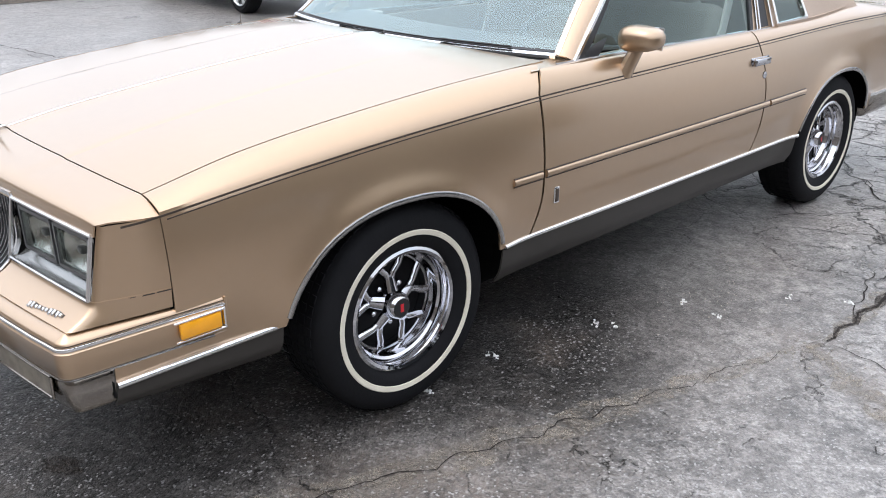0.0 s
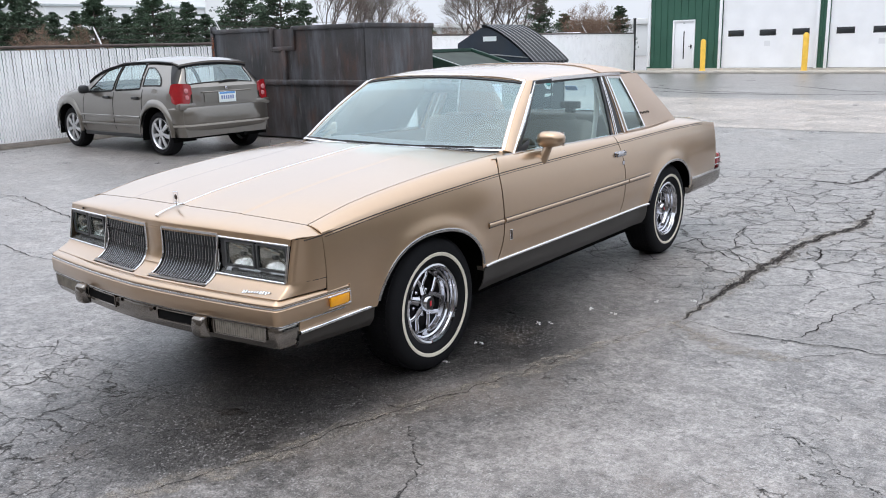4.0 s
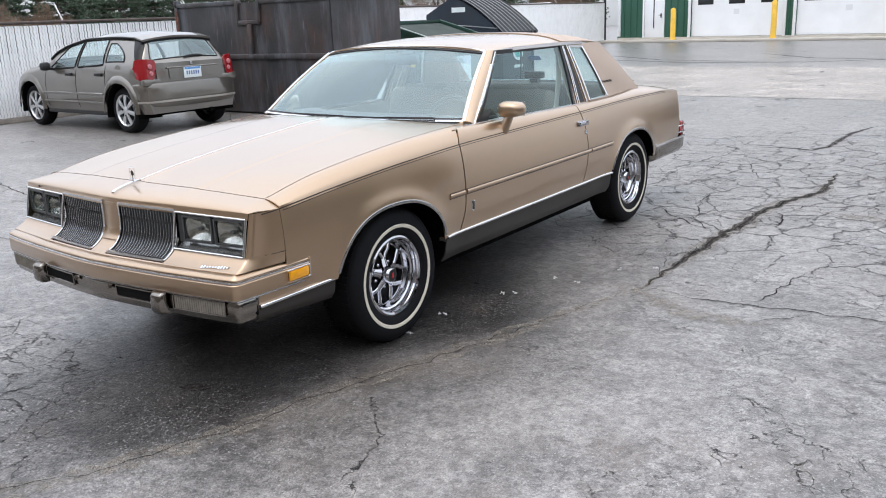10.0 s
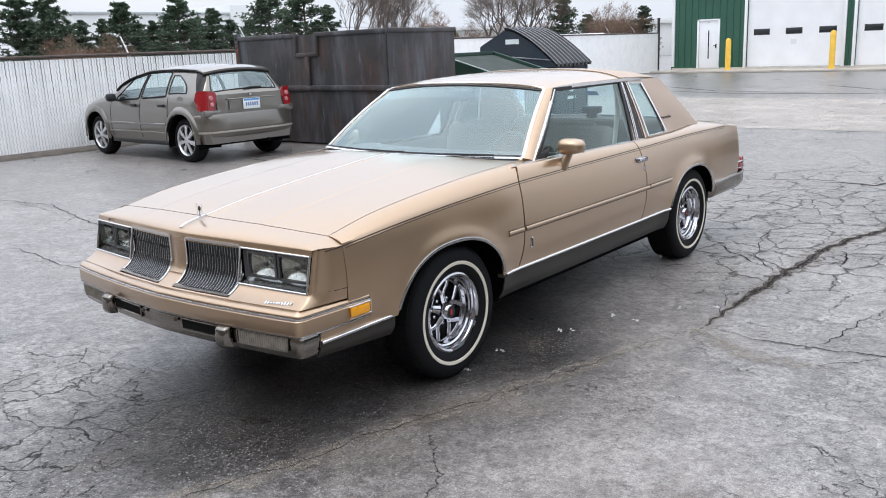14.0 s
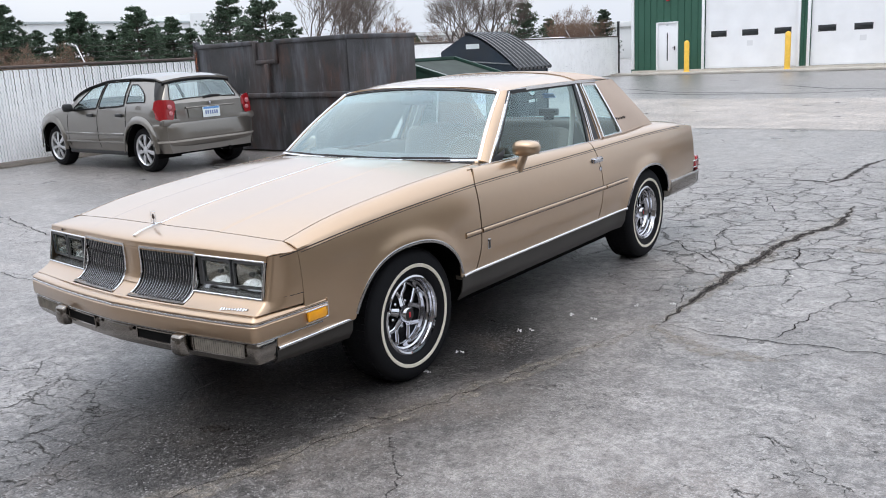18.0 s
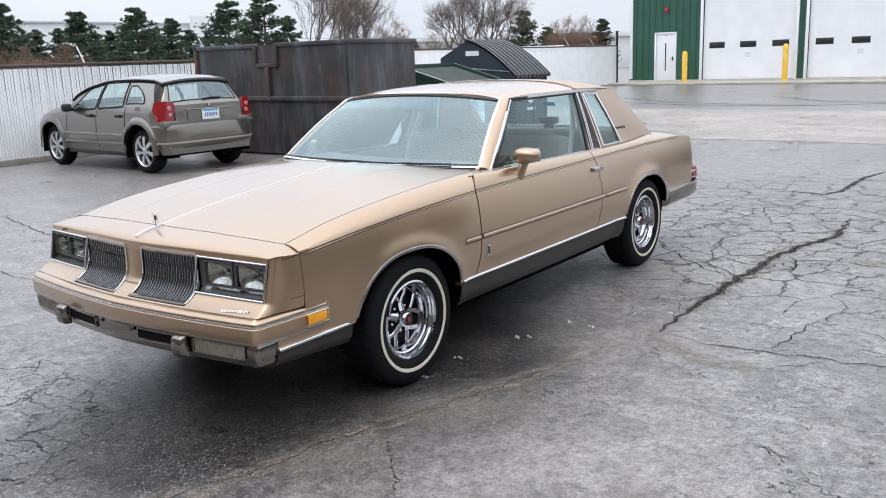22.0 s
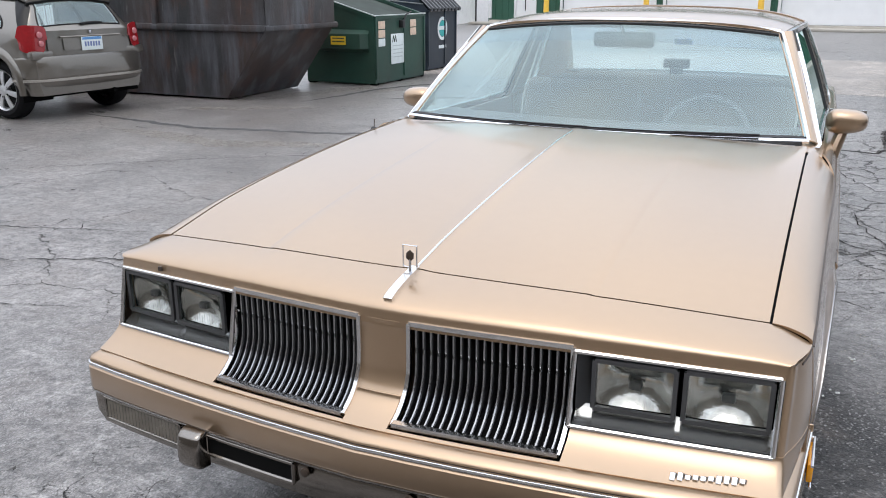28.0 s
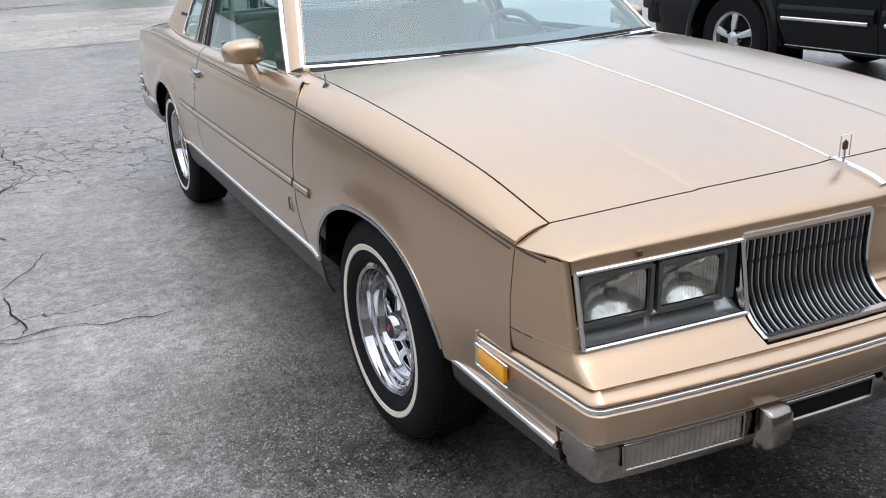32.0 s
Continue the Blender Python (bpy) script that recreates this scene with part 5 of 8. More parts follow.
rear_path = [(0.79, 3.13), (0.835, 3.155), (0.845, 3.19), (0.84, 3.4), (0.832, 3.7), (0.82, 3.79), (0.78, 3.845), (0.70, 3.87), (0.4, 3.90), (0, 3.91)]
rear_path = [(-x, y) for x, y in rear_path] + [(x, y) for x, y in reversed(rear_path[:-1])]
part("rear_bumper", sweep([(-0.04, 0.505), (0.0, 0.50), (0.004, 0.47), (0.0, 0.41), (-0.03, 0.375), (-0.06, 0.365)], rear_path), BUMPER_METAL, coupe, "dull metal rear bumper", thick=0.004)
part("rear_bumper_strip", sweep([(0.0, 0.505), (0.012, 0.503), (0.012, 0.488), (0.0, 0.486)], rear_path), BRIGHT, coupe)
# underbody set low and air dam added to block light under the car
part("underbody", box((0, 1.70, 0.27), (1.30, 3.5, 0.18), bevel=0.03), UNDER, coupe)
part("air_dam", box((0, -0.68, 0.33), (0.90, 0.05, 0.16), bevel=0.015), UNDER, coupe)
part("engine_bay", box((0, -0.1, 0.58), (1.0, 1.2, 0.35), bevel=0.03), UNDER, coupe)
part("radiator_support", box((0, -0.80, 0.50), (1.3, 0.04, 0.20), bevel=0.01), UNDER, coupe)


# wheels
def wheel(center, s):
    w = part("wheel", lathe([(0.172, -0.10), (0.172, 0.012), (0.178, 0.03), (0.187, 0.034), (0.195, 0.030), (0.194, 0.014), (0.190, -0.10)], 56), CHROME, coupe, "chrome rally wheel with five forked spokes")
    w.matrix_world = Matrix.Translation(center) @ Matrix.Diagonal((s, 1, 1, 1))
    tyre = part("tyre", lathe([(0.186, -0.13), (0.20, -0.16), (0.26, -0.172), (0.30, -0.165), (0.318, -0.14), (0.324, -0.10), (0.324, -0.10), (0.3245, -0.06), (0.324, -0.01), (0.318, 0.022), (0.308, 0.034), (0.296, 0.042), (0.27, 0.048), (0.24, 0.046), (0.215, 0.040), (0.198, 0.030), (0.188, 0.020)], 72), TYRE, w, "black radial tyre")
    bm = bmesh.new()
    for k in range(64):
        a = 2 * math.pi * k / 64
        for xo, wd in ((-0.135, 0.02), (-0.10, 0.022), (-0.065, 0.022), (-0.03, 0.022), (0.002, 0.02)):
            aa = a + (0.03 if round(xo * 1000) % 2 else 0)
            box((xo, 0.3245 * math.cos(aa), 0.3245 * math.sin(aa)), (wd, 0.022, 0.004), bm, turn=Euler((aa - math.pi / 2, 0, 0)).to_matrix())
    part("tread", bm, TYRE, tyre, weld=False)
    part("whitewall", lathe([(0.2345, 0.0435), (0.236, 0.0474), (0.250, 0.0492), (0.2525, 0.0475)], 72), WHITEWALL, tyre, "cream whitewall ring")
    part("rim_well", lathe([(0.178, 0.026), (0.170, 0.014), (0.168, -0.004), (0.161, -0.010), (0.159, -0.030), (0.153, -0.037), (0.151, -0.052), (0.152, -0.088)], 56), CHROME, w)
    part("wheel_disc", lathe([(0.152, -0.085), (0.10, -0.085), (0.045, -0.070), (0.03, -0.06), (0.001, -0.06)], 40), DARK_WHEEL, w)
    for k in range(5):
        a0 = math.pi / 2 + 2 * math.pi * k / 5
        bm = bmesh.new()
        polar = lambda r, a, x: (x, r * math.cos(a), r * math.sin(a))
        tube([polar(0.030, a0, -0.030), polar(0.06, a0, -0.040), polar(0.083, a0, -0.047)], lambda t: 0.022 - 0.005 * t, 0.014, 8, (1, 0, 0), bm)
        for d in (-1, 1):
            tube([polar(0.074, a0 + d * 0.06, -0.045), polar(0.098, a0 + d * 0.15, -0.046), polar(0.122, a0 + d * 0.29, -0.046), polar(0.150, a0 + d * 0.345, -0.050)], lambda t: 0.0105 + 0.004 * t, 0.011, 8, (1, 0, 0), bm)
        part("spoke", bm, CHROME, w, sharp=50)
    part("spoke_ring", lathe([(0.153, -0.07), (0.152, -0.047), (0.146, -0.046), (0.144, -0.07)], 48), CHROME, w)
    cap = part("hub_cap", lathe([(0.046, -0.06), (0.043, -0.01), (0.036, 0.008), (0.031, 0.012), (0.030, 0.009), (0.001, 0.009)], 32), CHROME, w, "chrome hub cap with a dark badge")
    part("badge", lathe([(0.0295, 0.0095), (0.0290, 0.0125), (0.001, 0.0130)], 28), BLACK, cap)
    part("badge_mark", box((0.0135, 0, 0), (0.002, 0.012, 0.026), bevel=0.0008), RED_MARK, cap)
    for k in range(5):
        a = math.pi / 2 + math.pi / 5 + 2 * math.pi * k / 5
        bm = lathe([(0.010, -0.07), (0.009, -0.044), (0.004, -0.039), (0.0005, -0.038)], 10)
        bmesh.ops.translate(bm, verts=bm.verts, vec=(0, 0.064 * math.cos(a), 0.064 * math.sin(a)))
        part("lug_nut", bm, CHROME, w)
    return w


WHEEL_R = 0.324
first_wheel = wheel((0.80, AXLE_F, WHEEL_R), 1)


def wheel_again(center, s, turn):
    """Another wheel that shares the meshes of the first."""
    made = {}
    for o in (first_wheel, *first_wheel.children_recursive):
        made[o] = o.copy()
        scene.collection.objects.link(made[o])
        if o is not first_wheel:
            made[o].parent = made[o.parent]
    made[first_wheel].parent = coupe
    made[first_wheel].matrix_basis = Matrix.Translation(center) @ Matrix.Diagonal((s, 1, 1, 1)) @ pose(0, 0, 0, turn)


wheel_again((0.79, AXLE_R, WHEEL_R), 1, 23)
wheel_again((-0.80, AXLE_F, WHEEL_R), -1, 40)
wheel_again((-0.79, AXLE_R, WHEEL_R), -1, 11)


# ---- coupe: small fittings ----
def at_side(s, y, z, out=0.0):
    return Vector((s * (side_x(y, z) + out), y, z))


for s in (1, -1):
    # amber marker in the end of the bumper band
    xo = 0.850 + 0.008
    mark = part("side_marker", box((s * (xo + 0.003), -0.654, 0.520), (0.012, 0.105, 0.040), bevel=0.003), AMBER, bumper, "amber side marker lamp")
    for dz in (0.0245, -0.0245):
        part("marker_frame", tube([(s * (xo + 0.006), y, 0.520 + dz) for y in (-0.72, -0.59)], 0.003, 0.003, 6), BRIGHT, mark)
    part("marker_frame", tube([(s * (xo + 0.004), -0.593, z) for z in (0.494, 0.547)], 0.005, 0.004, 6, up=(0, 1, 0)), BRIGHT, mark)
    part("band_end", box((s * 0.845, -0.584, 0.532), (0.03, 0.008, 0.078), bevel=0.003), PAINT, bumper)
    # parking lamp in the lower bumper
    fy = lambda x: front_y(x) - 0.004
    park = part("parking_lamp", grid(lambda u, v: (s * (0.505 + 0.262 * u), fy(0.505 + 0.262 * u) + 0.003 - 0.003 * (int(u * 44 + 0.5) % 2), 0.420 + 0.050 * v), 44, 3), CLEAR_LENS, lower, "ribbed clear parking lamp")
    ring = [(0.500, 0.473), (0.772, 0.472), (0.768, 0.416), (0.500, 0.416)]
    for a, b in zip(ring, ring[1:] + ring[:1]):
        part("lamp_frame", tube([(s * (a[0] + (b[0] - a[0]) * t), fy(a[0] + (b[0] - a[0]) * t) + 0.002, a[1] + (b[1] - a[1]) * t) for t in lin(0, 1, 6)], 0.0035, 0.0035, 6), BUMPER_METAL, park)
    # slot: a flat black panel in place of a shaded recess
    slot = part("bumper_slot", grid(lambda u, v: (s * (0.165 + 0.245 * u), front_y(0.165 + 0.245 * u) - 0.001, 0.424 + 0.044 * v), 8, 2), SEAM, lower)
    ring = [(0.160, 0.470), (0.413, 0.470), (0.413, 0.422), (0.160, 0.422)]
    for a, b in zip(ring, ring[1:] + ring[:1]):
        part("slot_rim", tube([(s * (a[0] + (b[0] - a[0]) * t), front_y(a[0] + (b[0] - a[0]) * t) - 0.002, a[1] + (b[1] - a[1]) * t) for t in lin(0, 1, 6)], 0.005, 0.005, 6), BUMPER_METAL, slot)
    # bumper guard
    gy = front_y(0.442)
    bm = bmesh.new()
    prof = [(0.0, 0.482), (-0.030, 0.480), (-0.042, 0.470), (-0.046, 0.440), (-0.044, 0.408), (-0.034, 0.394), (0.0, 0.390)]
    rows = []
    for dx, sq in ((-0.031, 0.0), (-0.031, 0.82), (-0.026, 0.96), (-0.018, 1.0), (0.018, 1.0), (0.026, 0.96), (0.031, 0.82), (0.031, 0.0)):
        rows.append([bm.verts.new((s * 0.442 + dx, gy + o * sq, z)) for o, z in prof])
    for a, b in zip(rows, rows[1:]):
        for i in range(len(prof) - 1):
            bm.faces.new((a[i], b[i], b[i + 1], a[i + 1]))
    part("bumper_guard", bm, BUMPER_METAL, lower, "rounded bumper guard", sharp=60)
    # valance under the side
    part("valance_gap", box((s * 0.832, -0.866, 0.434), (0.006, 0.005, 0.070)), SEAM, coupe)
    # door badge, handle, lock
    c = at_side(s, 0.605, 0.553, 0.003)
    badge = part("door_badge", box(c, (0.008, 0.026, 0.056), bevel=0.003), BRIGHT, coupe, "small bright door badge")
    part("badge_face", box(c + Vector((s * 0.0045, 0, 0)), (0.002, 0.016, 0.044), bevel=0.0006), STRIPE, badge)
    h = at_side(s, 1.895, 0.822, 0.012)
    handle = part("door_handle", box(h, (0.022, 0.125, 0.030), bevel=0.007), CHROME, coupe, "chrome pull-up door handle")
    part("handle_recess", box(at_side(s, 1.895, 0.818, 0.0), (0.010, 0.145, 0.044), bevel=0.004), CHROME, handle)
    lock = lathe([(0.016, 0.0), (0.015, 0.006), (0.007, 0.008), (0.001, 0.006)], 16)
    bmesh.ops.transform(lock, matrix=Matrix.Translation(at_side(s, 1.93, 0.762)) @ Matrix.Diagonal((s, 1, 1, 1)), verts=lock.verts)
    part("door_lock", lock, CHROME, coupe)
    # mirror on its stalk
    bm = bmesh.new()
    bmesh.ops.create_uvsphere(bm, u_segments=24, v_segments=14, radius=1.0)
    for v in bm.verts:
        x, y, z = v.co
        f = lambda a, k: math.copysign(abs(a) ** k, a)
        x, z = f(x, 0.72), f(z, 0.75)
        y = f(y, 0.8)
        if y > 0.55:
            y = 0.55
        v.co = (s * 0.866 + x * 0.072, 1.03 + y * 0.062 + x * s * 0.012, 1.004 + z * 0.044 * (1 - 0.12 * x * s))
    mir = part("side_mirror", bm, PAINT, coupe, "tan painted mirror pod on a stalk", sharp=60)
    part("stalk", tube([(s * 0.828, 0.995, 0.880), (s * 0.836, 1.0, 0.905), (s * 0.848, 1.015, 0.945), (s * 0.86, 1.03, 0.985)], lambda t: 0.034 - 0.006 * t, lambda t: 0.026 - 0.006 * t, 10, up=(1, 0, 0)), PAINT, mir)
    part("mirror_glass", box((s * 0.866, 1.0655, 1.004), (0.125, 0.003, 0.075), bevel=0.001), MIRROR, mir)
    # script on the sail panel, unreadable: plain bars
    for k in range(7):
        y, v = 2.39 + 0.024 * k, 0.28
        ya, yb = qb(0.932 + 0.366 * v) + 0.004, 3.05 - 0.485 * v + 0.012 * math.sin(math.pi * v)
        px, py, pz = sail_back((y - ya) / (yb - ya), v)
        part("script_bar", box((s * (abs(px) + 0.004), y, pz + 0.004 * (k % 2)), (0.006, 0.014, 0.022 if k == 0 else 0.014), bevel=0.001), STRIPE, coupe)

# maker's lettering on the shelf: plain bright bars, each with a dark box painted as its shadow
for k in range(10):
    x = 0.628 + 0.0135 * k
    px, py, pz = shelf(0.5 + x / 0.80 * 0.36, 0.86 - 0.012 * k)
    part("script_shade", box((px + 0.001, py + 0.001, pz + 0.001), (0.013, 0.005, 0.019 if k in (0, 1, 6, 7, 8) else 0.013), bevel=0.001, turn=Euler((radians(-50), 0, 0)).to_matrix()), STRIPE, coupe)
    part("script_bar", box((px, py - 0.002, pz + 0.004 + 0.001 * (k % 2)), (0.010, 0.005, 0.016 if k in (0, 1, 6, 7, 8) else 0.010), bevel=0.0015, turn=Euler((radians(-50), 0, 0)).to_matrix()), BRIGHT, coupe)
# centre of the lower bumper
for x in (-0.125, 0.125):
    bm = lathe([(0.011, 0.0), (0.010, -0.006), (0.004, -0.008), (0.0005, -0.008)], 12, axis="z")
    bmesh.ops.transform(bm, matrix=Matrix.Translation((x, front_y(x) - 0.006, 0.462)) @ pose(0, 0, 0, -90), verts=bm.verts)
    part("plate_bolt", bm, STRIPE, lower)

# hood ornament
def header_top(y):
    """Height of the header panel on the car's middle line."""
    back, front, zb = hood_front(0) - 0.0015, face_y(0) - 0.003, hood_z(0, hood_front(0))
    v = math.asin(min(1.0, max(0.0, (y - back) / (front - back)))) * 2 / math.pi
    return zb + (LIP_Z + 0.010 - zb) * (0.72 * v + 0.28 * v**3)


orn = part("hood_ornament", strap([(0, y, header_top(y) + 0.005) for y in (-0.892, -0.875, -0.85, -0.82, -0.79, -0.757)], 0.020, 0.009), BRIGHT, coupe, "upright bright hood ornament")
OZ, OY = 0.856, -0.785
for a, b in (((-0.017, 0.010), (-0.017, 0.060)), ((0.017, 0.010), (0.017, 0.060)), ((-0.018, 0.060), (0.018, 0.060)), ((-0.018, 0.010), (0.018, 0.010))):
    part("ornament_frame", tube([(a[0], OY, OZ + a[1]), (b[0], OY, OZ + b[1])], 0.0017, 0.0017, 6, up=(0, 1, 0)), BRIGHT, orn)
part("ornament_stem", tube([(0, OY, OZ - 0.01), (0, OY, OZ + 0.03)], 0.003, 0.003, 6, up=(0, 1, 0)), CHROME, orn)
bm = bmesh.new()
bmesh.ops.create_icosphere(bm, subdivisions=1, radius=0.011)
bmesh.ops.transform(bm, matrix=Matrix.Translation((0, OY, OZ + 0.036)) @ Matrix.Diagonal((1, 0.4, 1.3, 1)), verts=bm.verts)
part("ornament_badge", bm, STRIPE, orn)
# aerial base, washer jets, chip in the header
part("aerial_base", tube([(-0.775, 0.45, 0.938), (-0.775, 0.452, 0.950), (-0.775, 0.455, 0.955)], lambda t: 0.016 - 0.009 * t, lambda t: 0.016 - 0.009 * t, 10, up=(0, 1, 0)), BLACK, coupe, "aerial base with a stub")
part("aerial_stub", tube([(-0.775, 0.455, 0.953), (-0.775, 0.457, 0.985)], 0.0025, 0.0025, 6, up=(0, 1, 0)), CHROME, coupe)
part("paint_chip", box((-0.655, -0.862, 0.794), (0.012, 0.006, 0.012), bevel=0.002), STRIPE, coupe)

# ---- coupe: cabin ----
part("floor_pan", box((0, 1.75, 0.36), (1.42, 2.3, 0.06), bevel=0.01), INTERIOR, coupe)
part("firewall", box((0, 0.70, 0.62), (1.40, 0.04, 0.55), bevel=0.01), UNDER, coupe)


def dash(u, v):
    x = 0.73 * (2 * u - 1)
    y = 0.66 + 0.10 * (x / 0.73) ** 2 + 0.42 * v
    return (x, y, 0.945 + 0.012 * math.sin(math.pi * v) - 0.06 * max(0, v - 0.85) / 0.15)


bm = grid(dash, 16, 12)
grid(lambda u, v: (0.73 * (2 * u - 1), 1.08 + 0.10 * (2 * u - 1) ** 2 - 0.03 * v, 0.886 - 0.30 * v), 16, 6, bm)
part("dashboard", bm, DASH, coupe, "dark padded dashboard", thick=0.01)
wheel_turn = Matrix.Translation((0.355, 1.14, 0.895)) @ pose(0, 0, 0, 62)
bm = bmesh.new()
ringp = [(0.165 * math.cos(a), 0.165 * math.sin(a), 0) for a in lin(0, 2 * math.pi, 40)]
tube(ringp, 0.015, 0.015, 8, bm=bm, caps=False)
bmesh.ops.transform(bm, matrix=wheel_turn, verts=bm.verts)
steer = part("steering_wheel", bm, DASH, coupe, "grey-brown steering wheel")
bm = bmesh.new()
for a in (0.3, math.pi - 0.3, 4.71):
    tube([(0.02 * math.cos(a), 0.02 * math.sin(a), -0.02), (0.16 * math.cos(a), 0.16 * math.sin(a), 0)], 0.018, 0.008, 8, bm=bm)
bmesh.ops.transform(bm, matrix=wheel_turn, verts=bm.verts)
part("wheel_spoke", bm, DASH, steer)
bm = box((0, 0, -0.015), (0.15, 0.10, 0.05), bevel=0.02)
bmesh.ops.transform(bm, matrix=wheel_turn, verts=bm.verts)
part("horn_pad", bm, DASH, steer)


def cushion(center, size, name, parent, lean=0.0, mat=CLOTH):
    bm = box((0, 0, 0), size, bevel=min(size) * 0.32)
    bmesh.ops.transform(bm, matrix=Matrix.Translation(center) @ pose(0, 0, 0, lean), verts=bm.verts)
    return part(name, bm, mat, parent, sharp=70)


for x in (-0.36, 0.36):
    seat = cushion((x, 1.58, 0.56), (0.62, 0.55, 0.18), "front_seat", coupe)
    cushion((x, 1.86, 0.78), (0.60, 0.15, 0.50), "backrest", seat, -14)
    cushion((x, 1.915, 1.005), (0.34, 0.085, 0.09), "headrest", seat, -12)
rear_seat = cushion((0, 2.42, 0.58), (1.30, 0.50, 0.16), "rear_seat", coupe)
cushion((0, 2.66, 0.79), (1.30, 0.15, 0.42), "backrest", rear_seat, -20)
part("parcel_shelf", grid(lambda u, v: (0.66 * (2 * u - 1), 2.72 + 0.34 * v, 0.972), 6, 3), DASH, coupe, thick=0.01)
stop = part("stop_lamp", box((-0.07, 2.92, 1.04), (0.15, 0.07, 0.055), bevel=0.01), BLACK, coupe, "dark high stop lamp")
part("lamp_foot", box((-0.07, 2.92, 0.995), (0.07, 0.05, 0.045), bevel=0.006), BLACK, stop)
part("window_sticker", grid(lambda u, v: backlight(0.44 + 0.075 * u, 0.50 + 0.10 * v) + Vector((0, -0.006, 0)), 2, 2), material("pale_blue_sticker", (0.10, 0.28, 0.65), 0.6), coupe, "small blue sticker")
mirror_in = part("rear_view_mirror", box((0, 1.175, 1.265), (0.25, 0.035, 0.062), bevel=0.014), BLACK, coupe, "inside mirror on the windshield")
part("mirror_stem", tube([(0, 1.16, 1.29), (0, 1.12, 1.325)], 0.008, 0.008, 8), BRIGHT, mirror_in)
part("headliner", roof_sheet(lambda x: roof_front(x) + 0.03, lambda x: roof_back(x) - 0.03, 12, -0.03), HEADLINER, coupe)
for s in (1, -1):
    part("door_card", grid(lambda u, v: (s * 0.765, 0.80 + 1.15 * u, 0.42 + 0.50 * v), 8, 4), INTERIOR, coupe, thick=0.015)
    part("side_trim", grid(lambda u, v: (s * (0.75 - 0.06 * u), 1.95 + 0.75 * u, 0.42 + 0.50 * v), 6, 4), INTERIOR, coupe, thick=0.012)
    part("pillar_trim", grid(lambda u, v: side_pt(s, 1.94 + 0.15 * u + 0.03 * v, 0.93 + 0.37 * v, -0.03), 3, 6), INTERIOR, coupe, thick=0.008)
    part("seat_belt", strap([(s * 0.615, 2.03, 1.24), (s * 0.645, 1.98, 1.10), (s * 0.67, 1.90, 0.93), (s * 0.66, 1.80, 0.72), (s * 0.62, 1.70, 0.60)], 0.010, 0.046, up=(0, 1, 0)), BELT, coupe, "pale seat belt")
    part("window_crank", box((s * 0.745, 1.05, 0.93), (0.05, 0.30, 0.03), bevel=0.01), INTERIOR, coupe)


# ---- yard: skips, fence, workshop ----
RUST = material("rusty_dark_steel", (0.050, 0.049, 0.051), 0.42, 0.3, vary=0.4, scale=1.6, fine=0.08, bump=0.25, bump_scale=40, dirt=(0.085, 0.045, 0.03), dirt_amount=0.5)
# rust and pale scrapes that run down the sheets
rn, rl = RUST.node_tree.nodes, RUST.node_tree.links
r_bsdf = rn["Principled BSDF"]
r_last = r_bsdf.inputs["Base Color"].links[0].from_socket
for tone, size, low, high, most in (((0.125, 0.13, 0.145), (3.0, 3.0, 0.5), 0.48, 0.64, 0.85), ((0.13, 0.065, 0.045), (2.2, 2.2, 0.9), 0.52, 0.68, 0.65), ((0.19, 0.18, 0.175), (9.0, 9.0, 1.2), 0.64, 0.72, 0.6)):
    r_geo, r_map, r_tex, r_fac, r_mix = (rn.new("ShaderNode" + k) for k in ("NewGeometry", "Mapping", "TexNoise", "MapRange", "Mix"))
    r_mix.data_type = "RGBA"
    r_map.inputs["Scale"].default_value = size
    r_map.inputs["Location"].default_value = (size[0] * 7, most * 10, 0)
    r_tex.inputs["Scale"].default_value, r_tex.inputs["Detail"].default_value, r_tex.inputs["Roughness"].default_value = 1.0, 7, 0.65
    r_fac.inputs["From Min"].default_value, r_fac.inputs["From Max"].default_value, r_fac.inputs["To Max"].default_value = low, high, most
    r_mix.inputs[7].default_value = (*tone, 1)
    rl.new(r_geo.outputs["Position"], r_map.inputs["Vector"])
    rl.new(r_map.outputs[0], r_tex.inputs["Vector"])
    rl.new(r_tex.outputs["Fac"], r_fac.inputs["Value"])
    rl.new(r_fac.outputs[0], r_mix.inputs[0])
    rl.new(r_last, r_mix.inputs[6])
    r_last = r_mix.outputs[2]
rl.new(r_last, r_bsdf.inputs["Base Color"])
GREEN_STEEL = material("green_skip_paint", (0.018, 0.06, 0.042), 0.5, 0.1, vary=0.2, scale=2, fine=0.08, bump=0.2, bump_scale=50, dirt=(0.05, 0.04, 0.03), dirt_amount=0.4)
NAVY_STEEL = material("dark_blue_skip_paint", (0.018, 0.03, 0.045), 0.5, 0.1, vary=0.2, scale=2, fine=0.08, dirt=(0.05, 0.045, 0.04), dirt_amount=0.3)
LID = material("black_lid_plastic", (0.02, 0.023, 0.027), 0.22, vary=0.15, scale=5)
PAPER = material("white_sticker", (0.72, 0.78, 0.77), 0.6, vary=0.05, scale=12)
YELLOW_STICKER = material("yellow_sticker", (0.75, 0.5, 0.03), 0.6, vary=0.1, scale=20)
PEACH_STICKER = material("faded_orange_sticker", (0.72, 0.55, 0.42), 0.6, vary=0.1, scale=20)
TEAL_STICKER = material("teal_sticker", (0.05, 0.42, 0.40), 0.6)
INK = material("dark_ink", (0.03, 0.05, 0.04), 0.6)
BROWN_INSIDE = material("dark_inner_steel", (0.03, 0.042, 0.034), 0.8, vary=0.3, scale=3)


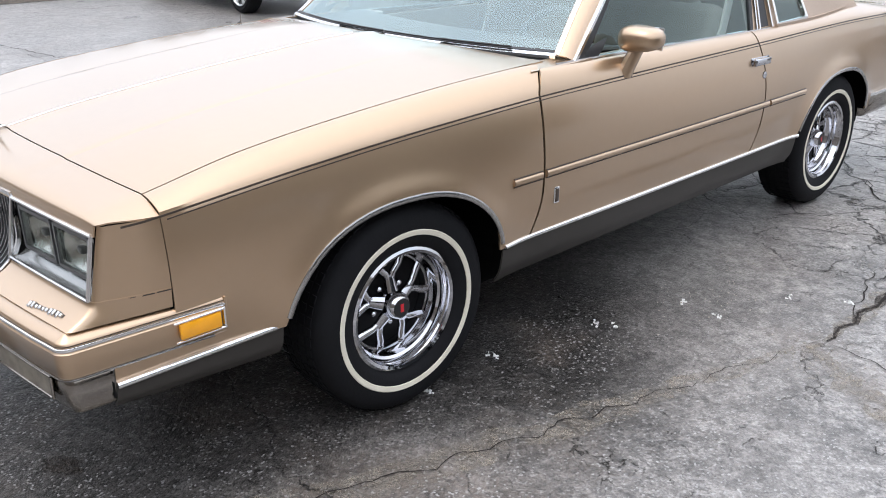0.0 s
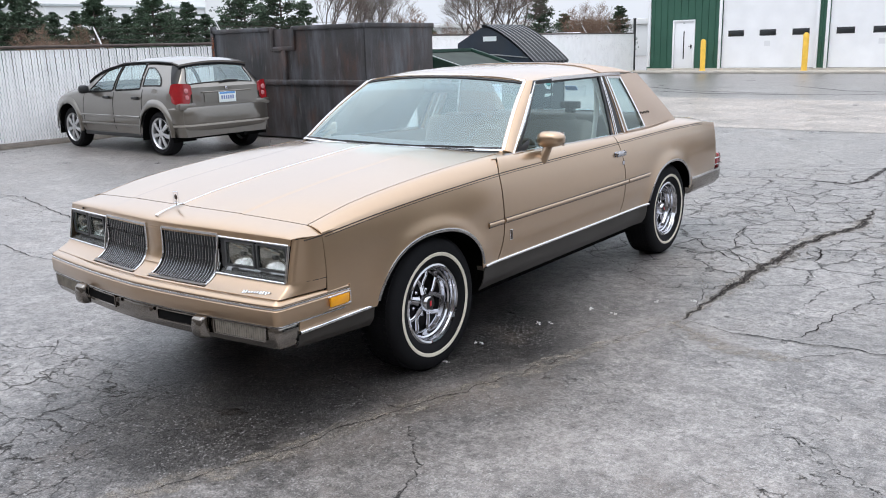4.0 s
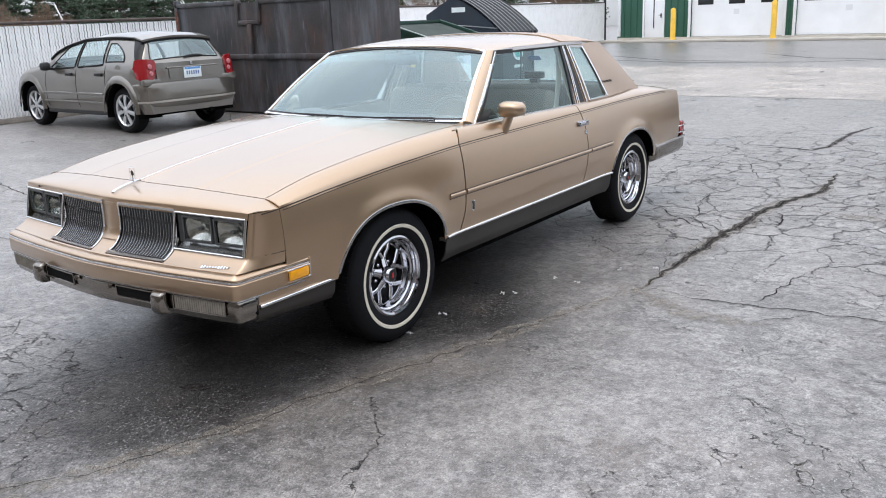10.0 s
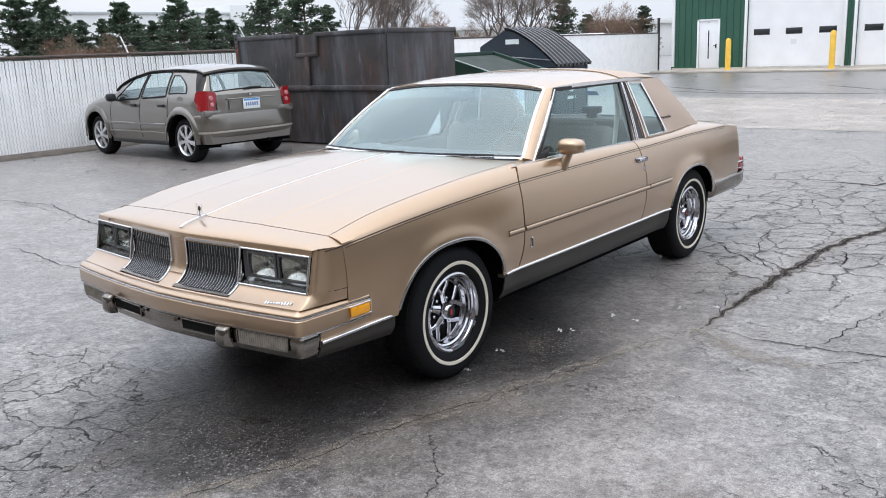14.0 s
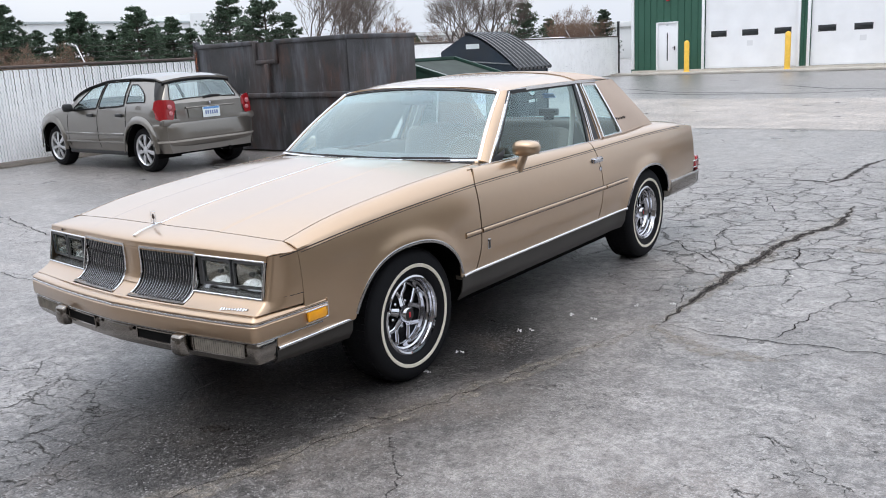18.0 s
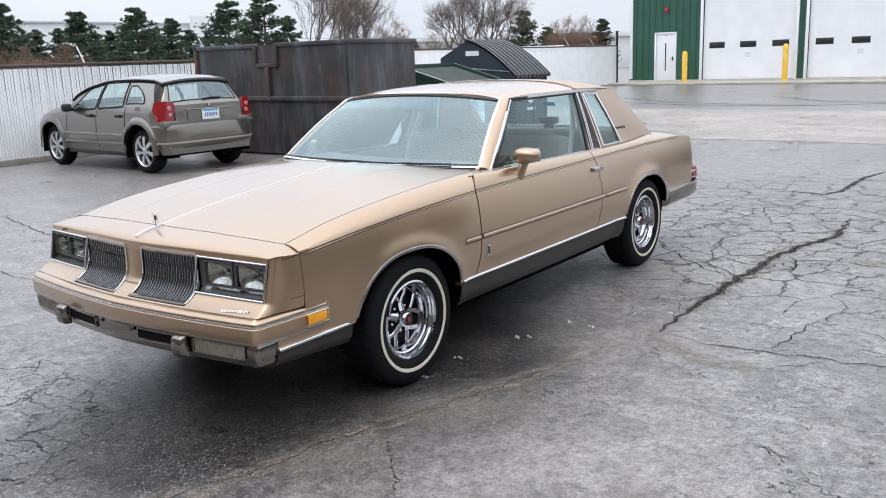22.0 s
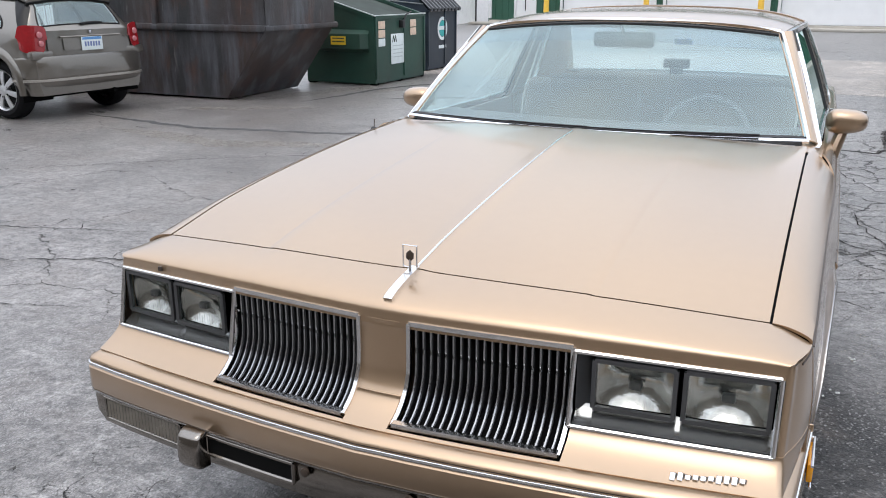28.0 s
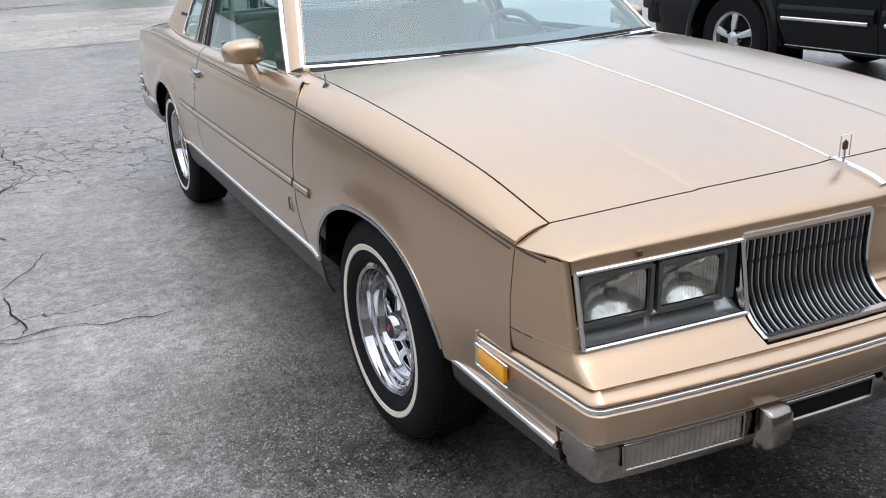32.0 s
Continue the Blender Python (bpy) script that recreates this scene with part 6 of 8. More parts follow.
def plate(corners, mat, parent, name, thick=0.02, label="", n=6):
    """A flat sheet of steel over four corners."""
    a, b, c, d = (Vector(p) for p in corners)
    return part(name, grid(lambda u, v: a.lerp(b, u).lerp(d.lerp(c, u), v), n, n), mat, parent, label, thick=thick)


skip = thing("roll_off_container", "large rusty dark steel roll-off container beside the fence", "skip", (0, 0, 0))
X0, X1, XB, Y0, Y1, ZM, ZT = -9.85, -6.12, -6.82, 7.15, 8.86, 0.97, 1.86
plate(((X0, Y0, 0.03), (XB, Y0, 0.03), (X1, Y0, ZM), (X0, Y0, ZM)), RUST, skip, "lower_side")
plate(((X0, Y1, 0.03), (XB, Y1, 0.03), (X1, Y1, ZM), (X0, Y1, ZM)), RUST, skip, "lower_side")
plate(((XB, Y0, 0.03), (XB, Y1, 0.03), (X1, Y1, ZM), (X1, Y0, ZM)), RUST, skip, "sloped_end")
plate(((X0, Y0, ZM), (X1, Y0, ZM), (X1, Y0, ZT), (X0, Y0, ZT)), RUST, skip, "upper_side", 0.03)
plate(((X0, Y1, ZM), (X1, Y1, ZM), (X1, Y1, ZT), (X0, Y1, ZT)), RUST, skip, "upper_side", 0.03)
plate(((X1, Y0, ZM), (X1, Y1, ZM), (X1, Y1, ZT), (X1, Y0, ZT)), RUST, skip, "end_wall", 0.03)
plate(((X0, Y0, 0.03), (X0, Y1, 0.03), (X0, Y1, ZT), (X0, Y0, ZT)), RUST, skip, "end_wall", 0.03)
plate(((X0, Y0, 0.12), (XB, Y0, 0.12), (XB, Y1, 0.12), (X0, Y1, 0.12)), RUST, skip, "floor_plate")
for y in (Y0, Y1):
    part("mid_rail", box(((X0 + X1) / 2, y, ZM), (X1 - X0 + 0.06, 0.12, 0.085), bevel=0.012), RUST, skip)
    part("top_rail", box(((-7.70 + X1) / 2, y, ZT), (X1 + 7.70 + 0.06, 0.09, 0.075), bevel=0.012), RUST, skip)
    part("top_rail", box(((X0 - 8.25) / 2, y, ZT), (-8.25 - X0 + 0.06, 0.09, 0.075), bevel=0.012), RUST, skip)
    part("notch_bar", box((-7.97, y, 1.53), (0.55, 0.10, 0.075), bevel=0.012), RUST, skip)
    for x in (-8.24, -7.71):
        part("notch_post", box((x, y, 1.70), (0.07, 0.10, 0.38), bevel=0.012), RUST, skip)
    part("side_post", box((-7.95, y, 1.25), (0.10, 0.12, 0.50), bevel=0.012), RUST, skip)
part("top_rail", box((X1, (Y0 + Y1) / 2, ZT), (0.08, Y1 - Y0, 0.075), bevel=0.012), RUST, skip)
part("end_rail", box((X1, (Y0 + Y1) / 2, ZM), (0.10, Y1 - Y0 + 0.1, 0.07), bevel=0.012), RUST, skip)
part("top_rail", box((X0, (Y0 + Y1) / 2, ZT), (0.08, Y1 - Y0, 0.075), bevel=0.012), RUST, skip)
part("corner_post", box((X0, Y0, 1.0), (0.09, 0.09, 1.9), bevel=0.012), RUST, skip)
part("rust_scar", box((X0 + 0.02, Y0 - 0.049, 1.60), (0.07, 0.006, 0.34), bevel=0.001), ragged(material("orange_rust", (0.22, 0.075, 0.035), 0.8, vary=0.4, scale=9), 14, 0.42, 0.6, 0.85), skip, "orange rust scar")
part("ground_skid", box(((X0 + XB) / 2, Y0 + 0.3, 0.06), (XB - X0, 0.12, 0.12), bevel=0.01), RUST, skip)


def dumpster(name, label, x0, x1, y0, y1, zf, zb, steel):
    """A front-load bin: low front towards +x, high back, a fork pocket on each side."""
    d = thing(name, label, "dumpster")
    for y in (y0, y1):
        plate(((x0, y, 0.025), (x1, y, 0.025), (x1, y, zf), (x0, y, zb)), steel, d, "side_wall", 0.02)
        s = -1 if y == y0 else 1
        bm = bmesh.new()
        prof = [(0.0, 0.52), (0.20, 0.58), (0.20, 0.80), (0.0, 0.86)]
        rows = []
        for x in (x0 + 0.28, x0 + 0.34, x1 - 0.16, x1 - 0.10):
            k = 1.0 if x0 + 0.3 < x < x1 - 0.12 else 0.15
            rows.append([bm.verts.new((x, y + s * o * k, z)) for o, z in prof])
        for a, b in zip(rows, rows[1:]):
            for i in range(3):
                bm.faces.new((a[i], b[i], b[i + 1], a[i + 1]))
        part("fork_pocket", bm, steel, d, thick=0.01)
    plate(((x1, y0, 0.025), (x1, y1, 0.025), (x1, y1, zf), (x1, y0, zf)), steel, d, "front_wall")
    plate(((x0, y0, 0.025), (x0, y1, 0.025), (x0, y1, zb), (x0, y0, zb)), steel, d, "back_wall")
    plate(((x0, y0, 0.10), (x1, y0, 0.10), (x1, y1, 0.10), (x0, y1, 0.10)), steel, d, "floor_plate")
    for a, b in (((x0, y0, zb), (x1, y0, zf)), ((x0, y1, zb), (x1, y1, zf)), ((x1, y0, zf), (x1, y1, zf)), ((x0, y0, zb), (x0, y1, zb))):
        part("rim_bar", strap([a, b], 0.06, 0.05), steel, d)
    for x in (x0 + 0.06, x1 - 0.05):
        for y in (y0 + 0.06, (y0 + y1) / 2, y1 - 0.06):
            part("foot", box((x, y, 0.0225), (0.12, 0.10, 0.045), bevel=0.008), UNDER, d)
    for y in (y0 + 0.02, (y0 + y1) / 2 + 0.1, y1 - 0.02):
        part("rib", box((x1 + 0.015, y, zf / 2 + 0.04), (0.03, 0.05, zf - 0.1), bevel=0.006), steel, d)
    return d


green_bin = dumpster("dumpster", "green steel dumpster with stickers and its lid folded back", -7.15, -5.88, 9.68, 11.45, 1.05, 1.42, GREEN_STEEL)
plate(((-7.1, 9.74, 1.36), (-5.95, 9.74, 1.02), (-5.95, 11.4, 1.02), (-7.1, 11.4, 1.36)), BROWN_INSIDE, green_bin, "load_cover", 0.03)
part("rim_trim", tube([(-7.12, 9.655, 1.44), (-5.86, 9.655, 1.075), (-5.85, 11.45, 1.08)], 0.012, 0.012, 6), material("worn_rim", (0.42, 0.46, 0.44), 0.5), green_bin)
part("sticker", box((-6.42, 9.465, 0.70), (0.27, 0.006, 0.13)), YELLOW_STICKER, green_bin, "yellow warning sticker")
for k in range(2):
    part("sticker_line", box((-6.42, 9.461, 0.735 - 0.05 * k), (0.22, 0.003, 0.018)), INK, green_bin)
sign = part("sign", box((-5.862, 10.42, 0.54), (0.008, 0.46, 0.48), bevel=0.002), PAPER, green_bin, "white sign with dark lettering")
for k in range(4):
    part("mark_stroke", box((-5.856, 10.25 + 0.036 * k, 0.70), (0.004, 0.020, 0.11), turn=Euler((radians(18 if k % 2 else -18), 0, 0)).to_matrix()), INK, sign)
for k in range(4):
    part("text_bar", box((-5.856, 10.42, 0.59 - 0.06 * k), (0.004, 0.36 - 0.04 * (k % 2), 0.014)), material("grey_print", (0.5, 0.55, 0.55), 0.6), sign)
for y, z0, n in ((9.88, 0.93, 3), (11.0, 0.93, 2)):
    for k in range(n):
        part("sticker", box((-5.862, y, z0 - 0.135 * k), (0.006, 0.22, 0.12), bevel=0.001), PEACH_STICKER if k < 2 else PAPER, green_bin, "faded sticker")
part("lid_lever", tube([(-5.83, 10.55, 0.93), (-5.80, 10.62, 1.08), (-5.85, 10.9, 1.12)], 0.012, 0.012, 6), BLACK, green_bin)
part("lever_box", box((-5.84, 10.55, 0.93), (0.08, 0.10, 0.12), bevel=0.01), BLACK, green_bin)
navy_bin = dumpster("dumpster", "dark blue dumpster with a ribbed black lid", -8.05, -6.24, 12.35, 13.65, 1.12, 1.50, NAVY_STEEL)


def lid_top(x):
    """The bin's upper edge: up from the back to a ridge, then bowed down to the front."""
    if x < -7.42:
        return 1.52 + 0.34 * (x + 8.10) / 0.68
    return 1.86 - 0.78 * ((x + 7.42) / 1.27) ** 1.5


def lid(u, v):
    x = -7.46 + 1.31 * v
    return (x, 12.26 + 1.46 * u, lid_top(max(-7.42, x)) + 0.01 + 0.045 * ((u * 9) % 1 < 0.35))


part("lid", grid(lid, 72, 12), LID, navy_bin, "ribbed black plastic lid", thick=0.02, sharp=20)
for y in (12.30, 13.68):
    part("lid_side", grid(lambda u, v: (-8.10 + 1.95 * u, y, 1.08 + (lid_top(-8.10 + 1.95 * u) - 1.08) * v), 16, 3), NAVY_STEEL, navy_bin, thick=0.02)
part("back_cover", grid(lambda u, v: (-8.10 + 0.68 * v, 12.30 + 1.38 * u, 1.53 + 0.34 * v), 4, 4), NAVY_STEEL, navy_bin, thick=0.02)
part("sticker", box((-7.25, 12.285, 1.62), (0.34, 0.006, 0.10)), PAPER, navy_bin)


def disc_mark(name, radius, inner, x, y, z, mat, label=""):
    bm = lathe([(radius, 0.0), (radius, 0.004), (inner, 0.004), (inner, 0.0)], 32)
    bmesh.ops.translate(bm, verts=bm.verts, vec=(x, y, z))
    part(name, bm, mat, navy_bin, label)


disc_mark("round_mark", 0.22, 0.16, -6.228, 13.0, 0.76, PAPER, "round white and teal mark")
disc_mark("round_mark", 0.15, 0.001, -6.228, 13.0, 0.76, TEAL_STICKER)
part("text_bar", box((-6.222, 13.0, 0.77), (0.004, 0.36, 0.07)), PAPER, navy_bin)
part("text_bar", box((-6.225, 13.0, 0.42), (0.004, 0.34, 0.06)), PAPER, navy_bin)
for k in range(2):
    part("lid_bar", tube([(-6.3, 12.3 + 0.2 * k, 1.22), (-7.2, 12.2, 1.30)], 0.012, 0.012, 6), material("galvanised_bar", (0.5, 0.52, 0.53), 0.35, 0.8), navy_bin)

# unseen plain walls added behind the camera to block low skylight
SKY_BLOCK = material("plain_grey_brown_wall", (0.20, 0.175, 0.15), 0.8, vary=0.15, scale=0.5, fine=0.08, bump=0.2, bump_scale=20)
for name, center, size in (("wall_south", (0, -12.0, 4.0), (60.0, 0.4, 8.0)), ("wall_east", (24.0, -5.0, 3.0), (0.4, 25.6, 6.0))):
    wall = new(name, finish(box(center, size, bevel=0.02), name, SKY_BLOCK))
    tagged(wall, "unseen plain grey-brown wall added to block low skylight", "wall", kind="structure")

# chain-link fence with white slats
SLAT = material("white_fence_slat", (0.94, 0.94, 0.93), 0.55, vary=0.06, scale=3, random_value=0.05)
WIRE = material("dull_fence_wire", (0.34, 0.34, 0.34), 0.6, vary=0.2, scale=6)
GALV = material("galvanised_steel", (0.55, 0.55, 0.55), 0.45, 0.7, vary=0.15, scale=6)
RUSTY_PIPE = material("rusted_rail", (0.09, 0.07, 0.06), 0.7, 0.3, vary=0.3, scale=6)


def fence_run(name, a, b, height, label, singles):
    f = thing(name, label, "fence")
    a, b = Vector((*a, 0)), Vector((*b, 0))
    length = (b - a).length
    d = (b - a) / length
    side = Vector((d.y, -d.x, 0))
    pitch = 0.056
    step, sway = 0.056, 0.009
    me = None
    rest = bmesh.new()
    turn = math.atan2(d.y, d.x)
    count = int(length / pitch)
    for i in range(count):
        p = a + d * (i + 0.5) * pitch
        near = singles[0] <= i * pitch < singles[1]
        if near:
            if me is None:
                bm = bmesh.new()
                rows = []
                for j in range(int((height - 0.09) / step) + 1):
                    z, off = 0.06 + step * j, sway * (1 if j % 2 else -1)
                    rows.append([bm.verts.new((off - 0.0250, 0.0, z)), bm.verts.new((off, 0.008, z)), bm.verts.new((off + 0.0250, 0.0, z))])
                for q, r in zip(rows, rows[1:]):
                    for k in range(2):
                        bm.faces.new((q[k], q[k + 1], r[k + 1], r[k]))
                me = finish(bm, "slat", SLAT, 60)
            ob = part("slat", me, SLAT, f)
            ob.matrix_world = Matrix.Translation(p) @ pose(0, 0, 0, 0.4 * math.sin(i * 2.3), 0, math.degrees(turn))
        else:
            q = [p - d * 0.0275, p + d * 0.0275]
            v = [rest.verts.new((*q[0].xy, 0.06)), rest.verts.new((*q[1].xy, 0.06)), rest.verts.new((*q[1].xy, height - 0.03)), rest.verts.new((*q[0].xy, height - 0.03))]
            rest.faces.new(v)
    if rest.verts:
        far = part("slat_run", rest, SLAT, f, weld=False)
        tagged(far, kind="stuff")
    # wire mesh: zigzag strands along the slat gaps, standing in for dark gaps
    wire = bmesh.new()
    for i in range(0, count):
        if not singles[0] <= i * pitch < singles[1]:
            continue
        prev = None
        for j in range(int((height - 0.05) / step) + 1):
            p = a + d * (i * pitch + sway * (1 if j % 2 else -1)) + side * 0.012 + Vector((0, 0, 0.06 + step * j))
            cur = [wire.verts.new(p - d * 0.0024), wire.verts.new(p + d * 0.0024)]
            if prev:
                wire.faces.new((prev[0], prev[1], cur[1], cur[0]))
            prev = cur
    if wire.verts:
        tagged(part("wire_mesh", wire, WIRE, f, weld=False), kind="stuff")
    part("top_rail", tube([a + Vector((0, 0, height)), b + Vector((0, 0, height))], 0.03, 0.03, 8), RUSTY_PIPE, f, "rusted top rail")
    posts = max(2, round(length / 3.0))
    for i in range(posts + 1):
        p = a + d * length * i / posts - side * 0.04
        part("post", tube([p, p + Vector((0, 0, height + 0.02))], 0.035, 0.035, 8, up=(0, 1, 0)), GALV, f)
        part("barb_arm", tube([p + Vector((0, 0, height)), p - side * 0.22 + Vector((0, 0, height + 0.34))], 0.014, 0.014, 6), GALV, f)
    for k in (1, 2, 3):
        off = -side * (0.07 * k + 0.03) + Vector((0, 0, height + 0.11 * k))
        part("barbed_wire", tube([a + off, b + off], 0.004, 0.004, 4), RUSTY_PIPE, f)
    return f


fence_run("slat_fence", (-11.7, -14.0), (-11.85, 9.0), 1.68, "white slatted chain-link fence with a rusted top rail", (9.0, 23.0))
fence_run("slat_fence", (-11.85, 9.0), (-14.75, 35.3), 1.82, "white slatted fence running to the green workshop", (0, 0))
gate = thing("gate_post", "dark tall gate post at the fence's end", "post", (-14.75, 35.3, 0))
part("post", tube([(0, 0, 0), (0, 0, 2.45)], 0.06, 0.06, 10, up=(0, 1, 0)), BLACK, gate)
part("cap", tube([(0, 0, 2.45), (0, 0, 2.5)], 0.075, 0.05, 10, up=(0, 1, 0)), BLACK, gate)
verge = new("verge", finish(grid(lambda u, v: (-12.1 + 0.75 * v + 0.12 * noise.noise((u * 40, v, 1)) * v, -14 + 23 * u, 0.006 + 0.03 * (1 - v)), 80, 3), "verge", material("dirt_verge", (0.09, 0.075, 0.06), 0.95, vary=0.4, scale=6, fine=0.4, bump=0.8, bump_scale=50)))
tagged(verge, "narrow strip of dark dirt along the fence", "verge", kind="structure")

# workshop
GREEN_CLAD = material("green_metal_cladding", (0.030, 0.100, 0.066), 0.45, 0.2, vary=0.06, scale=1.2)
WHITE_DOOR = material("white_door_paint", (0.80, 0.81, 0.82), 0.45, vary=0.04, scale=1.5)
BOLLARD = material("yellow_bollard_paint", (0.82, 0.50, 0.06), 0.45, vary=0.1, scale=6)
DARK_PANE = material("dark_door_pane", (0.015, 0.017, 0.018), 0.12)
KERB = material("kerb_concrete", (0.45, 0.42, 0.37), 0.85, vary=0.15, scale=2, fine=0.1)
shop = thing("workshop", "green metal-clad workshop with white roller doors", "building", (-12.821, 35.316, 0.0), -2.78)
HEIGHT = 6.5
OPEN = [(0.0, 1.02, 2.16), (2.28, 6.28, 4.3), (6.80, 10.80, 4.3), (11.32, 15.32, 4.3)]
ZB = 0.166
S0, S1 = -1.25, 18.0


def wall_piece(a, b, z0, z1):
    """Ribbed cladding over a stretch of the front."""
    n = max(1, round((b - a) / 0.30))
    bm = bmesh.new()
    rows = []
    for i in range(n):
        x = a + (b - a) * i / n
        w = (b - a) / n
        for dx, dy in ((0, 0), (w * 0.84, 0), (w * 0.89, -0.035), (w * 0.95, -0.035)):
            rows.append([bm.verts.new((x + dx, dy, z0)), bm.verts.new((x + dx, dy, z1))])
    rows.append([bm.verts.new((b, 0, z0)), bm.verts.new((b, 0, z1))])
    for p, q in zip(rows, rows[1:]):
        bm.faces.new((p[0], q[0], q[1], p[1]))
    ob = part("cladding", bm, GREEN_CLAD, shop, thick=0.03, sharp=20)


edges = [S0] + [v for o in OPEN for v in o[:2]] + [S1]
for i in range(0, len(edges), 2):
    wall_piece(edges[i], edges[i + 1], ZB, HEIGHT)
for a, b, h in OPEN:
    wall_piece(a, b, ZB + h, HEIGHT)
part("side_wall", box((S0 - 0.0, 8.0, HEIGHT / 2), (0.12, 16.0, HEIGHT)), GREEN_CLAD, shop)
part("back_wall", box(((S0 + S1) / 2, 16.0, HEIGHT / 2), (S1 - S0, 0.12, HEIGHT)), GREEN_CLAD, shop)
part("side_wall", box((S1, 8.0, HEIGHT / 2), (0.12, 16.0, HEIGHT)), GREEN_CLAD, shop)
part("roof", box(((S0 + S1) / 2, 8.0, HEIGHT + 0.08), (S1 - S0 + 0.4, 16.4, 0.16), bevel=0.02), BRIGHT, shop)
part("corner_trim", box((S0 + 0.05, -0.05, HEIGHT / 2 + 0.1), (0.14, 0.08, HEIGHT - 0.3), bevel=0.01), WHITE_DOOR, shop)
part("plinth", box(((S0 + S1) / 2, -0.02, ZB / 2 + 0.02), (S1 - S0, 0.10, ZB), bevel=0.01), KERB, shop)
walk_door = part("walk_door", box((0.51, 0.02, ZB + 1.06), (0.90, 0.05, 2.08), bevel=0.004), WHITE_DOOR, shop, "white steel door with a narrow pane")
part("pane", box((0.51, -0.008, ZB + 1.05), (0.05, 0.01, 1.25)), DARK_PANE, walk_door)
part("handle", box((0.87, -0.03, ZB + 0.98), (0.05, 0.06, 0.18), bevel=0.01), BLACK, walk_door)
part("handle", tube([(0.87, -0.06, ZB + 1.0), (0.76, -0.06, ZB + 1.0)], 0.012, 0.012, 6), BLACK, walk_door)
for a, b, z0, z1 in ((-0.02, 0.05, 0, 2.16), (0.97, 1.04, 0, 2.16), (-0.02, 1.04, 2.10, 2.16)):
    part("door_frame", box(((a + b) / 2, -0.02, ZB + (z0 + z1) / 2), (b - a, 0.10, z1 - z0), bevel=0.004), WHITE_DOOR, walk_door)
part("alarm_lamp", box((0.55, -0.08, ZB + 3.15), (0.14, 0.10, 0.16), bevel=0.02), RED_MARK, shop, "red alarm lamp")
part("door_number", box((0.51, -0.012, ZB + 2.02), (0.10, 0.004, 0.05)), material("grey_mark", (0.5, 0.52, 0.52), 0.5), walk_door)
for a, b, h in OPEN[1:]:
    gd = part("roller_door", box(((a + b) / 2, 0.10, ZB + h / 2 - 0.05), (b - a, 0.04, h + 0.1)), WHITE_DOOR, shop, "white sectional door with three small panes")
    for k in range(8):
        z0 = ZB + 0.53 * k
        part("section", box(((a + b) / 2, 0.072, z0 + 0.262 - 0.10), (b - a - 0.02, 0.02, 0.5292)), WHITE_DOOR, gd)
    for x in (a + 0.62, (a + b) / 2, b - 0.62):
        pn = part("pane", box((x, 0.058, ZB + 1.50), (0.64, 0.012, 0.20), bevel=0.004), DARK_PANE, gd)
        part("pane_frame", box((x, 0.061, ZB + 1.50), (0.70, 0.008, 0.26), bevel=0.002), BLACK, pn)
    part("vent_mark", box((a + 2.0, 0.060, ZB + 1.05), (0.25, 0.004, 0.22)), material("grey_label", (0.68, 0.69, 0.70), 0.5), gd)
    for x in (a - 0.06, b + 0.06):
        part("door_jamb", box((x, -0.03, ZB + h / 2), (0.12, 0.10, h), bevel=0.006), WHITE_DOOR, gd)
    part("sill_gap", box(((a + b) / 2, 0.05, ZB + 0.012), (b - a, 0.06, 0.03)), SEAM, gd)
apron = new("kerb", finish(box((0, 0, 0), ((S1 - S0) + 2.0, 1.3, 0.10), bevel=0.02), "kerb", KERB))
apron.matrix_world = pose(-12.821, 35.316, 0, 0, 0, -2.78) @ Matrix.Translation(((S0 + S1) / 2, -0.58, 0.052))
tagged(apron, "low pale concrete apron before the workshop", "kerb", kind="structure")
first = None
for x, h in ((1.82, 1.32), (6.18, 1.48), (6.92 + 3.75, 1.48)):
    m = pose(-12.821, 35.316, 0, 0, 0, -2.78) @ Matrix.Translation((x, -0.85, 0.10))
    b = thing("bollard", "yellow painted steel bollard before the workshop", "bollard", group="workshop bollards")
    b.matrix_world = m
    part("post", lathe([(0.115, 0.0), (0.115, h - 0.05), (0.10, h - 0.01), (0.06, h + 0.03), (0.001, h + 0.045)], 20, axis="z"), BOLLARD, b)
    part("base_collar", lathe([(0.14, 0.0), (0.14, 0.02), (0.116, 0.03)], 20, axis="z"), BOLLARD, b)


# ---- other vehicles, each with its nose to -y and its front axle at y = 0 before it is turned ----
def shell_maker(width, top_half, belt, roof, sill, arches):
    """Half sections of a car body: rows 0 to 10 side, to 18 windows, to 24 roof."""
    def low(y):
        for yc, a, h in arches:
            if abs(y - yc) < a:
                return max(sill, 0.30 + h * (1 - abs((y - yc) / a) ** 2.2) ** (1 / 2.2))
        return sill

    def f(y, r):
        zb, zr, w = belt(y), roof(y), width(y)
        zb = min(zb, zr - 0.02)
        zl = min(low(y), zb - 0.01)
        xt = min(top_half(y), w - 0.06)
        ze = zr - 0.16 * (zr - zb) - 0.01
        if r <= 10:
            k = r / 10
            z = zl + (zb - zl) * k
            h = (z - sill) / (zb - sill)
            return (w - 0.05 * max(0, 0.25 - h) / 0.25 - 0.05 * max(0, h - 0.6) ** 2 / 0.16, y, z)
        if r <= 18:
            k = (r - 10) / 8
            x0 = w - 0.052
            return (x0 + (xt - x0) * k + 0.02 * math.sin(math.pi * k), y, zb + (ze - zb) * k)
        k = (r - 18) / 6
        return (xt * (1 - k) ** 0.8, y, ze + (zr - ze) * math.sin(k * math.pi / 2))
    return f


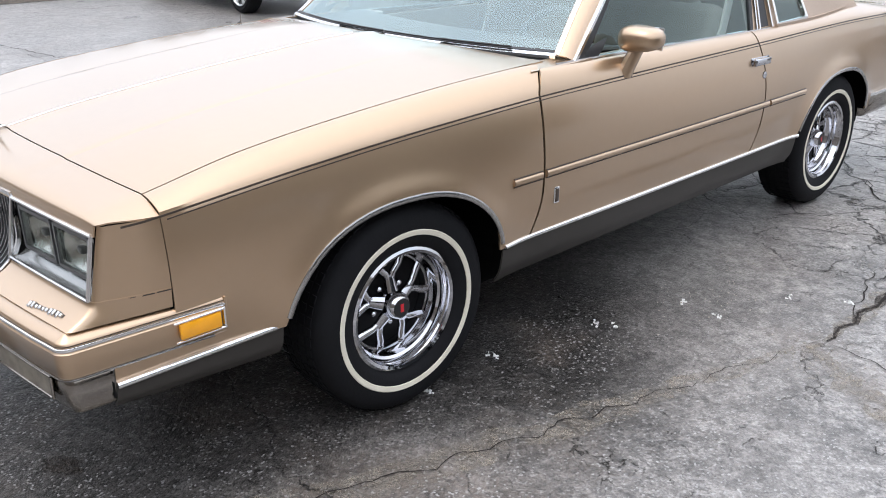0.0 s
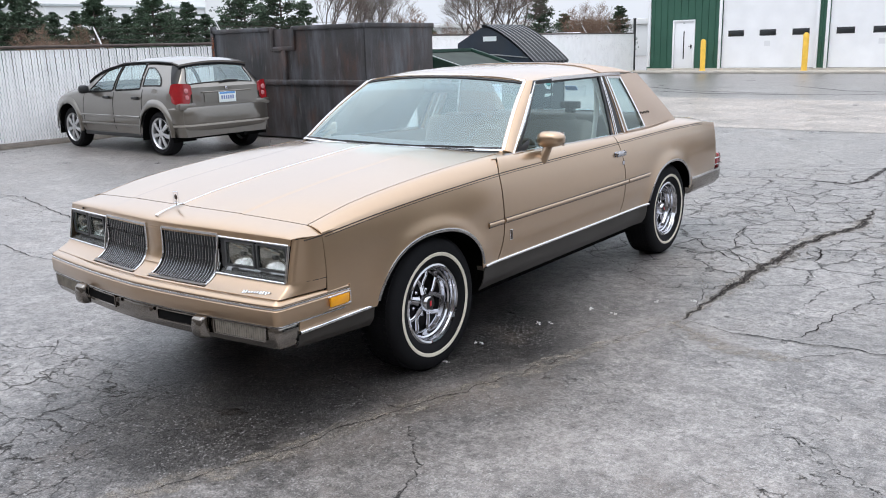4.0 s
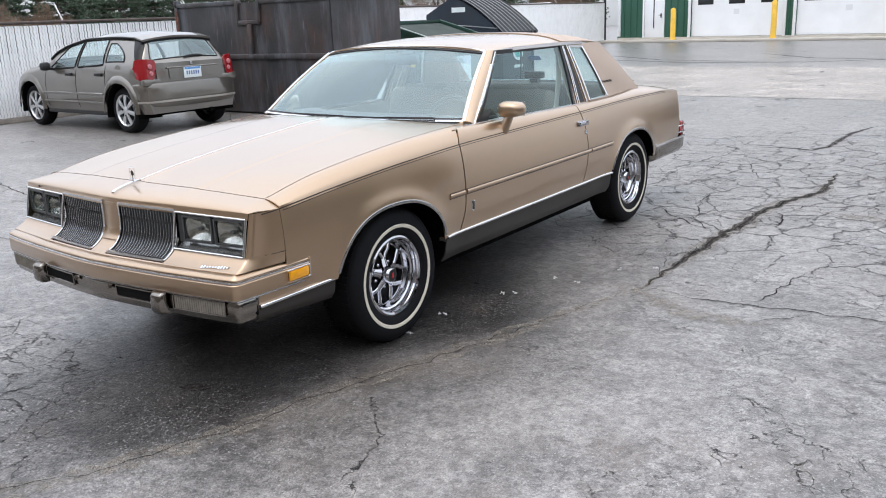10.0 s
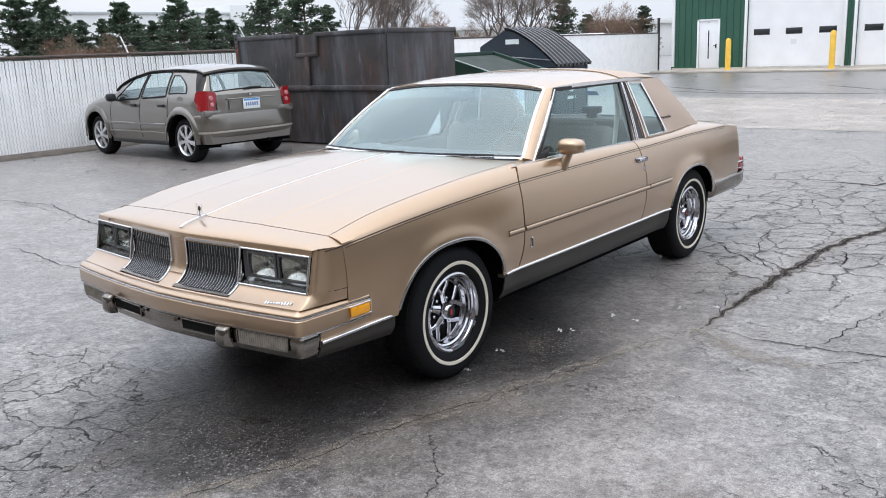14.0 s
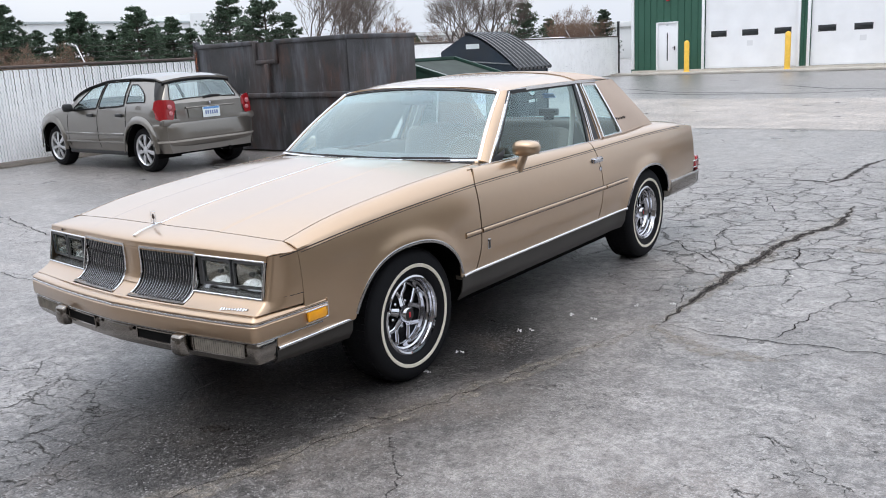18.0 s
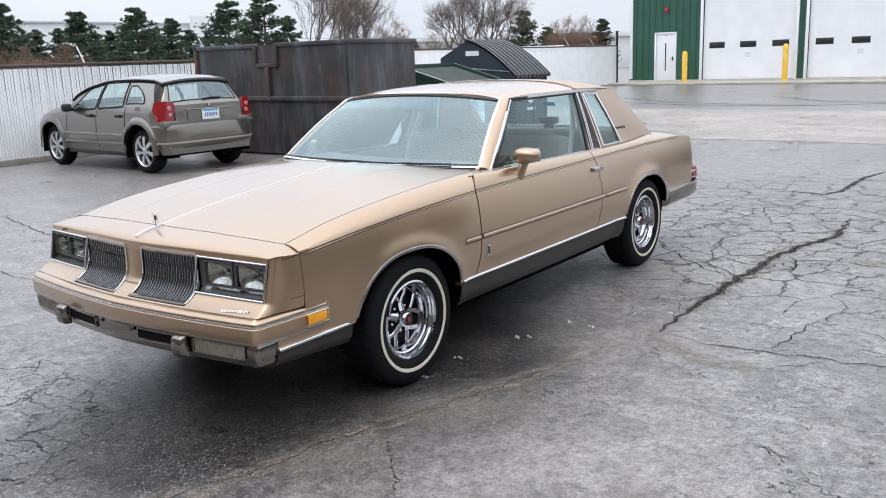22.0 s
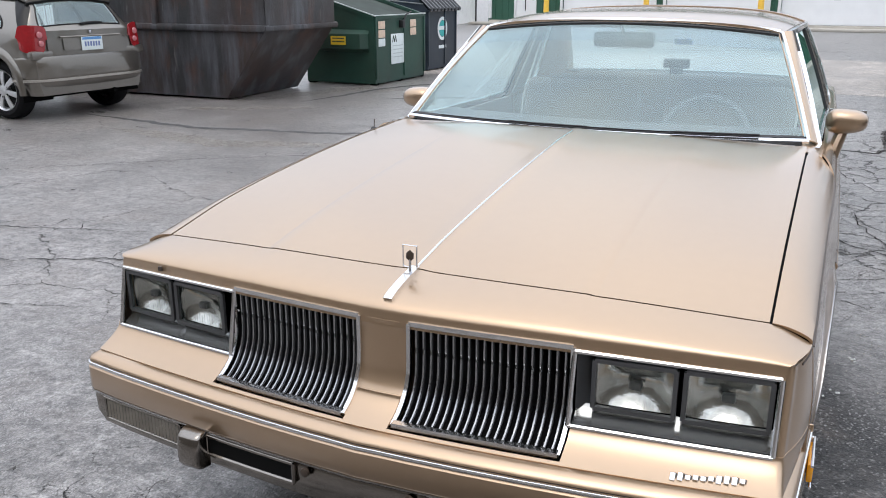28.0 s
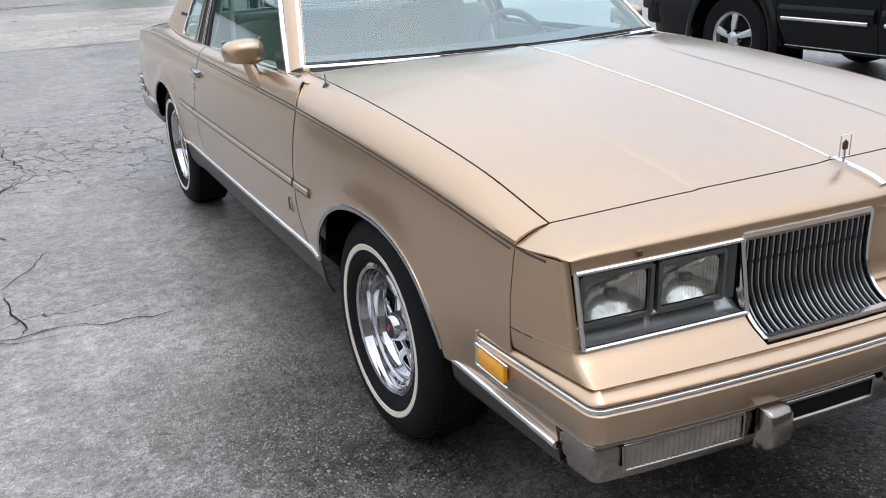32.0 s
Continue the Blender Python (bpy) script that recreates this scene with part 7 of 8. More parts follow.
def in_window(win, y, r):
    """Whether a face lies in a window given by rows and by its front and back edges at the lower and upper row."""
    r0, r1, f0, b0, f1, b1 = win
    k = (r - r0) / (r1 - r0)
    return 0 < k < 1 and f0 + (f1 - f0) * k < y < b0 + (b1 - b0) * k


def car_shell(parent, f, ys, windows, paint, glass_mat, trim):
    body = bmesh.new()
    for s in (1, -1):
        rows = [[body.verts.new((s * p[0], p[1], p[2])) for p in (f(y, r) for r in range(25))] for y in ys]
        for i in range(len(ys) - 1):
            for r in range(24):
                if any(in_window(w, (ys[i] + ys[i + 1]) / 2, r + 0.5) for w in windows):
                    continue
                body.faces.new((rows[i][r], rows[i + 1][r], rows[i + 1][r + 1], rows[i][r + 1]))
    for y in (ys[0], ys[-1]):
        ring = [f(y, r) for r in range(25)]
        ring = [(p[0], p[1], p[2]) for p in ring] + [(-p[0], p[1], p[2]) for p in reversed(ring[:-1])]
        body.faces.new([body.verts.new(p) for p in ring])
    part("body", body, paint, parent, sharp=40)
    for w in windows:
        r0, r1, f0, b0, f1, b1 = w
        sides = (1, -1) if r1 <= 18.5 else (0,)
        for s in sides:
            def g(u, v):
                r = r0 + (r1 - r0) * v if s else r0 + (24 - r0) * (1 - abs(2 * v - 1))
                k = (r - r0) / (r1 - r0)
                y = (f0 + (f1 - f0) * k) * (1 - u) + (b0 + (b1 - b0) * (k**2 if b0 - b1 > 0.2 else k)) * u
                p = f(y, r)
                sg = s or (1 if v < 0.5 else -1)
                return Vector((sg * (p[0] + (0.004 if s else 0)), p[1], p[2] + (0.004 if not s else 0.001)))
            pn = part("window", grid(g, 10, 12), glass_mat, parent)
            pn.visible_shadow = False
            edge = [g(u, 0) for u in lin(0, 1, 8)] + [g(1, v) for v in lin(0.08, 1, 8)] + [g(u, 1) for u in lin(0.92, 0, 8)] + [g(0, v) for v in lin(0.92, 0, 8)]
            part("window_seal", tube(edge, 0.010, 0.010, 6, caps=False), trim, pn)


def plain_wheel(parent, center, s, radius, rim, spokes, spoke_mat, label):
    w = part("wheel", lathe([(rim * 0.9, -0.10), (rim * 0.92, 0.0), (rim, 0.02), (rim * 1.02, 0.012), (rim, -0.1)], 32), spoke_mat, parent, label)
    w.matrix_world = parent.matrix_world @ Matrix.Translation(center) @ Matrix.Diagonal((s, 1, 1, 1))
    part("tyre", lathe([(rim, -0.17), (radius * 0.93, -0.185), (radius, -0.15), (radius, -0.04), (radius * 0.97, 0.0), (radius * 0.86, 0.028), (rim * 1.03, 0.018), (rim, 0.0)], 40), TYRE, w, "black tyre")
    part("wheel_disc", lathe([(rim * 0.92, -0.05), (rim * 0.3, -0.06), (0.001, -0.05)], 24), DARK_WHEEL, w)
    polar = lambda r, a, x: (x, r * math.cos(a), r * math.sin(a))
    for k in range(spokes):
        a = math.pi / 2 + 2 * math.pi * k / spokes
        part("spoke", tube([polar(rim * 0.1, a, 0.0), polar(rim * 0.5, a, 0.004), polar(rim * 0.97, a, -0.01)], lambda t: rim * (0.10 + 0.07 * t), 0.014, 6, (1, 0, 0)), spoke_mat, w)
    part("hub", lathe([(rim * 0.26, -0.05), (rim * 0.25, 0.010), (rim * 0.16, 0.02), (0.001, 0.02)], 20), spoke_mat, w)
    for k in range(5):
        a = 2 * math.pi * (k + 0.5) / 5
        bm = lathe([(0.012, -0.02), (0.012, 0.014), (0.001, 0.015)], 8)
        bmesh.ops.translate(bm, verts=bm.verts, vec=polar(rim * 0.32, a, 0.0))
        part("lug_nut", bm, DARK_WHEEL, w)
    return w


def flare(parent, f, yc, a, h, s, mat, out=0.03):
    """A raised lip over a wheel opening with a dark liner behind it."""
    def g(u, v):
        ang = math.pi * u
        y = yc - a * (1 + 0.16 * v) * math.copysign(abs(math.cos(ang)) ** (2 / 2.2), math.cos(ang))
        z = 0.30 + h * (1 + 0.24 * v) * math.sin(ang) ** (2 / 2.2)
        x = f(y, 4)[0] + out * math.sin(math.pi * (0.35 + 0.65 * v))
        return (s * x, y, z)
    part("wheel_flare", grid(g, 24, 5), mat, parent, thick=0.008)
    part("wheel_house", grid(lambda u, v: (s * (f(yc, 4)[0] + 0.005 - 0.4 * v), yc - (a + 0.01) * math.cos(math.pi * u), 0.22 + (h + 0.09) * math.sin(math.pi * u)), 16, 3), UNDER, parent)


CAR_GLASS = glass("car_glass", (0.86, 0.93, 0.93), 0.0, 0.10)
# hatchback beside the fence
HATCH_PAINT = material("grey_beige_metallic", (0.165, 0.150, 0.127), 0.28, 0.75, vary=0.03, scale=2, fine=0.03, coat=0.9)
HATCH_PAINT.node_tree.nodes["Principled BSDF"].inputs["Coat IOR"].default_value = 1.75
ROOF_BLACK = material("gloss_black_trim", (0.010, 0.010, 0.010), 0.3, spec=0.2)
PALE_LENS = material("pale_pink_lens", (0.50, 0.16, 0.17), 0.15, coat=0.6, vary=0.2, scale=60)
SILVER_WHEEL = material("silver_wheel_paint", (0.62, 0.63, 0.64), 0.3, 0.7)
hatch = thing("hatchback_car", "grey-beige five-door hatchback parked by the white fence", "car", (-10.60, 5.48, 0), -92.2)
h_w = curve_fn([(-0.93, 0.60), (-0.86, 0.72), (-0.6, 0.81), (-0.2, 0.85), (0.4, 0.865), (2.5, 0.865), (3.0, 0.86), (3.3, 0.835), (3.42, 0.80), (3.46, 0.765)])
h_t = curve_fn([(-0.93, 0.50), (-0.3, 0.66), (0.45, 0.70), (0.9, 0.66), (1.35, 0.585), (2.3, 0.575), (2.95, 0.55), (3.1, 0.56), (3.3, 0.64), (3.46, 0.60)])
h_b = curve_fn([(-0.93, 0.66), (-0.5, 0.80), (0.3, 0.90), (1.0, 0.93), (1.9, 0.965), (2.6, 1.0), (3.0, 1.0), (3.3, 0.98), (3.46, 0.92)])
h_r = curve_fn([(-0.93, 0.72), (-0.7, 0.84), (-0.2, 0.96), (0.40, 1.04), (0.75, 1.24), (1.15, 1.38), (1.6, 1.455), (2.2, 1.465), (2.75, 1.435), (3.02, 1.40), (3.12, 1.32), (3.30, 1.08), (3.36, 1.02), (3.46, 0.96)])
H_ARCH = ((0.0, 0.40, 0.44), (2.635, 0.40, 0.44))
h_f = shell_maker(h_w, h_t, h_b, h_r, 0.29, H_ARCH)
H_WIN = [(10.4, 17.6, 0.62, 1.40, 1.08, 1.44), (10.4, 17.6, 1.47, 2.20, 1.50, 2.14), (11.0, 16.4, 2.27, 2.74, 2.24, 2.40), (18.6, 30.0, 3.06, 3.31, 3.06, 3.31), (18.6, 30.0, 0.50, 1.12, 0.46, 1.10)]
h_ys = sorted(set(lin(-0.93, 3.46, 80) + [yc + k * a for yc, a, h in H_ARCH for k in (-0.99, -0.94, 0.94, 0.99)]))
car_shell(hatch, h_f, h_ys, H_WIN, HATCH_PAINT, CAR_GLASS, ROOF_BLACK)
for s in (1, -1):
    for yc, a, h in H_ARCH:
        flare(hatch, h_f, yc, a, h, s, HATCH_PAINT, 0.035)
        plain_wheel(hatch, (s * 0.79, yc, 0.335), s, 0.335, 0.235, 7, SILVER_WHEEL, "silver seven-spoke wheel")
    part("roof_side_trim", tube([(s * (h_f(y, 18)[0] + 0.004), y, h_f(y, 18)[2] + 0.01) for y in lin(0.55, 3.05, 24)], 0.03, 0.018, 6), ROOF_BLACK, hatch, "black roof side trim")
    for z in (0.44, 0.57):
        part("body_line", tube([(s * (h_f(y, 3)[0] + 0.006), y, z) for y in lin(0.44, 2.20, 16)], 0.012, 0.018, 6), HATCH_PAINT, hatch)
    for y in (1.28, 2.12):
        hp = h_f(y, 8)
        part("door_handle", box((s * (hp[0] + 0.015), y, 0.86), (0.04, 0.17, 0.045), bevel=0.012), BLACK, hatch, "black door handle")
    for y in (0.52, 1.45, 2.28):
        part("door_seam", strap([(s * (h_f(y, r)[0] + 0.001), y, h_f(y, r)[2]) for r in range(1, 11)], 0.004, 0.008, up=(0, 1, 0)), SEAM, hatch)
    m = part("side_mirror", box((s * 0.93, 0.72, 0.98), (0.17, 0.10, 0.13), bevel=0.045), BLACK, hatch, "black mirror")
    part("stalk", tube([(s * 0.80, 0.70, 0.94), (s * 0.90, 0.72, 0.95)], 0.03, 0.02, 8), BLACK, m)
    def lamp_sheet(u, v):
        z = 0.925 + 0.150 * (2 * v - 1) * (1 - abs(2 * u - 1) ** 3.5) ** (1 / 3.5) + 0.02 * (0.5 - u)
        if u < 0.5:
            y = 3.17 + 0.05 * (1 - v) + (0.29 - 0.05 * (1 - v)) * u / 0.5
            w = h_w(y)
            k = max(0.0, z - 0.86) / 0.2
            return (s * (w + 0.006 - 0.03 * k), y, z)
        q = (u - 0.5) / 0.5
        return (s * (h_w(3.46) + 0.006 - 0.03 * max(0.0, z - 0.86) / 0.2 - (0.145 + 0.02 * v) * q), 3.46 + 0.03 * math.sin(q * math.pi / 2) - 0.012 * v, z)

    lamp = part("tail_lamp", grid(lamp_sheet, 14, 8), RED_LENS, hatch, "large red tail lamp", thick=0.016)
    for lx, ly, lz, lr in ((0.70, 3.498, 0.97, 0.038), (0.69, 3.50, 0.875, 0.034)):
        bm = lathe([(lr, 0.0), (lr * 0.9, -0.012), (lr * 0.4, -0.018), (0.001, -0.018)], 16, axis="z")
        bmesh.ops.transform(bm, matrix=Matrix.Translation((s * lx, ly, lz)) @ pose(0, 0, 0, 90), verts=bm.verts)
        part("lamp_lens", bm, PALE_LENS, lamp)
    def pillar_sheet(u, v):
        y = 3.17 - 0.42 * v + (0.28 + 0.08 * v) * u
        p = h_f(y, 10.8 + 7.2 * v)
        return (s * (p[0] + 0.006), y, p[2])

    part("roof_pillar", grid(pillar_sheet, 8, 8), ROOF_BLACK, hatch, "gloss black rear pillar", thick=0.006)
    part("sill_trim", box((s * 0.805, 1.32, 0.275), (0.06, 1.75, 0.06), bevel=0.015), BLACK, hatch)
    part("bumper_step", box((s * 0.68, 3.42, 0.745), (0.30, 0.16, 0.10), bevel=0.03), HATCH_PAINT, hatch)
part("fuel_cap", lathe([(0.085, 0.0), (0.085, 0.006), (0.001, 0.008)], 24), HATCH_PAINT, hatch).matrix_world = hatch.matrix_world @ Matrix.Translation((h_f(2.62, 9)[0] + 0.004, 2.62, 0.915))
hb_path = [(-0.855, 2.98), (-0.86, 3.10), (-0.85, 3.28), (-0.80, 3.42), (-0.70, 3.51), (-0.45, 3.55), (0, 3.565)]
hb_path = hb_path + [(-x, y) for x, y in reversed(hb_path[:-1])]
rb = part("rear_bumper", sweep([(-0.06, 0.73), (-0.015, 0.725), (0.0, 0.70), (0.0, 0.50), (-0.012, 0.485), (-0.012, 0.46), (0.0, 0.45), (-0.03, 0.41), (-0.11, 0.37)], hb_path), HATCH_PAINT, hatch, "two-tier rear bumper", thick=0.006)
part("bumper_strip", sweep([(0.0, 0.478), (0.014, 0.474), (0.014, 0.452), (0.0, 0.448)], hb_path), material("pale_bumper_strip", (0.42, 0.39, 0.35), 0.3, 0.5), rb)
gatep = part("tailgate", grid(lambda u, v: (0.60 * (2 * u - 1), 3.485 - 0.02 * v + 0.02 * (1 - (2 * u - 1) ** 2), 0.70 + 0.31 * v), 10, 6), HATCH_PAINT, hatch, thick=0.02)
part("tailgate_recess", grid(lambda u, v: (0.40 * (2 * u - 1), 3.5215 - 0.012 * v, 0.79 + 0.13 * v), 6, 3), HATCH_PAINT, gatep, thick=0.006)
part("tailgate_lip", tube([(x, 3.52, 0.935) for x in lin(-0.44, 0.44, 8)], 0.014, 0.012, 8), HATCH_PAINT, gatep)
plate_ob = part("number_plate", box((0.0, 3.535, 0.85), (0.31, 0.012, 0.155), bevel=0.003), PAPER, gatep, "white plate with blue bars")
part("plate_bar", box((0.0, 3.543, 0.91), (0.28, 0.003, 0.03)), material("plate_blue", (0.12, 0.3, 0.6), 0.5), plate_ob)
for k in range(6):
    part("plate_bar", box((-0.10 + 0.04 * k, 3.543, 0.845), (0.024, 0.003, 0.055)), material("plate_ink", (0.15, 0.2, 0.38), 0.5), plate_ob)
part("tailgate_badge", box((0.0, 3.515, 0.985), (0.045, 0.012, 0.045), bevel=0.012), CHROME, gatep)
part("rear_wiper", tube([(0.02, 3.335, 1.075), (-0.14, 3.325, 1.09), (-0.30, 3.32, 1.085)], 0.016, 0.014, 6), BLACK, hatch, "black rear wiper")
part("spoiler", grid(lambda u, v: (0.60 * (2 * u - 1), 2.86 + 0.28 * v - 0.05 * (2 * u - 1) ** 2, 1.425 - 0.045 * v - 0.05 * (2 * u - 1) ** 2), 12, 4), HATCH_PAINT, hatch, thick=0.025)
part("spoiler_edge", grid(lambda u, v: (0.60 * (2 * u - 1), 3.135 - 0.05 * (2 * u - 1) ** 2 - 0.06 * v, 1.370 - 0.05 * (2 * u - 1) ** 2 - 0.06 * v), 12, 2), ROOF_BLACK, hatch, thick=0.03)
part("seat", box((0, 1.35, 0.68), (1.2, 0.2, 0.66), bevel=0.06), DASH, hatch)
part("seat", box((0, 2.3, 0.68), (1.2, 0.2, 0.62), bevel=0.06), DASH, hatch)
part("underbody", box((0, 1.3, 0.30), (1.4, 3.7, 0.12), bevel=0.03), UNDER, hatch)
part("exhaust", tube([(-0.3, 3.2, 0.27), (-0.3, 3.5, 0.27)], 0.03, 0.03, 10), UNDER, hatch)

# squeeze both overhangs, shorter than the car's own, to fit the camera's view
for ob in hatch.children_recursive:
    if ob.name.split(".")[0] in ("wheel", "tyre", "wheel_disc", "spoke", "hub", "lug_nut", "wheel_flare", "wheel_house"):
        continue
    for v in ob.data.vertices:
        if v.co.y > 2.75:
            v.co.y = 2.75 + (v.co.y - 2.75) * 0.66
        if v.co.y < -0.35:
            v.co.y = -0.35 + (v.co.y + 0.35) * 0.62

# black sport utility on the other side of the coupe
SUV_PAINT = material("black_car_paint", (0.005, 0.007, 0.008), 0.2, spec=0.2, vary=0.05, scale=3, coat=0.06)
suv = thing("sport_utility", "large black sport utility with chrome side strips", "car", (5.16, 0.62, 0), 0.0)
s_w = curve_fn([(-1.0, 0.80), (-0.9, 0.92), (-0.4, 0.99), (0.5, 1.0), (3.2, 1.0), (3.9, 0.97), (4.05, 0.93)])
s_t = curve_fn([(-1.0, 0.7), (0.5, 0.85), (1.0, 0.80), (1.4, 0.74), (3.8, 0.73), (4.05, 0.72)])
s_b = curve_fn([(-1.0, 0.95), (0.5, 1.08), (1.5, 1.14), (4.05, 1.16)])
s_r = curve_fn([(-1.0, 1.02), (-0.7, 1.10), (0.5, 1.18), (0.8, 1.30), (1.3, 1.72), (1.7, 1.86), (3.4, 1.87), (3.9, 1.82), (4.0, 1.72), (4.05, 1.60)])
S_ARCH = ((0.0, 0.47, 0.56), (2.98, 0.47, 0.56))
s_f = shell_maker(s_w, s_t, s_b, s_r, 0.36, S_ARCH)
s_ys = sorted(set(lin(-1.0, 4.05, 70) + [yc + k * a for yc, a, h in S_ARCH for k in (-0.99, -0.94, 0.94, 0.99)]))
S_WIN = [(10.5, 17.5, 0.75, 1.55, 1.30, 1.60), (10.5, 17.5, 1.65, 2.55, 1.68, 2.50), (10.5, 17.5, 2.65, 3.85, 2.62, 3.70), (18.6, 30.0, 0.72, 1.35, 0.70, 1.32)]
car_shell(suv, s_f, s_ys, S_WIN, SUV_PAINT, glass("privacy_glass", (0.12, 0.13, 0.14), 0.0, 0.1), BLACK)
for s in (1, -1):
    for yc, a, h in S_ARCH:
        flare(suv, s_f, yc, a, h, s, SUV_PAINT, 0.02)
        plain_wheel(suv, (s * 0.94, yc, 0.385), s, 0.385, 0.225, 5, SILVER_WHEEL, "polished five-spoke wheel")
    for a, b in ((0.62, 1.50), (1.56, 2.44)):
        mold = part("side_molding", tube([(s * (s_f(y, 4)[0] + 0.012), y, 0.66) for y in lin(a, b, 6)], 0.02, 0.055, 8), SUV_PAINT, suv)
        part("molding_strip", tube([(s * (s_f(y, 4)[0] + 0.032), y, 0.605) for y in lin(a + 0.04, b - 0.04, 6)], 0.006, 0.013, 6), BRIGHT, mold, "chrome strip")
    for y in (0.58, 1.53, 2.48):
        part("door_seam", strap([(s * (s_f(y, r)[0] + 0.001), y, s_f(y, r)[2]) for r in range(0, 11)], 0.004, 0.008, up=(0, 1, 0)), SEAM, suv)
    part("sill_strip", tube([(s * (s_f(y, 0)[0] + 0.006), y, 0.385) for y in lin(0.6, 2.4, 6)], 0.006, 0.006, 6), BRIGHT, suv)
    part("tail_lamp", box((s * 0.93, 4.02, 1.02), (0.10, 0.12, 0.50), bevel=0.02), RED_LENS, suv, "tall red tail lamp")
part("rear_bumper", box((0, 4.02, 0.58), (1.92, 0.22, 0.28), bevel=0.05), SUV_PAINT, suv)
part("bumper_pad", box((0, 4.10, 0.64), (1.96, 0.14, 0.12), bevel=0.03), BLACK, suv)
part("underbody", box((0, 1.5, 0.42), (1.6, 4.6, 0.16), bevel=0.03), UNDER, suv)
part("hitch", box((-0.0, 4.0, 0.40), (0.10, 0.3, 0.10), bevel=0.01), UNDER, suv)

# silver crossover further back
SILVER = material("silver_car_paint", (0.50, 0.51, 0.52), 0.28, 0.7, vary=0.03, scale=3, coat=0.9)
cross = thing("crossover_car", "silver crossover seen from behind", "car", (2.88, 13.25, 0), 180.0)
c_w = curve_fn([(-0.95, 0.70), (-0.7, 0.85), (0.0, 0.92), (2.6, 0.93), (3.2, 0.91), (3.5, 0.84), (3.62, 0.76)])
c_t = curve_fn([(-0.95, 0.6), (0.5, 0.75), (1.2, 0.62), (2.6, 0.58), (3.1, 0.56), (3.4, 0.66), (3.62, 0.62)])
c_b = curve_fn([(-0.95, 0.80), (0.4, 1.0), (2.0, 1.06), (3.2, 1.14), (3.62, 1.02)])
c_r = curve_fn([(-0.95, 0.88), (0.4, 1.08), (0.8, 1.35), (1.3, 1.60), (2.0, 1.645), (2.8, 1.60), (3.05, 1.54), (3.4, 1.18), (3.62, 1.06)])
C_ARCH = ((0.0, 0.42, 0.48), (2.66, 0.42, 0.48))
c_f = shell_maker(c_w, c_t, c_b, c_r, 0.30, C_ARCH)
c_ys = sorted(set(lin(-0.95, 3.62, 64) + [yc + k * a for yc, a, h in C_ARCH for k in (-0.99, 0.99)]))
C_WIN = [(10.5, 17.2, 0.7, 1.45, 1.2, 1.5), (10.5, 17.2, 1.55, 2.35, 1.58, 2.3), (11.4, 17.0, 2.42, 2.95, 2.4, 2.75), (18.6, 30.0, 3.08, 3.36, 3.08, 3.36)]
car_shell(cross, c_f, c_ys, C_WIN, SILVER, CAR_GLASS, BLACK)
for s in (1, -1):
    for yc, a, h in C_ARCH:
        flare(cross, c_f, yc, a, h, s, BLACK, 0.02)
        plain_wheel(cross, (s * 0.83, yc, 0.36), s, 0.36, 0.24, 5, SILVER_WHEEL, "alloy wheel")
    tl = part("tail_lamp", grid(lambda u, v: (s * (0.90 - 0.42 * u**1.6), 3.30 + 0.36 * math.sin(u * math.pi / 2), 1.02 + 0.05 * u + (0.16 - 0.09 * u) * v), 10, 4), RED_LENS, cross, "sharp red tail lamp", thick=0.02)
    part("exhaust_trim", box((s * 0.52, 3.70, 0.37), (0.26, 0.06, 0.09), bevel=0.02), CHROME, cross)
    part("exhaust_mouth", box((s * 0.52, 3.728, 0.37), (0.19, 0.01, 0.05), bevel=0.004), UNDER, cross)
cb_path = [(-0.92, 3.05), (-0.91, 3.30), (-0.84, 3.52), (-0.65, 3.64), (0, 3.70)]
cb_path = cb_path + [(-x, y) for x, y in reversed(cb_path[:-1])]
part("rear_bumper", sweep([(-0.08, 0.80), (-0.02, 0.78), (0.0, 0.70), (0.0, 0.52), (-0.02, 0.50)], cb_path), SILVER, cross, thick=0.006)
part("bumper_skirt", sweep([(-0.01, 0.50), (-0.01, 0.42), (-0.05, 0.28)], cb_path), BLACK, cross, thick=0.006)
part("tailgate", grid(lambda u, v: (0.62 * (2 * u - 1), 3.655 - 0.03 * v, 0.76 + 0.30 * v), 8, 5), SILVER, cross, thick=0.02)
for k in range(4):
    part("badge_bar", box((-0.50 + 0.03 * k, 3.662, 0.86), (0.02, 0.006, 0.025)), CHROME, cross)
part("underbody", box((0, 1.3, 0.34), (1.5, 4.0, 0.14), bevel=0.03), UNDER, cross)


# ---- beyond the fence ----
BARK = material("grey_brown_bark", (0.085, 0.07, 0.06), 0.9, vary=0.3, scale=5, bump=0.6, bump_scale=30)
TWIG = material("pale_twig_bark", (0.13, 0.105, 0.09), 0.9, vary=0.25, scale=4)
RUSSET = material("russet_bark", (0.20, 0.13, 0.09), 0.9, vary=0.25, scale=4)
NEEDLE = material("dark_pine_needles", (0.068, 0.108, 0.066), 0.75, vary=0.4, scale=1.5, fine=0.3, random_value=0.12)
SNOWY = material("far_white_wall", (0.66, 0.67, 0.66), 0.8, vary=0.06, scale=0.2)


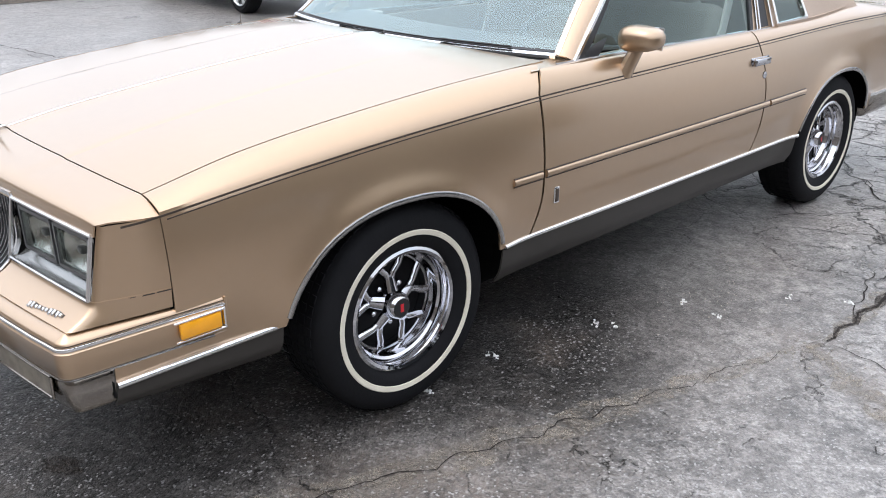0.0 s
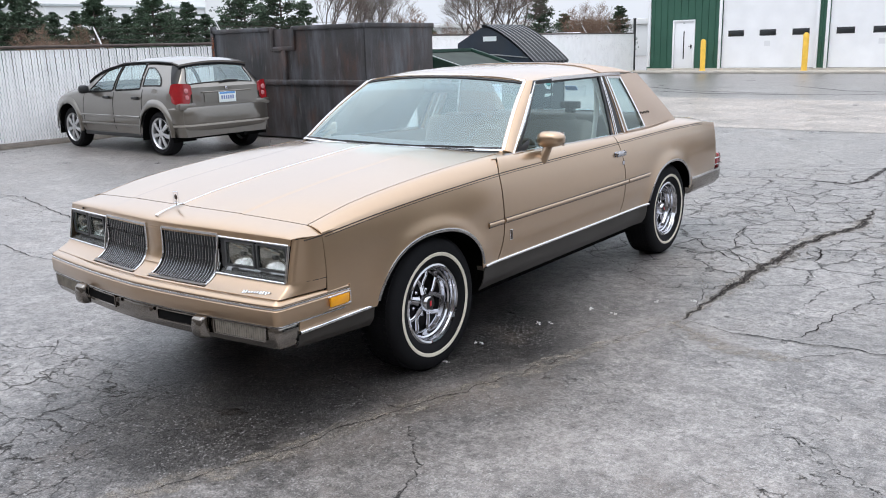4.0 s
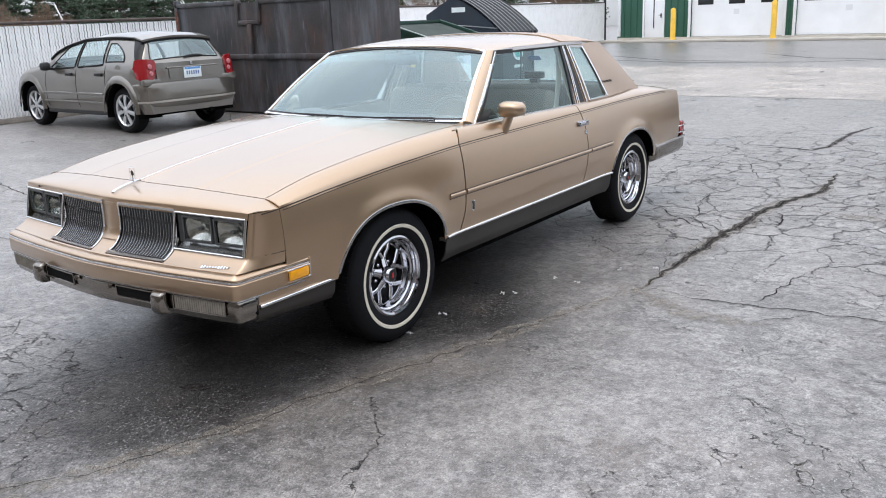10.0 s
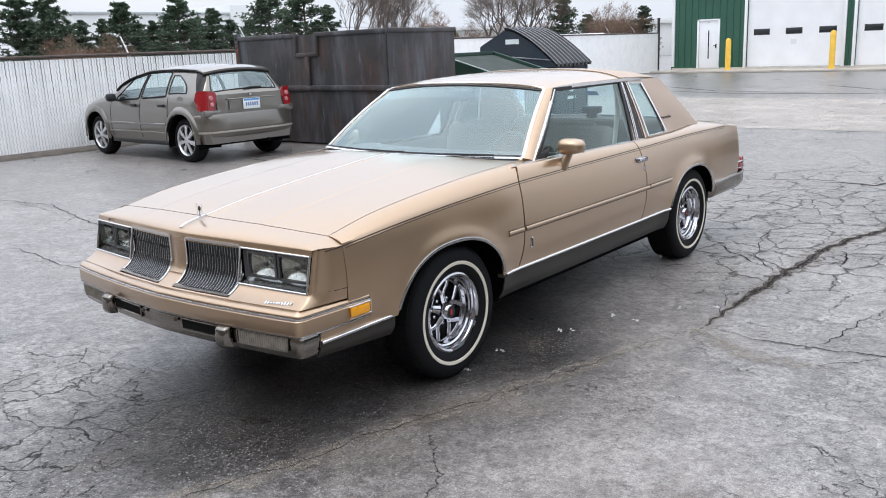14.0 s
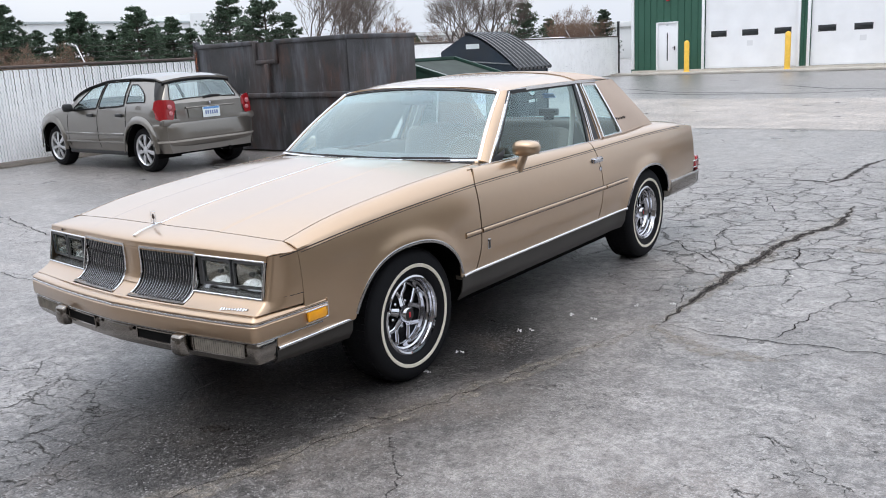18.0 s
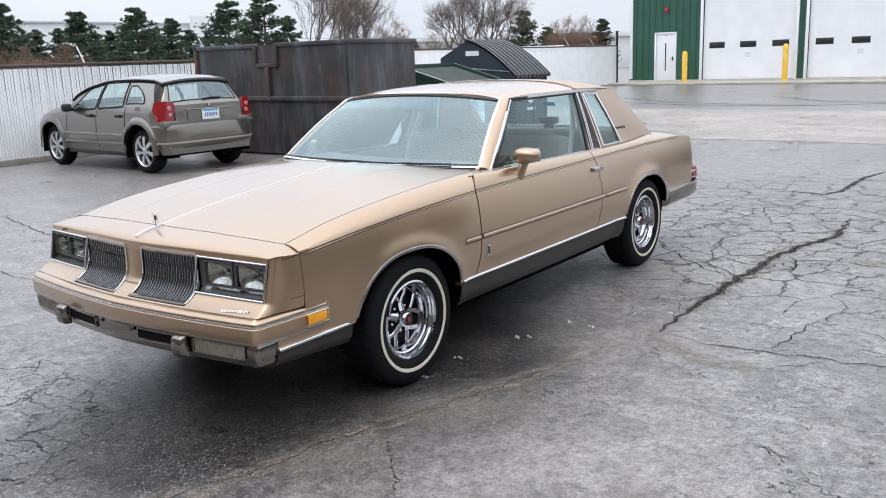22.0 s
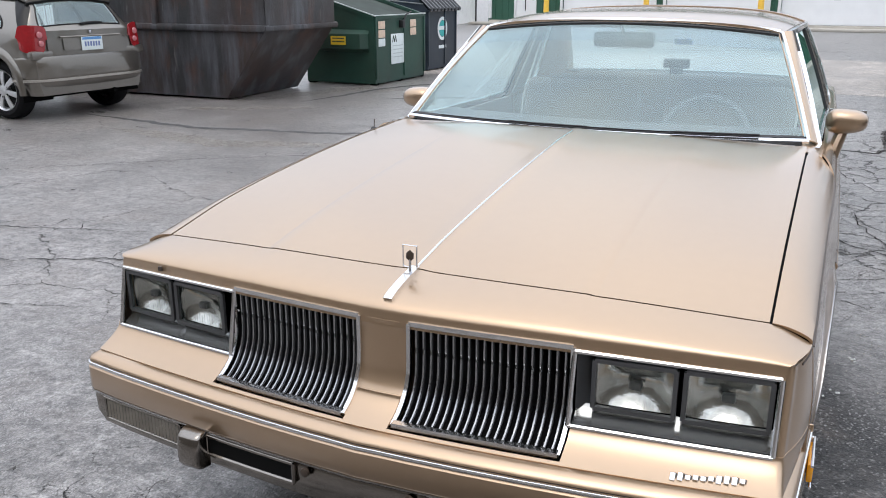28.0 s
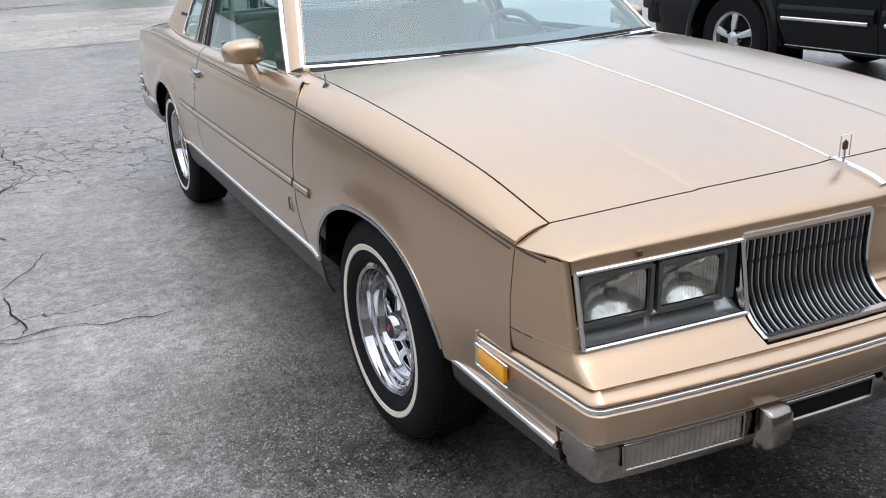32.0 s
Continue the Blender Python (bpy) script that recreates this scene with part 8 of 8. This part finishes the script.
def pine(name, label, height, seed, spread=0.28, bare=0.12):
    """A pine: tapered trunk, tiers of boughs, and tufts of needles along each bough."""
    r = random.Random(seed)
    t = thing(name, label, "tree")
    trunk = bmesh.new()
    lean = [(0.05 * r.uniform(-1, 1) * z, 0.05 * r.uniform(-1, 1) * z, height * z) for z in lin(0, 1, 6)]
    tube(lean, lambda k: 0.16 * (1 - 0.9 * k), lambda k: 0.16 * (1 - 0.9 * k), 8, (0, 1, 0), trunk)
    verts, faces = [], []

    def tuft(c, size, d):
        for q in range(7):
            a = Vector((r.gauss(0, 1), r.gauss(0, 1), r.gauss(0.35, 0.8))).normalized() + d * 0.6
            a.normalize()
            b = a.cross(Vector((r.gauss(0, 1), r.gauss(0, 1), r.gauss(0, 1)))).normalized() * size * 0.20
            i = len(verts)
            verts.extend([c - b, c + b, c + a * size + b * 0.5, c + a * size - b * 0.5])
            faces.append((i, i + 1, i + 2, i + 3))

    n = int(13 + height * 2)
    for i in range(n):
        k = bare + (1 - bare) * (i + r.random()) / n
        z = height * k
        reach = height * spread * (1.05 - k) ** 0.65 * r.uniform(0.55, 1.15)
        for j in range(r.randint(4, 6)):
            a = r.uniform(0, 2 * math.pi)
            d = Vector((math.cos(a), math.sin(a), r.uniform(0.05, 0.45)))
            end = Vector((0, 0, z)) + d * reach
            tube([(0, 0, z), (Vector((0, 0, z)) + d * reach * 0.5 - Vector((0, 0, 0.05))), end], lambda q: 0.035 * (1 - 0.8 * q), lambda q: 0.035 * (1 - 0.8 * q), 4, bm=trunk)
            for q in range(r.randint(13, 18)):
                w = r.uniform(0.2, 1.05)
                c = Vector((0, 0, z)) + d * reach * w + Vector((r.gauss(0, 0.10), r.gauss(0, 0.10), r.gauss(0.03, 0.08))) * reach
                tuft(c, r.uniform(0.09, 0.20) * (0.6 + height / 14), d)
    me = bpy.data.meshes.new("crown")
    me.from_pydata([tuple(v) for v in verts], [], faces)
    me.materials.append(NEEDLE)
    part("trunk", trunk, BARK, t, weld=False)
    part("crown", me, NEEDLE, t, "dark green needles in ragged tufts")
    return t


def bare_tree(name, label, height, seed, mat, stems=1, spread=0.42):
    """A leafless tree whose limbs fork into fine twigs."""
    r = random.Random(seed)
    t = thing(name, label, "tree")
    trunk, twigs = bmesh.new(), bmesh.new()

    def grow(p, d, length, rad, level):
        mid = p + d * length * 0.5 + Vector((r.gauss(0, 0.05), r.gauss(0, 0.05), 0)) * length
        end = p + (d + Vector((r.gauss(0, 0.12), r.gauss(0, 0.12), 0.08))).normalized() * length
        tube([p, mid, end], lambda k: rad * (1 - 0.35 * k), lambda k: rad * (1 - 0.35 * k), 6 if level < 2 else 3, (0, 1, 0.2), trunk if level < 2 else twigs, caps=False)
        if level == 5:
            return
        for k in range(r.randint(3, 4) + (level > 1)):
            w = r.uniform(0.45, 1.0)
            q = p.lerp(mid, w * 2) if w < 0.5 else mid.lerp(end, w * 2 - 1)
            nd = (d + Vector((r.gauss(0, spread), r.gauss(0, spread), r.gauss(0.15, 0.25)))).normalized()
            grow(q, nd, length * r.uniform(0.52, 0.78), max(rad * 0.55, 0.0045), level + 1)

    for k in range(stems):
        a = r.uniform(0, 6.28)
        d = Vector((0.22 * math.cos(a), 0.22 * math.sin(a), 1)).normalized() if stems > 1 else Vector((0, 0, 1))
        grow(Vector((0.15 * math.cos(a) * (stems > 1), 0.15 * math.sin(a) * (stems > 1), 0)), d, height * 0.36, 0.0135 * height / (1 + 0.35 * (stems > 1)), 0)
    part("trunk", trunk, BARK, t, weld=False)
    tagged(part("twig_mass", twigs, mat, t, weld=False), kind="stuff")
    return t


def toward(ax, ay, d):
    """A place on the ground d metres from the camera's spot along a level line of its view."""
    return (3.32 + ax * d, -3.02 + ay * d, 0)


pines = [pine("pine_tree", "dark green pine with a ragged crown behind the fence", 7.0, 3), pine("pine_tree", "dark green pine with a ragged crown behind the fence", 6.2, 8, 0.32), pine("pine_tree", "broad dark green pine behind the container", 8.0, 21, 0.36, 0.05)]
spots = [(0, -0.905, 0.425, 52, 0.8), (1, -0.893, 0.45, 50, 0.81), (0, -0.878, 0.478, 55, 0.55), (1, -0.858, 0.513, 56, 0.8), (0, -0.842, 0.54, 60, 0.56), (1, -0.826, 0.563, 56, 0.83), (0, -0.806, 0.592, 58, 0.64), (1, -0.795, 0.607, 64, 0.66), (2, -0.768, 0.64, 54, 0.65), (2, -0.742, 0.67, 52, 0.67), (0, -0.725, 0.689, 60, 0.65), (1, -0.62, 0.784, 90, 0.54), (2, -0.519, 0.855, 62, 0.56), (1, -0.495, 0.869, 66, 0.57), (0, -0.441, 0.897, 60, 0.52), (1, -0.925, 0.38, 50, 0.85), (0, -0.945, 0.327, 54, 0.84), (2, -0.899, 0.438, 62, 0.5), (2, -0.886, 0.464, 60, 0.48), (0, -0.868, 0.497, 62, 0.6), (2, -0.850, 0.527, 66, 0.5), (0, -0.834, 0.552, 66, 0.62), (2, -0.816, 0.578, 64, 0.52), (1, -0.782, 0.623, 66, 0.66), (0, -0.755, 0.656, 60, 0.6), (2, -0.935, 0.355, 58, 0.6), (1, -0.735, 0.678, 64, 0.6)]
used = set()
for which, ax, ay, d, size in spots:
    x, y, z = toward(ax, ay, d)
    turn = (ax * 1000) % 360
    if which not in used:
        used.add(which)
        pines[which].matrix_world = pose(x, y, z, 0, 0, turn)
        pines[which].scale = (size * 1.3, size * 1.3, size)
    else:
        c = copy_thing(pines[which], pose(x, y, z, 0, 0, turn))
        c.scale = (size * 1.3, size * 1.3, size)
bares = [bare_tree("bare_tree", "leafless grey tree behind the container", 7.5, 5, TWIG, 3), bare_tree("bare_tree", "large leafless tree with spreading limbs", 9.0, 12, TWIG, 2, 0.5), bare_tree("bare_shrub", "leafless russet shrub behind the fence", 5.0, 31, RUSSET, 5, 0.55)]
used = set()
spots = [(0, -0.712, 0.702, 48, 0.95), (0, -0.69, 0.724, 50, 1.0), (0, -0.672, 0.741, 52, 0.85), (1, -0.562, 0.827, 52, 0.95), (1, -0.59, 0.807, 58, 0.9), (1, -0.54, 0.842, 60, 0.8), (2, -0.64, 0.768, 62, 0.91), (2, -0.655, 0.756, 68, 0.88), (2, -0.47, 0.883, 58, 0.84), (2, -0.455, 0.891, 60, 0.85), (2, -0.483, 0.876, 62, 0.81), (2, -0.881, 0.472, 46, 0.62), (2, -0.865, 0.502, 50, 0.65), (2, -0.89, 0.456, 48, 0.6), (2, -0.606, 0.795, 60, 0.69), (2, -0.575, 0.818, 64, 0.76), (2, -0.632, 0.775, 70, 0.73), (0, -0.82, 0.572, 64, 0.46), (2, -0.53, 0.848, 66, 0.71)]
for which, ax, ay, d, size in spots:
    x, y, z = toward(ax, ay, d)
    turn = (ay * 1700) % 360
    if which not in used:
        used.add(which)
        bares[which].matrix_world = pose(x, y, z, 0, 0, turn)
        bares[which].scale = (size,) * 3
    else:
        c = copy_thing(bares[which], pose(x, y, z, 0, 0, turn))
        c.scale = (size,) * 3

far_house = thing("far_building", "long pale commercial building behind the pines", "building", (-80, 44.0, 0), 90.0)
part("wall", box((4.0, 0, 3.0), (18.0, 10.0, 6.1), bevel=0.02), SNOWY, far_house)
part("parapet", box((4.0, 0, 6.1), (18.3, 10.3, 0.22), bevel=0.02), material("grey_coping", (0.42, 0.46, 0.46), 0.7, vary=0.1, scale=1), far_house)
part("tall_wall", box((18.0, -0.3, 3.5), (10.4, 10.0, 7.0), bevel=0.02), SNOWY, far_house)
for x in (16.4, 20.0):
    win = part("window", box((x, -5.32, 5.9), (0.95, 0.10, 0.75), bevel=0.01), DARK_PANE, far_house)
low_house = thing("far_building", "low pale building far behind bare trees", "building", (*toward(-0.585, 0.811, 95)[:2], 0), 35.0)
part("wall", box((0, 0, 1.6), (16, 8, 3.2), bevel=0.02), SNOWY, low_house)
part("roof", box((0, 0, 3.4), (16.6, 8.6, 0.4), bevel=0.03), SNOWY, low_house)
low2 = thing("far_building", "low pale building far behind bare trees", "building", (*toward(-0.452, 0.892, 90)[:2], 0), 20.0)
part("wall", box((0, 0, 1.5), (9, 8, 3.0), bevel=0.02), SNOWY, low2)
part("roof", box((0, 0, 3.2), (9.6, 8.6, 0.5), bevel=0.03), SNOWY, low2)
van = thing("white_van", "white van roof showing over the fence", "car", (*toward(-0.508, 0.861, 46)[:2], 0), 60.0)
part("body", box((0, 0, 1.0), (4.6, 1.9, 1.3), bevel=0.18), WHITE_DOOR, van)
part("roof", box((0.1, 0, 1.72), (2.9, 1.6, 0.5), bevel=0.18), WHITE_DOOR, van)
part("window", box((0.1, -0.79, 1.70), (2.3, 0.06, 0.26), bevel=0.02), DARK_PANE, van)
for x in (-1.5, 1.5):
    bm = lathe([(0.2, -0.1), (0.34, -0.1), (0.34, 0.1), (0.2, 0.1)], 20)
    bmesh.ops.transform(bm, matrix=Matrix.Translation((x, -0.85, 0.34)) @ pose(0, 0, 0, 0, 0, 90), verts=bm.verts)
    part("wheel", bm, TYRE, van)
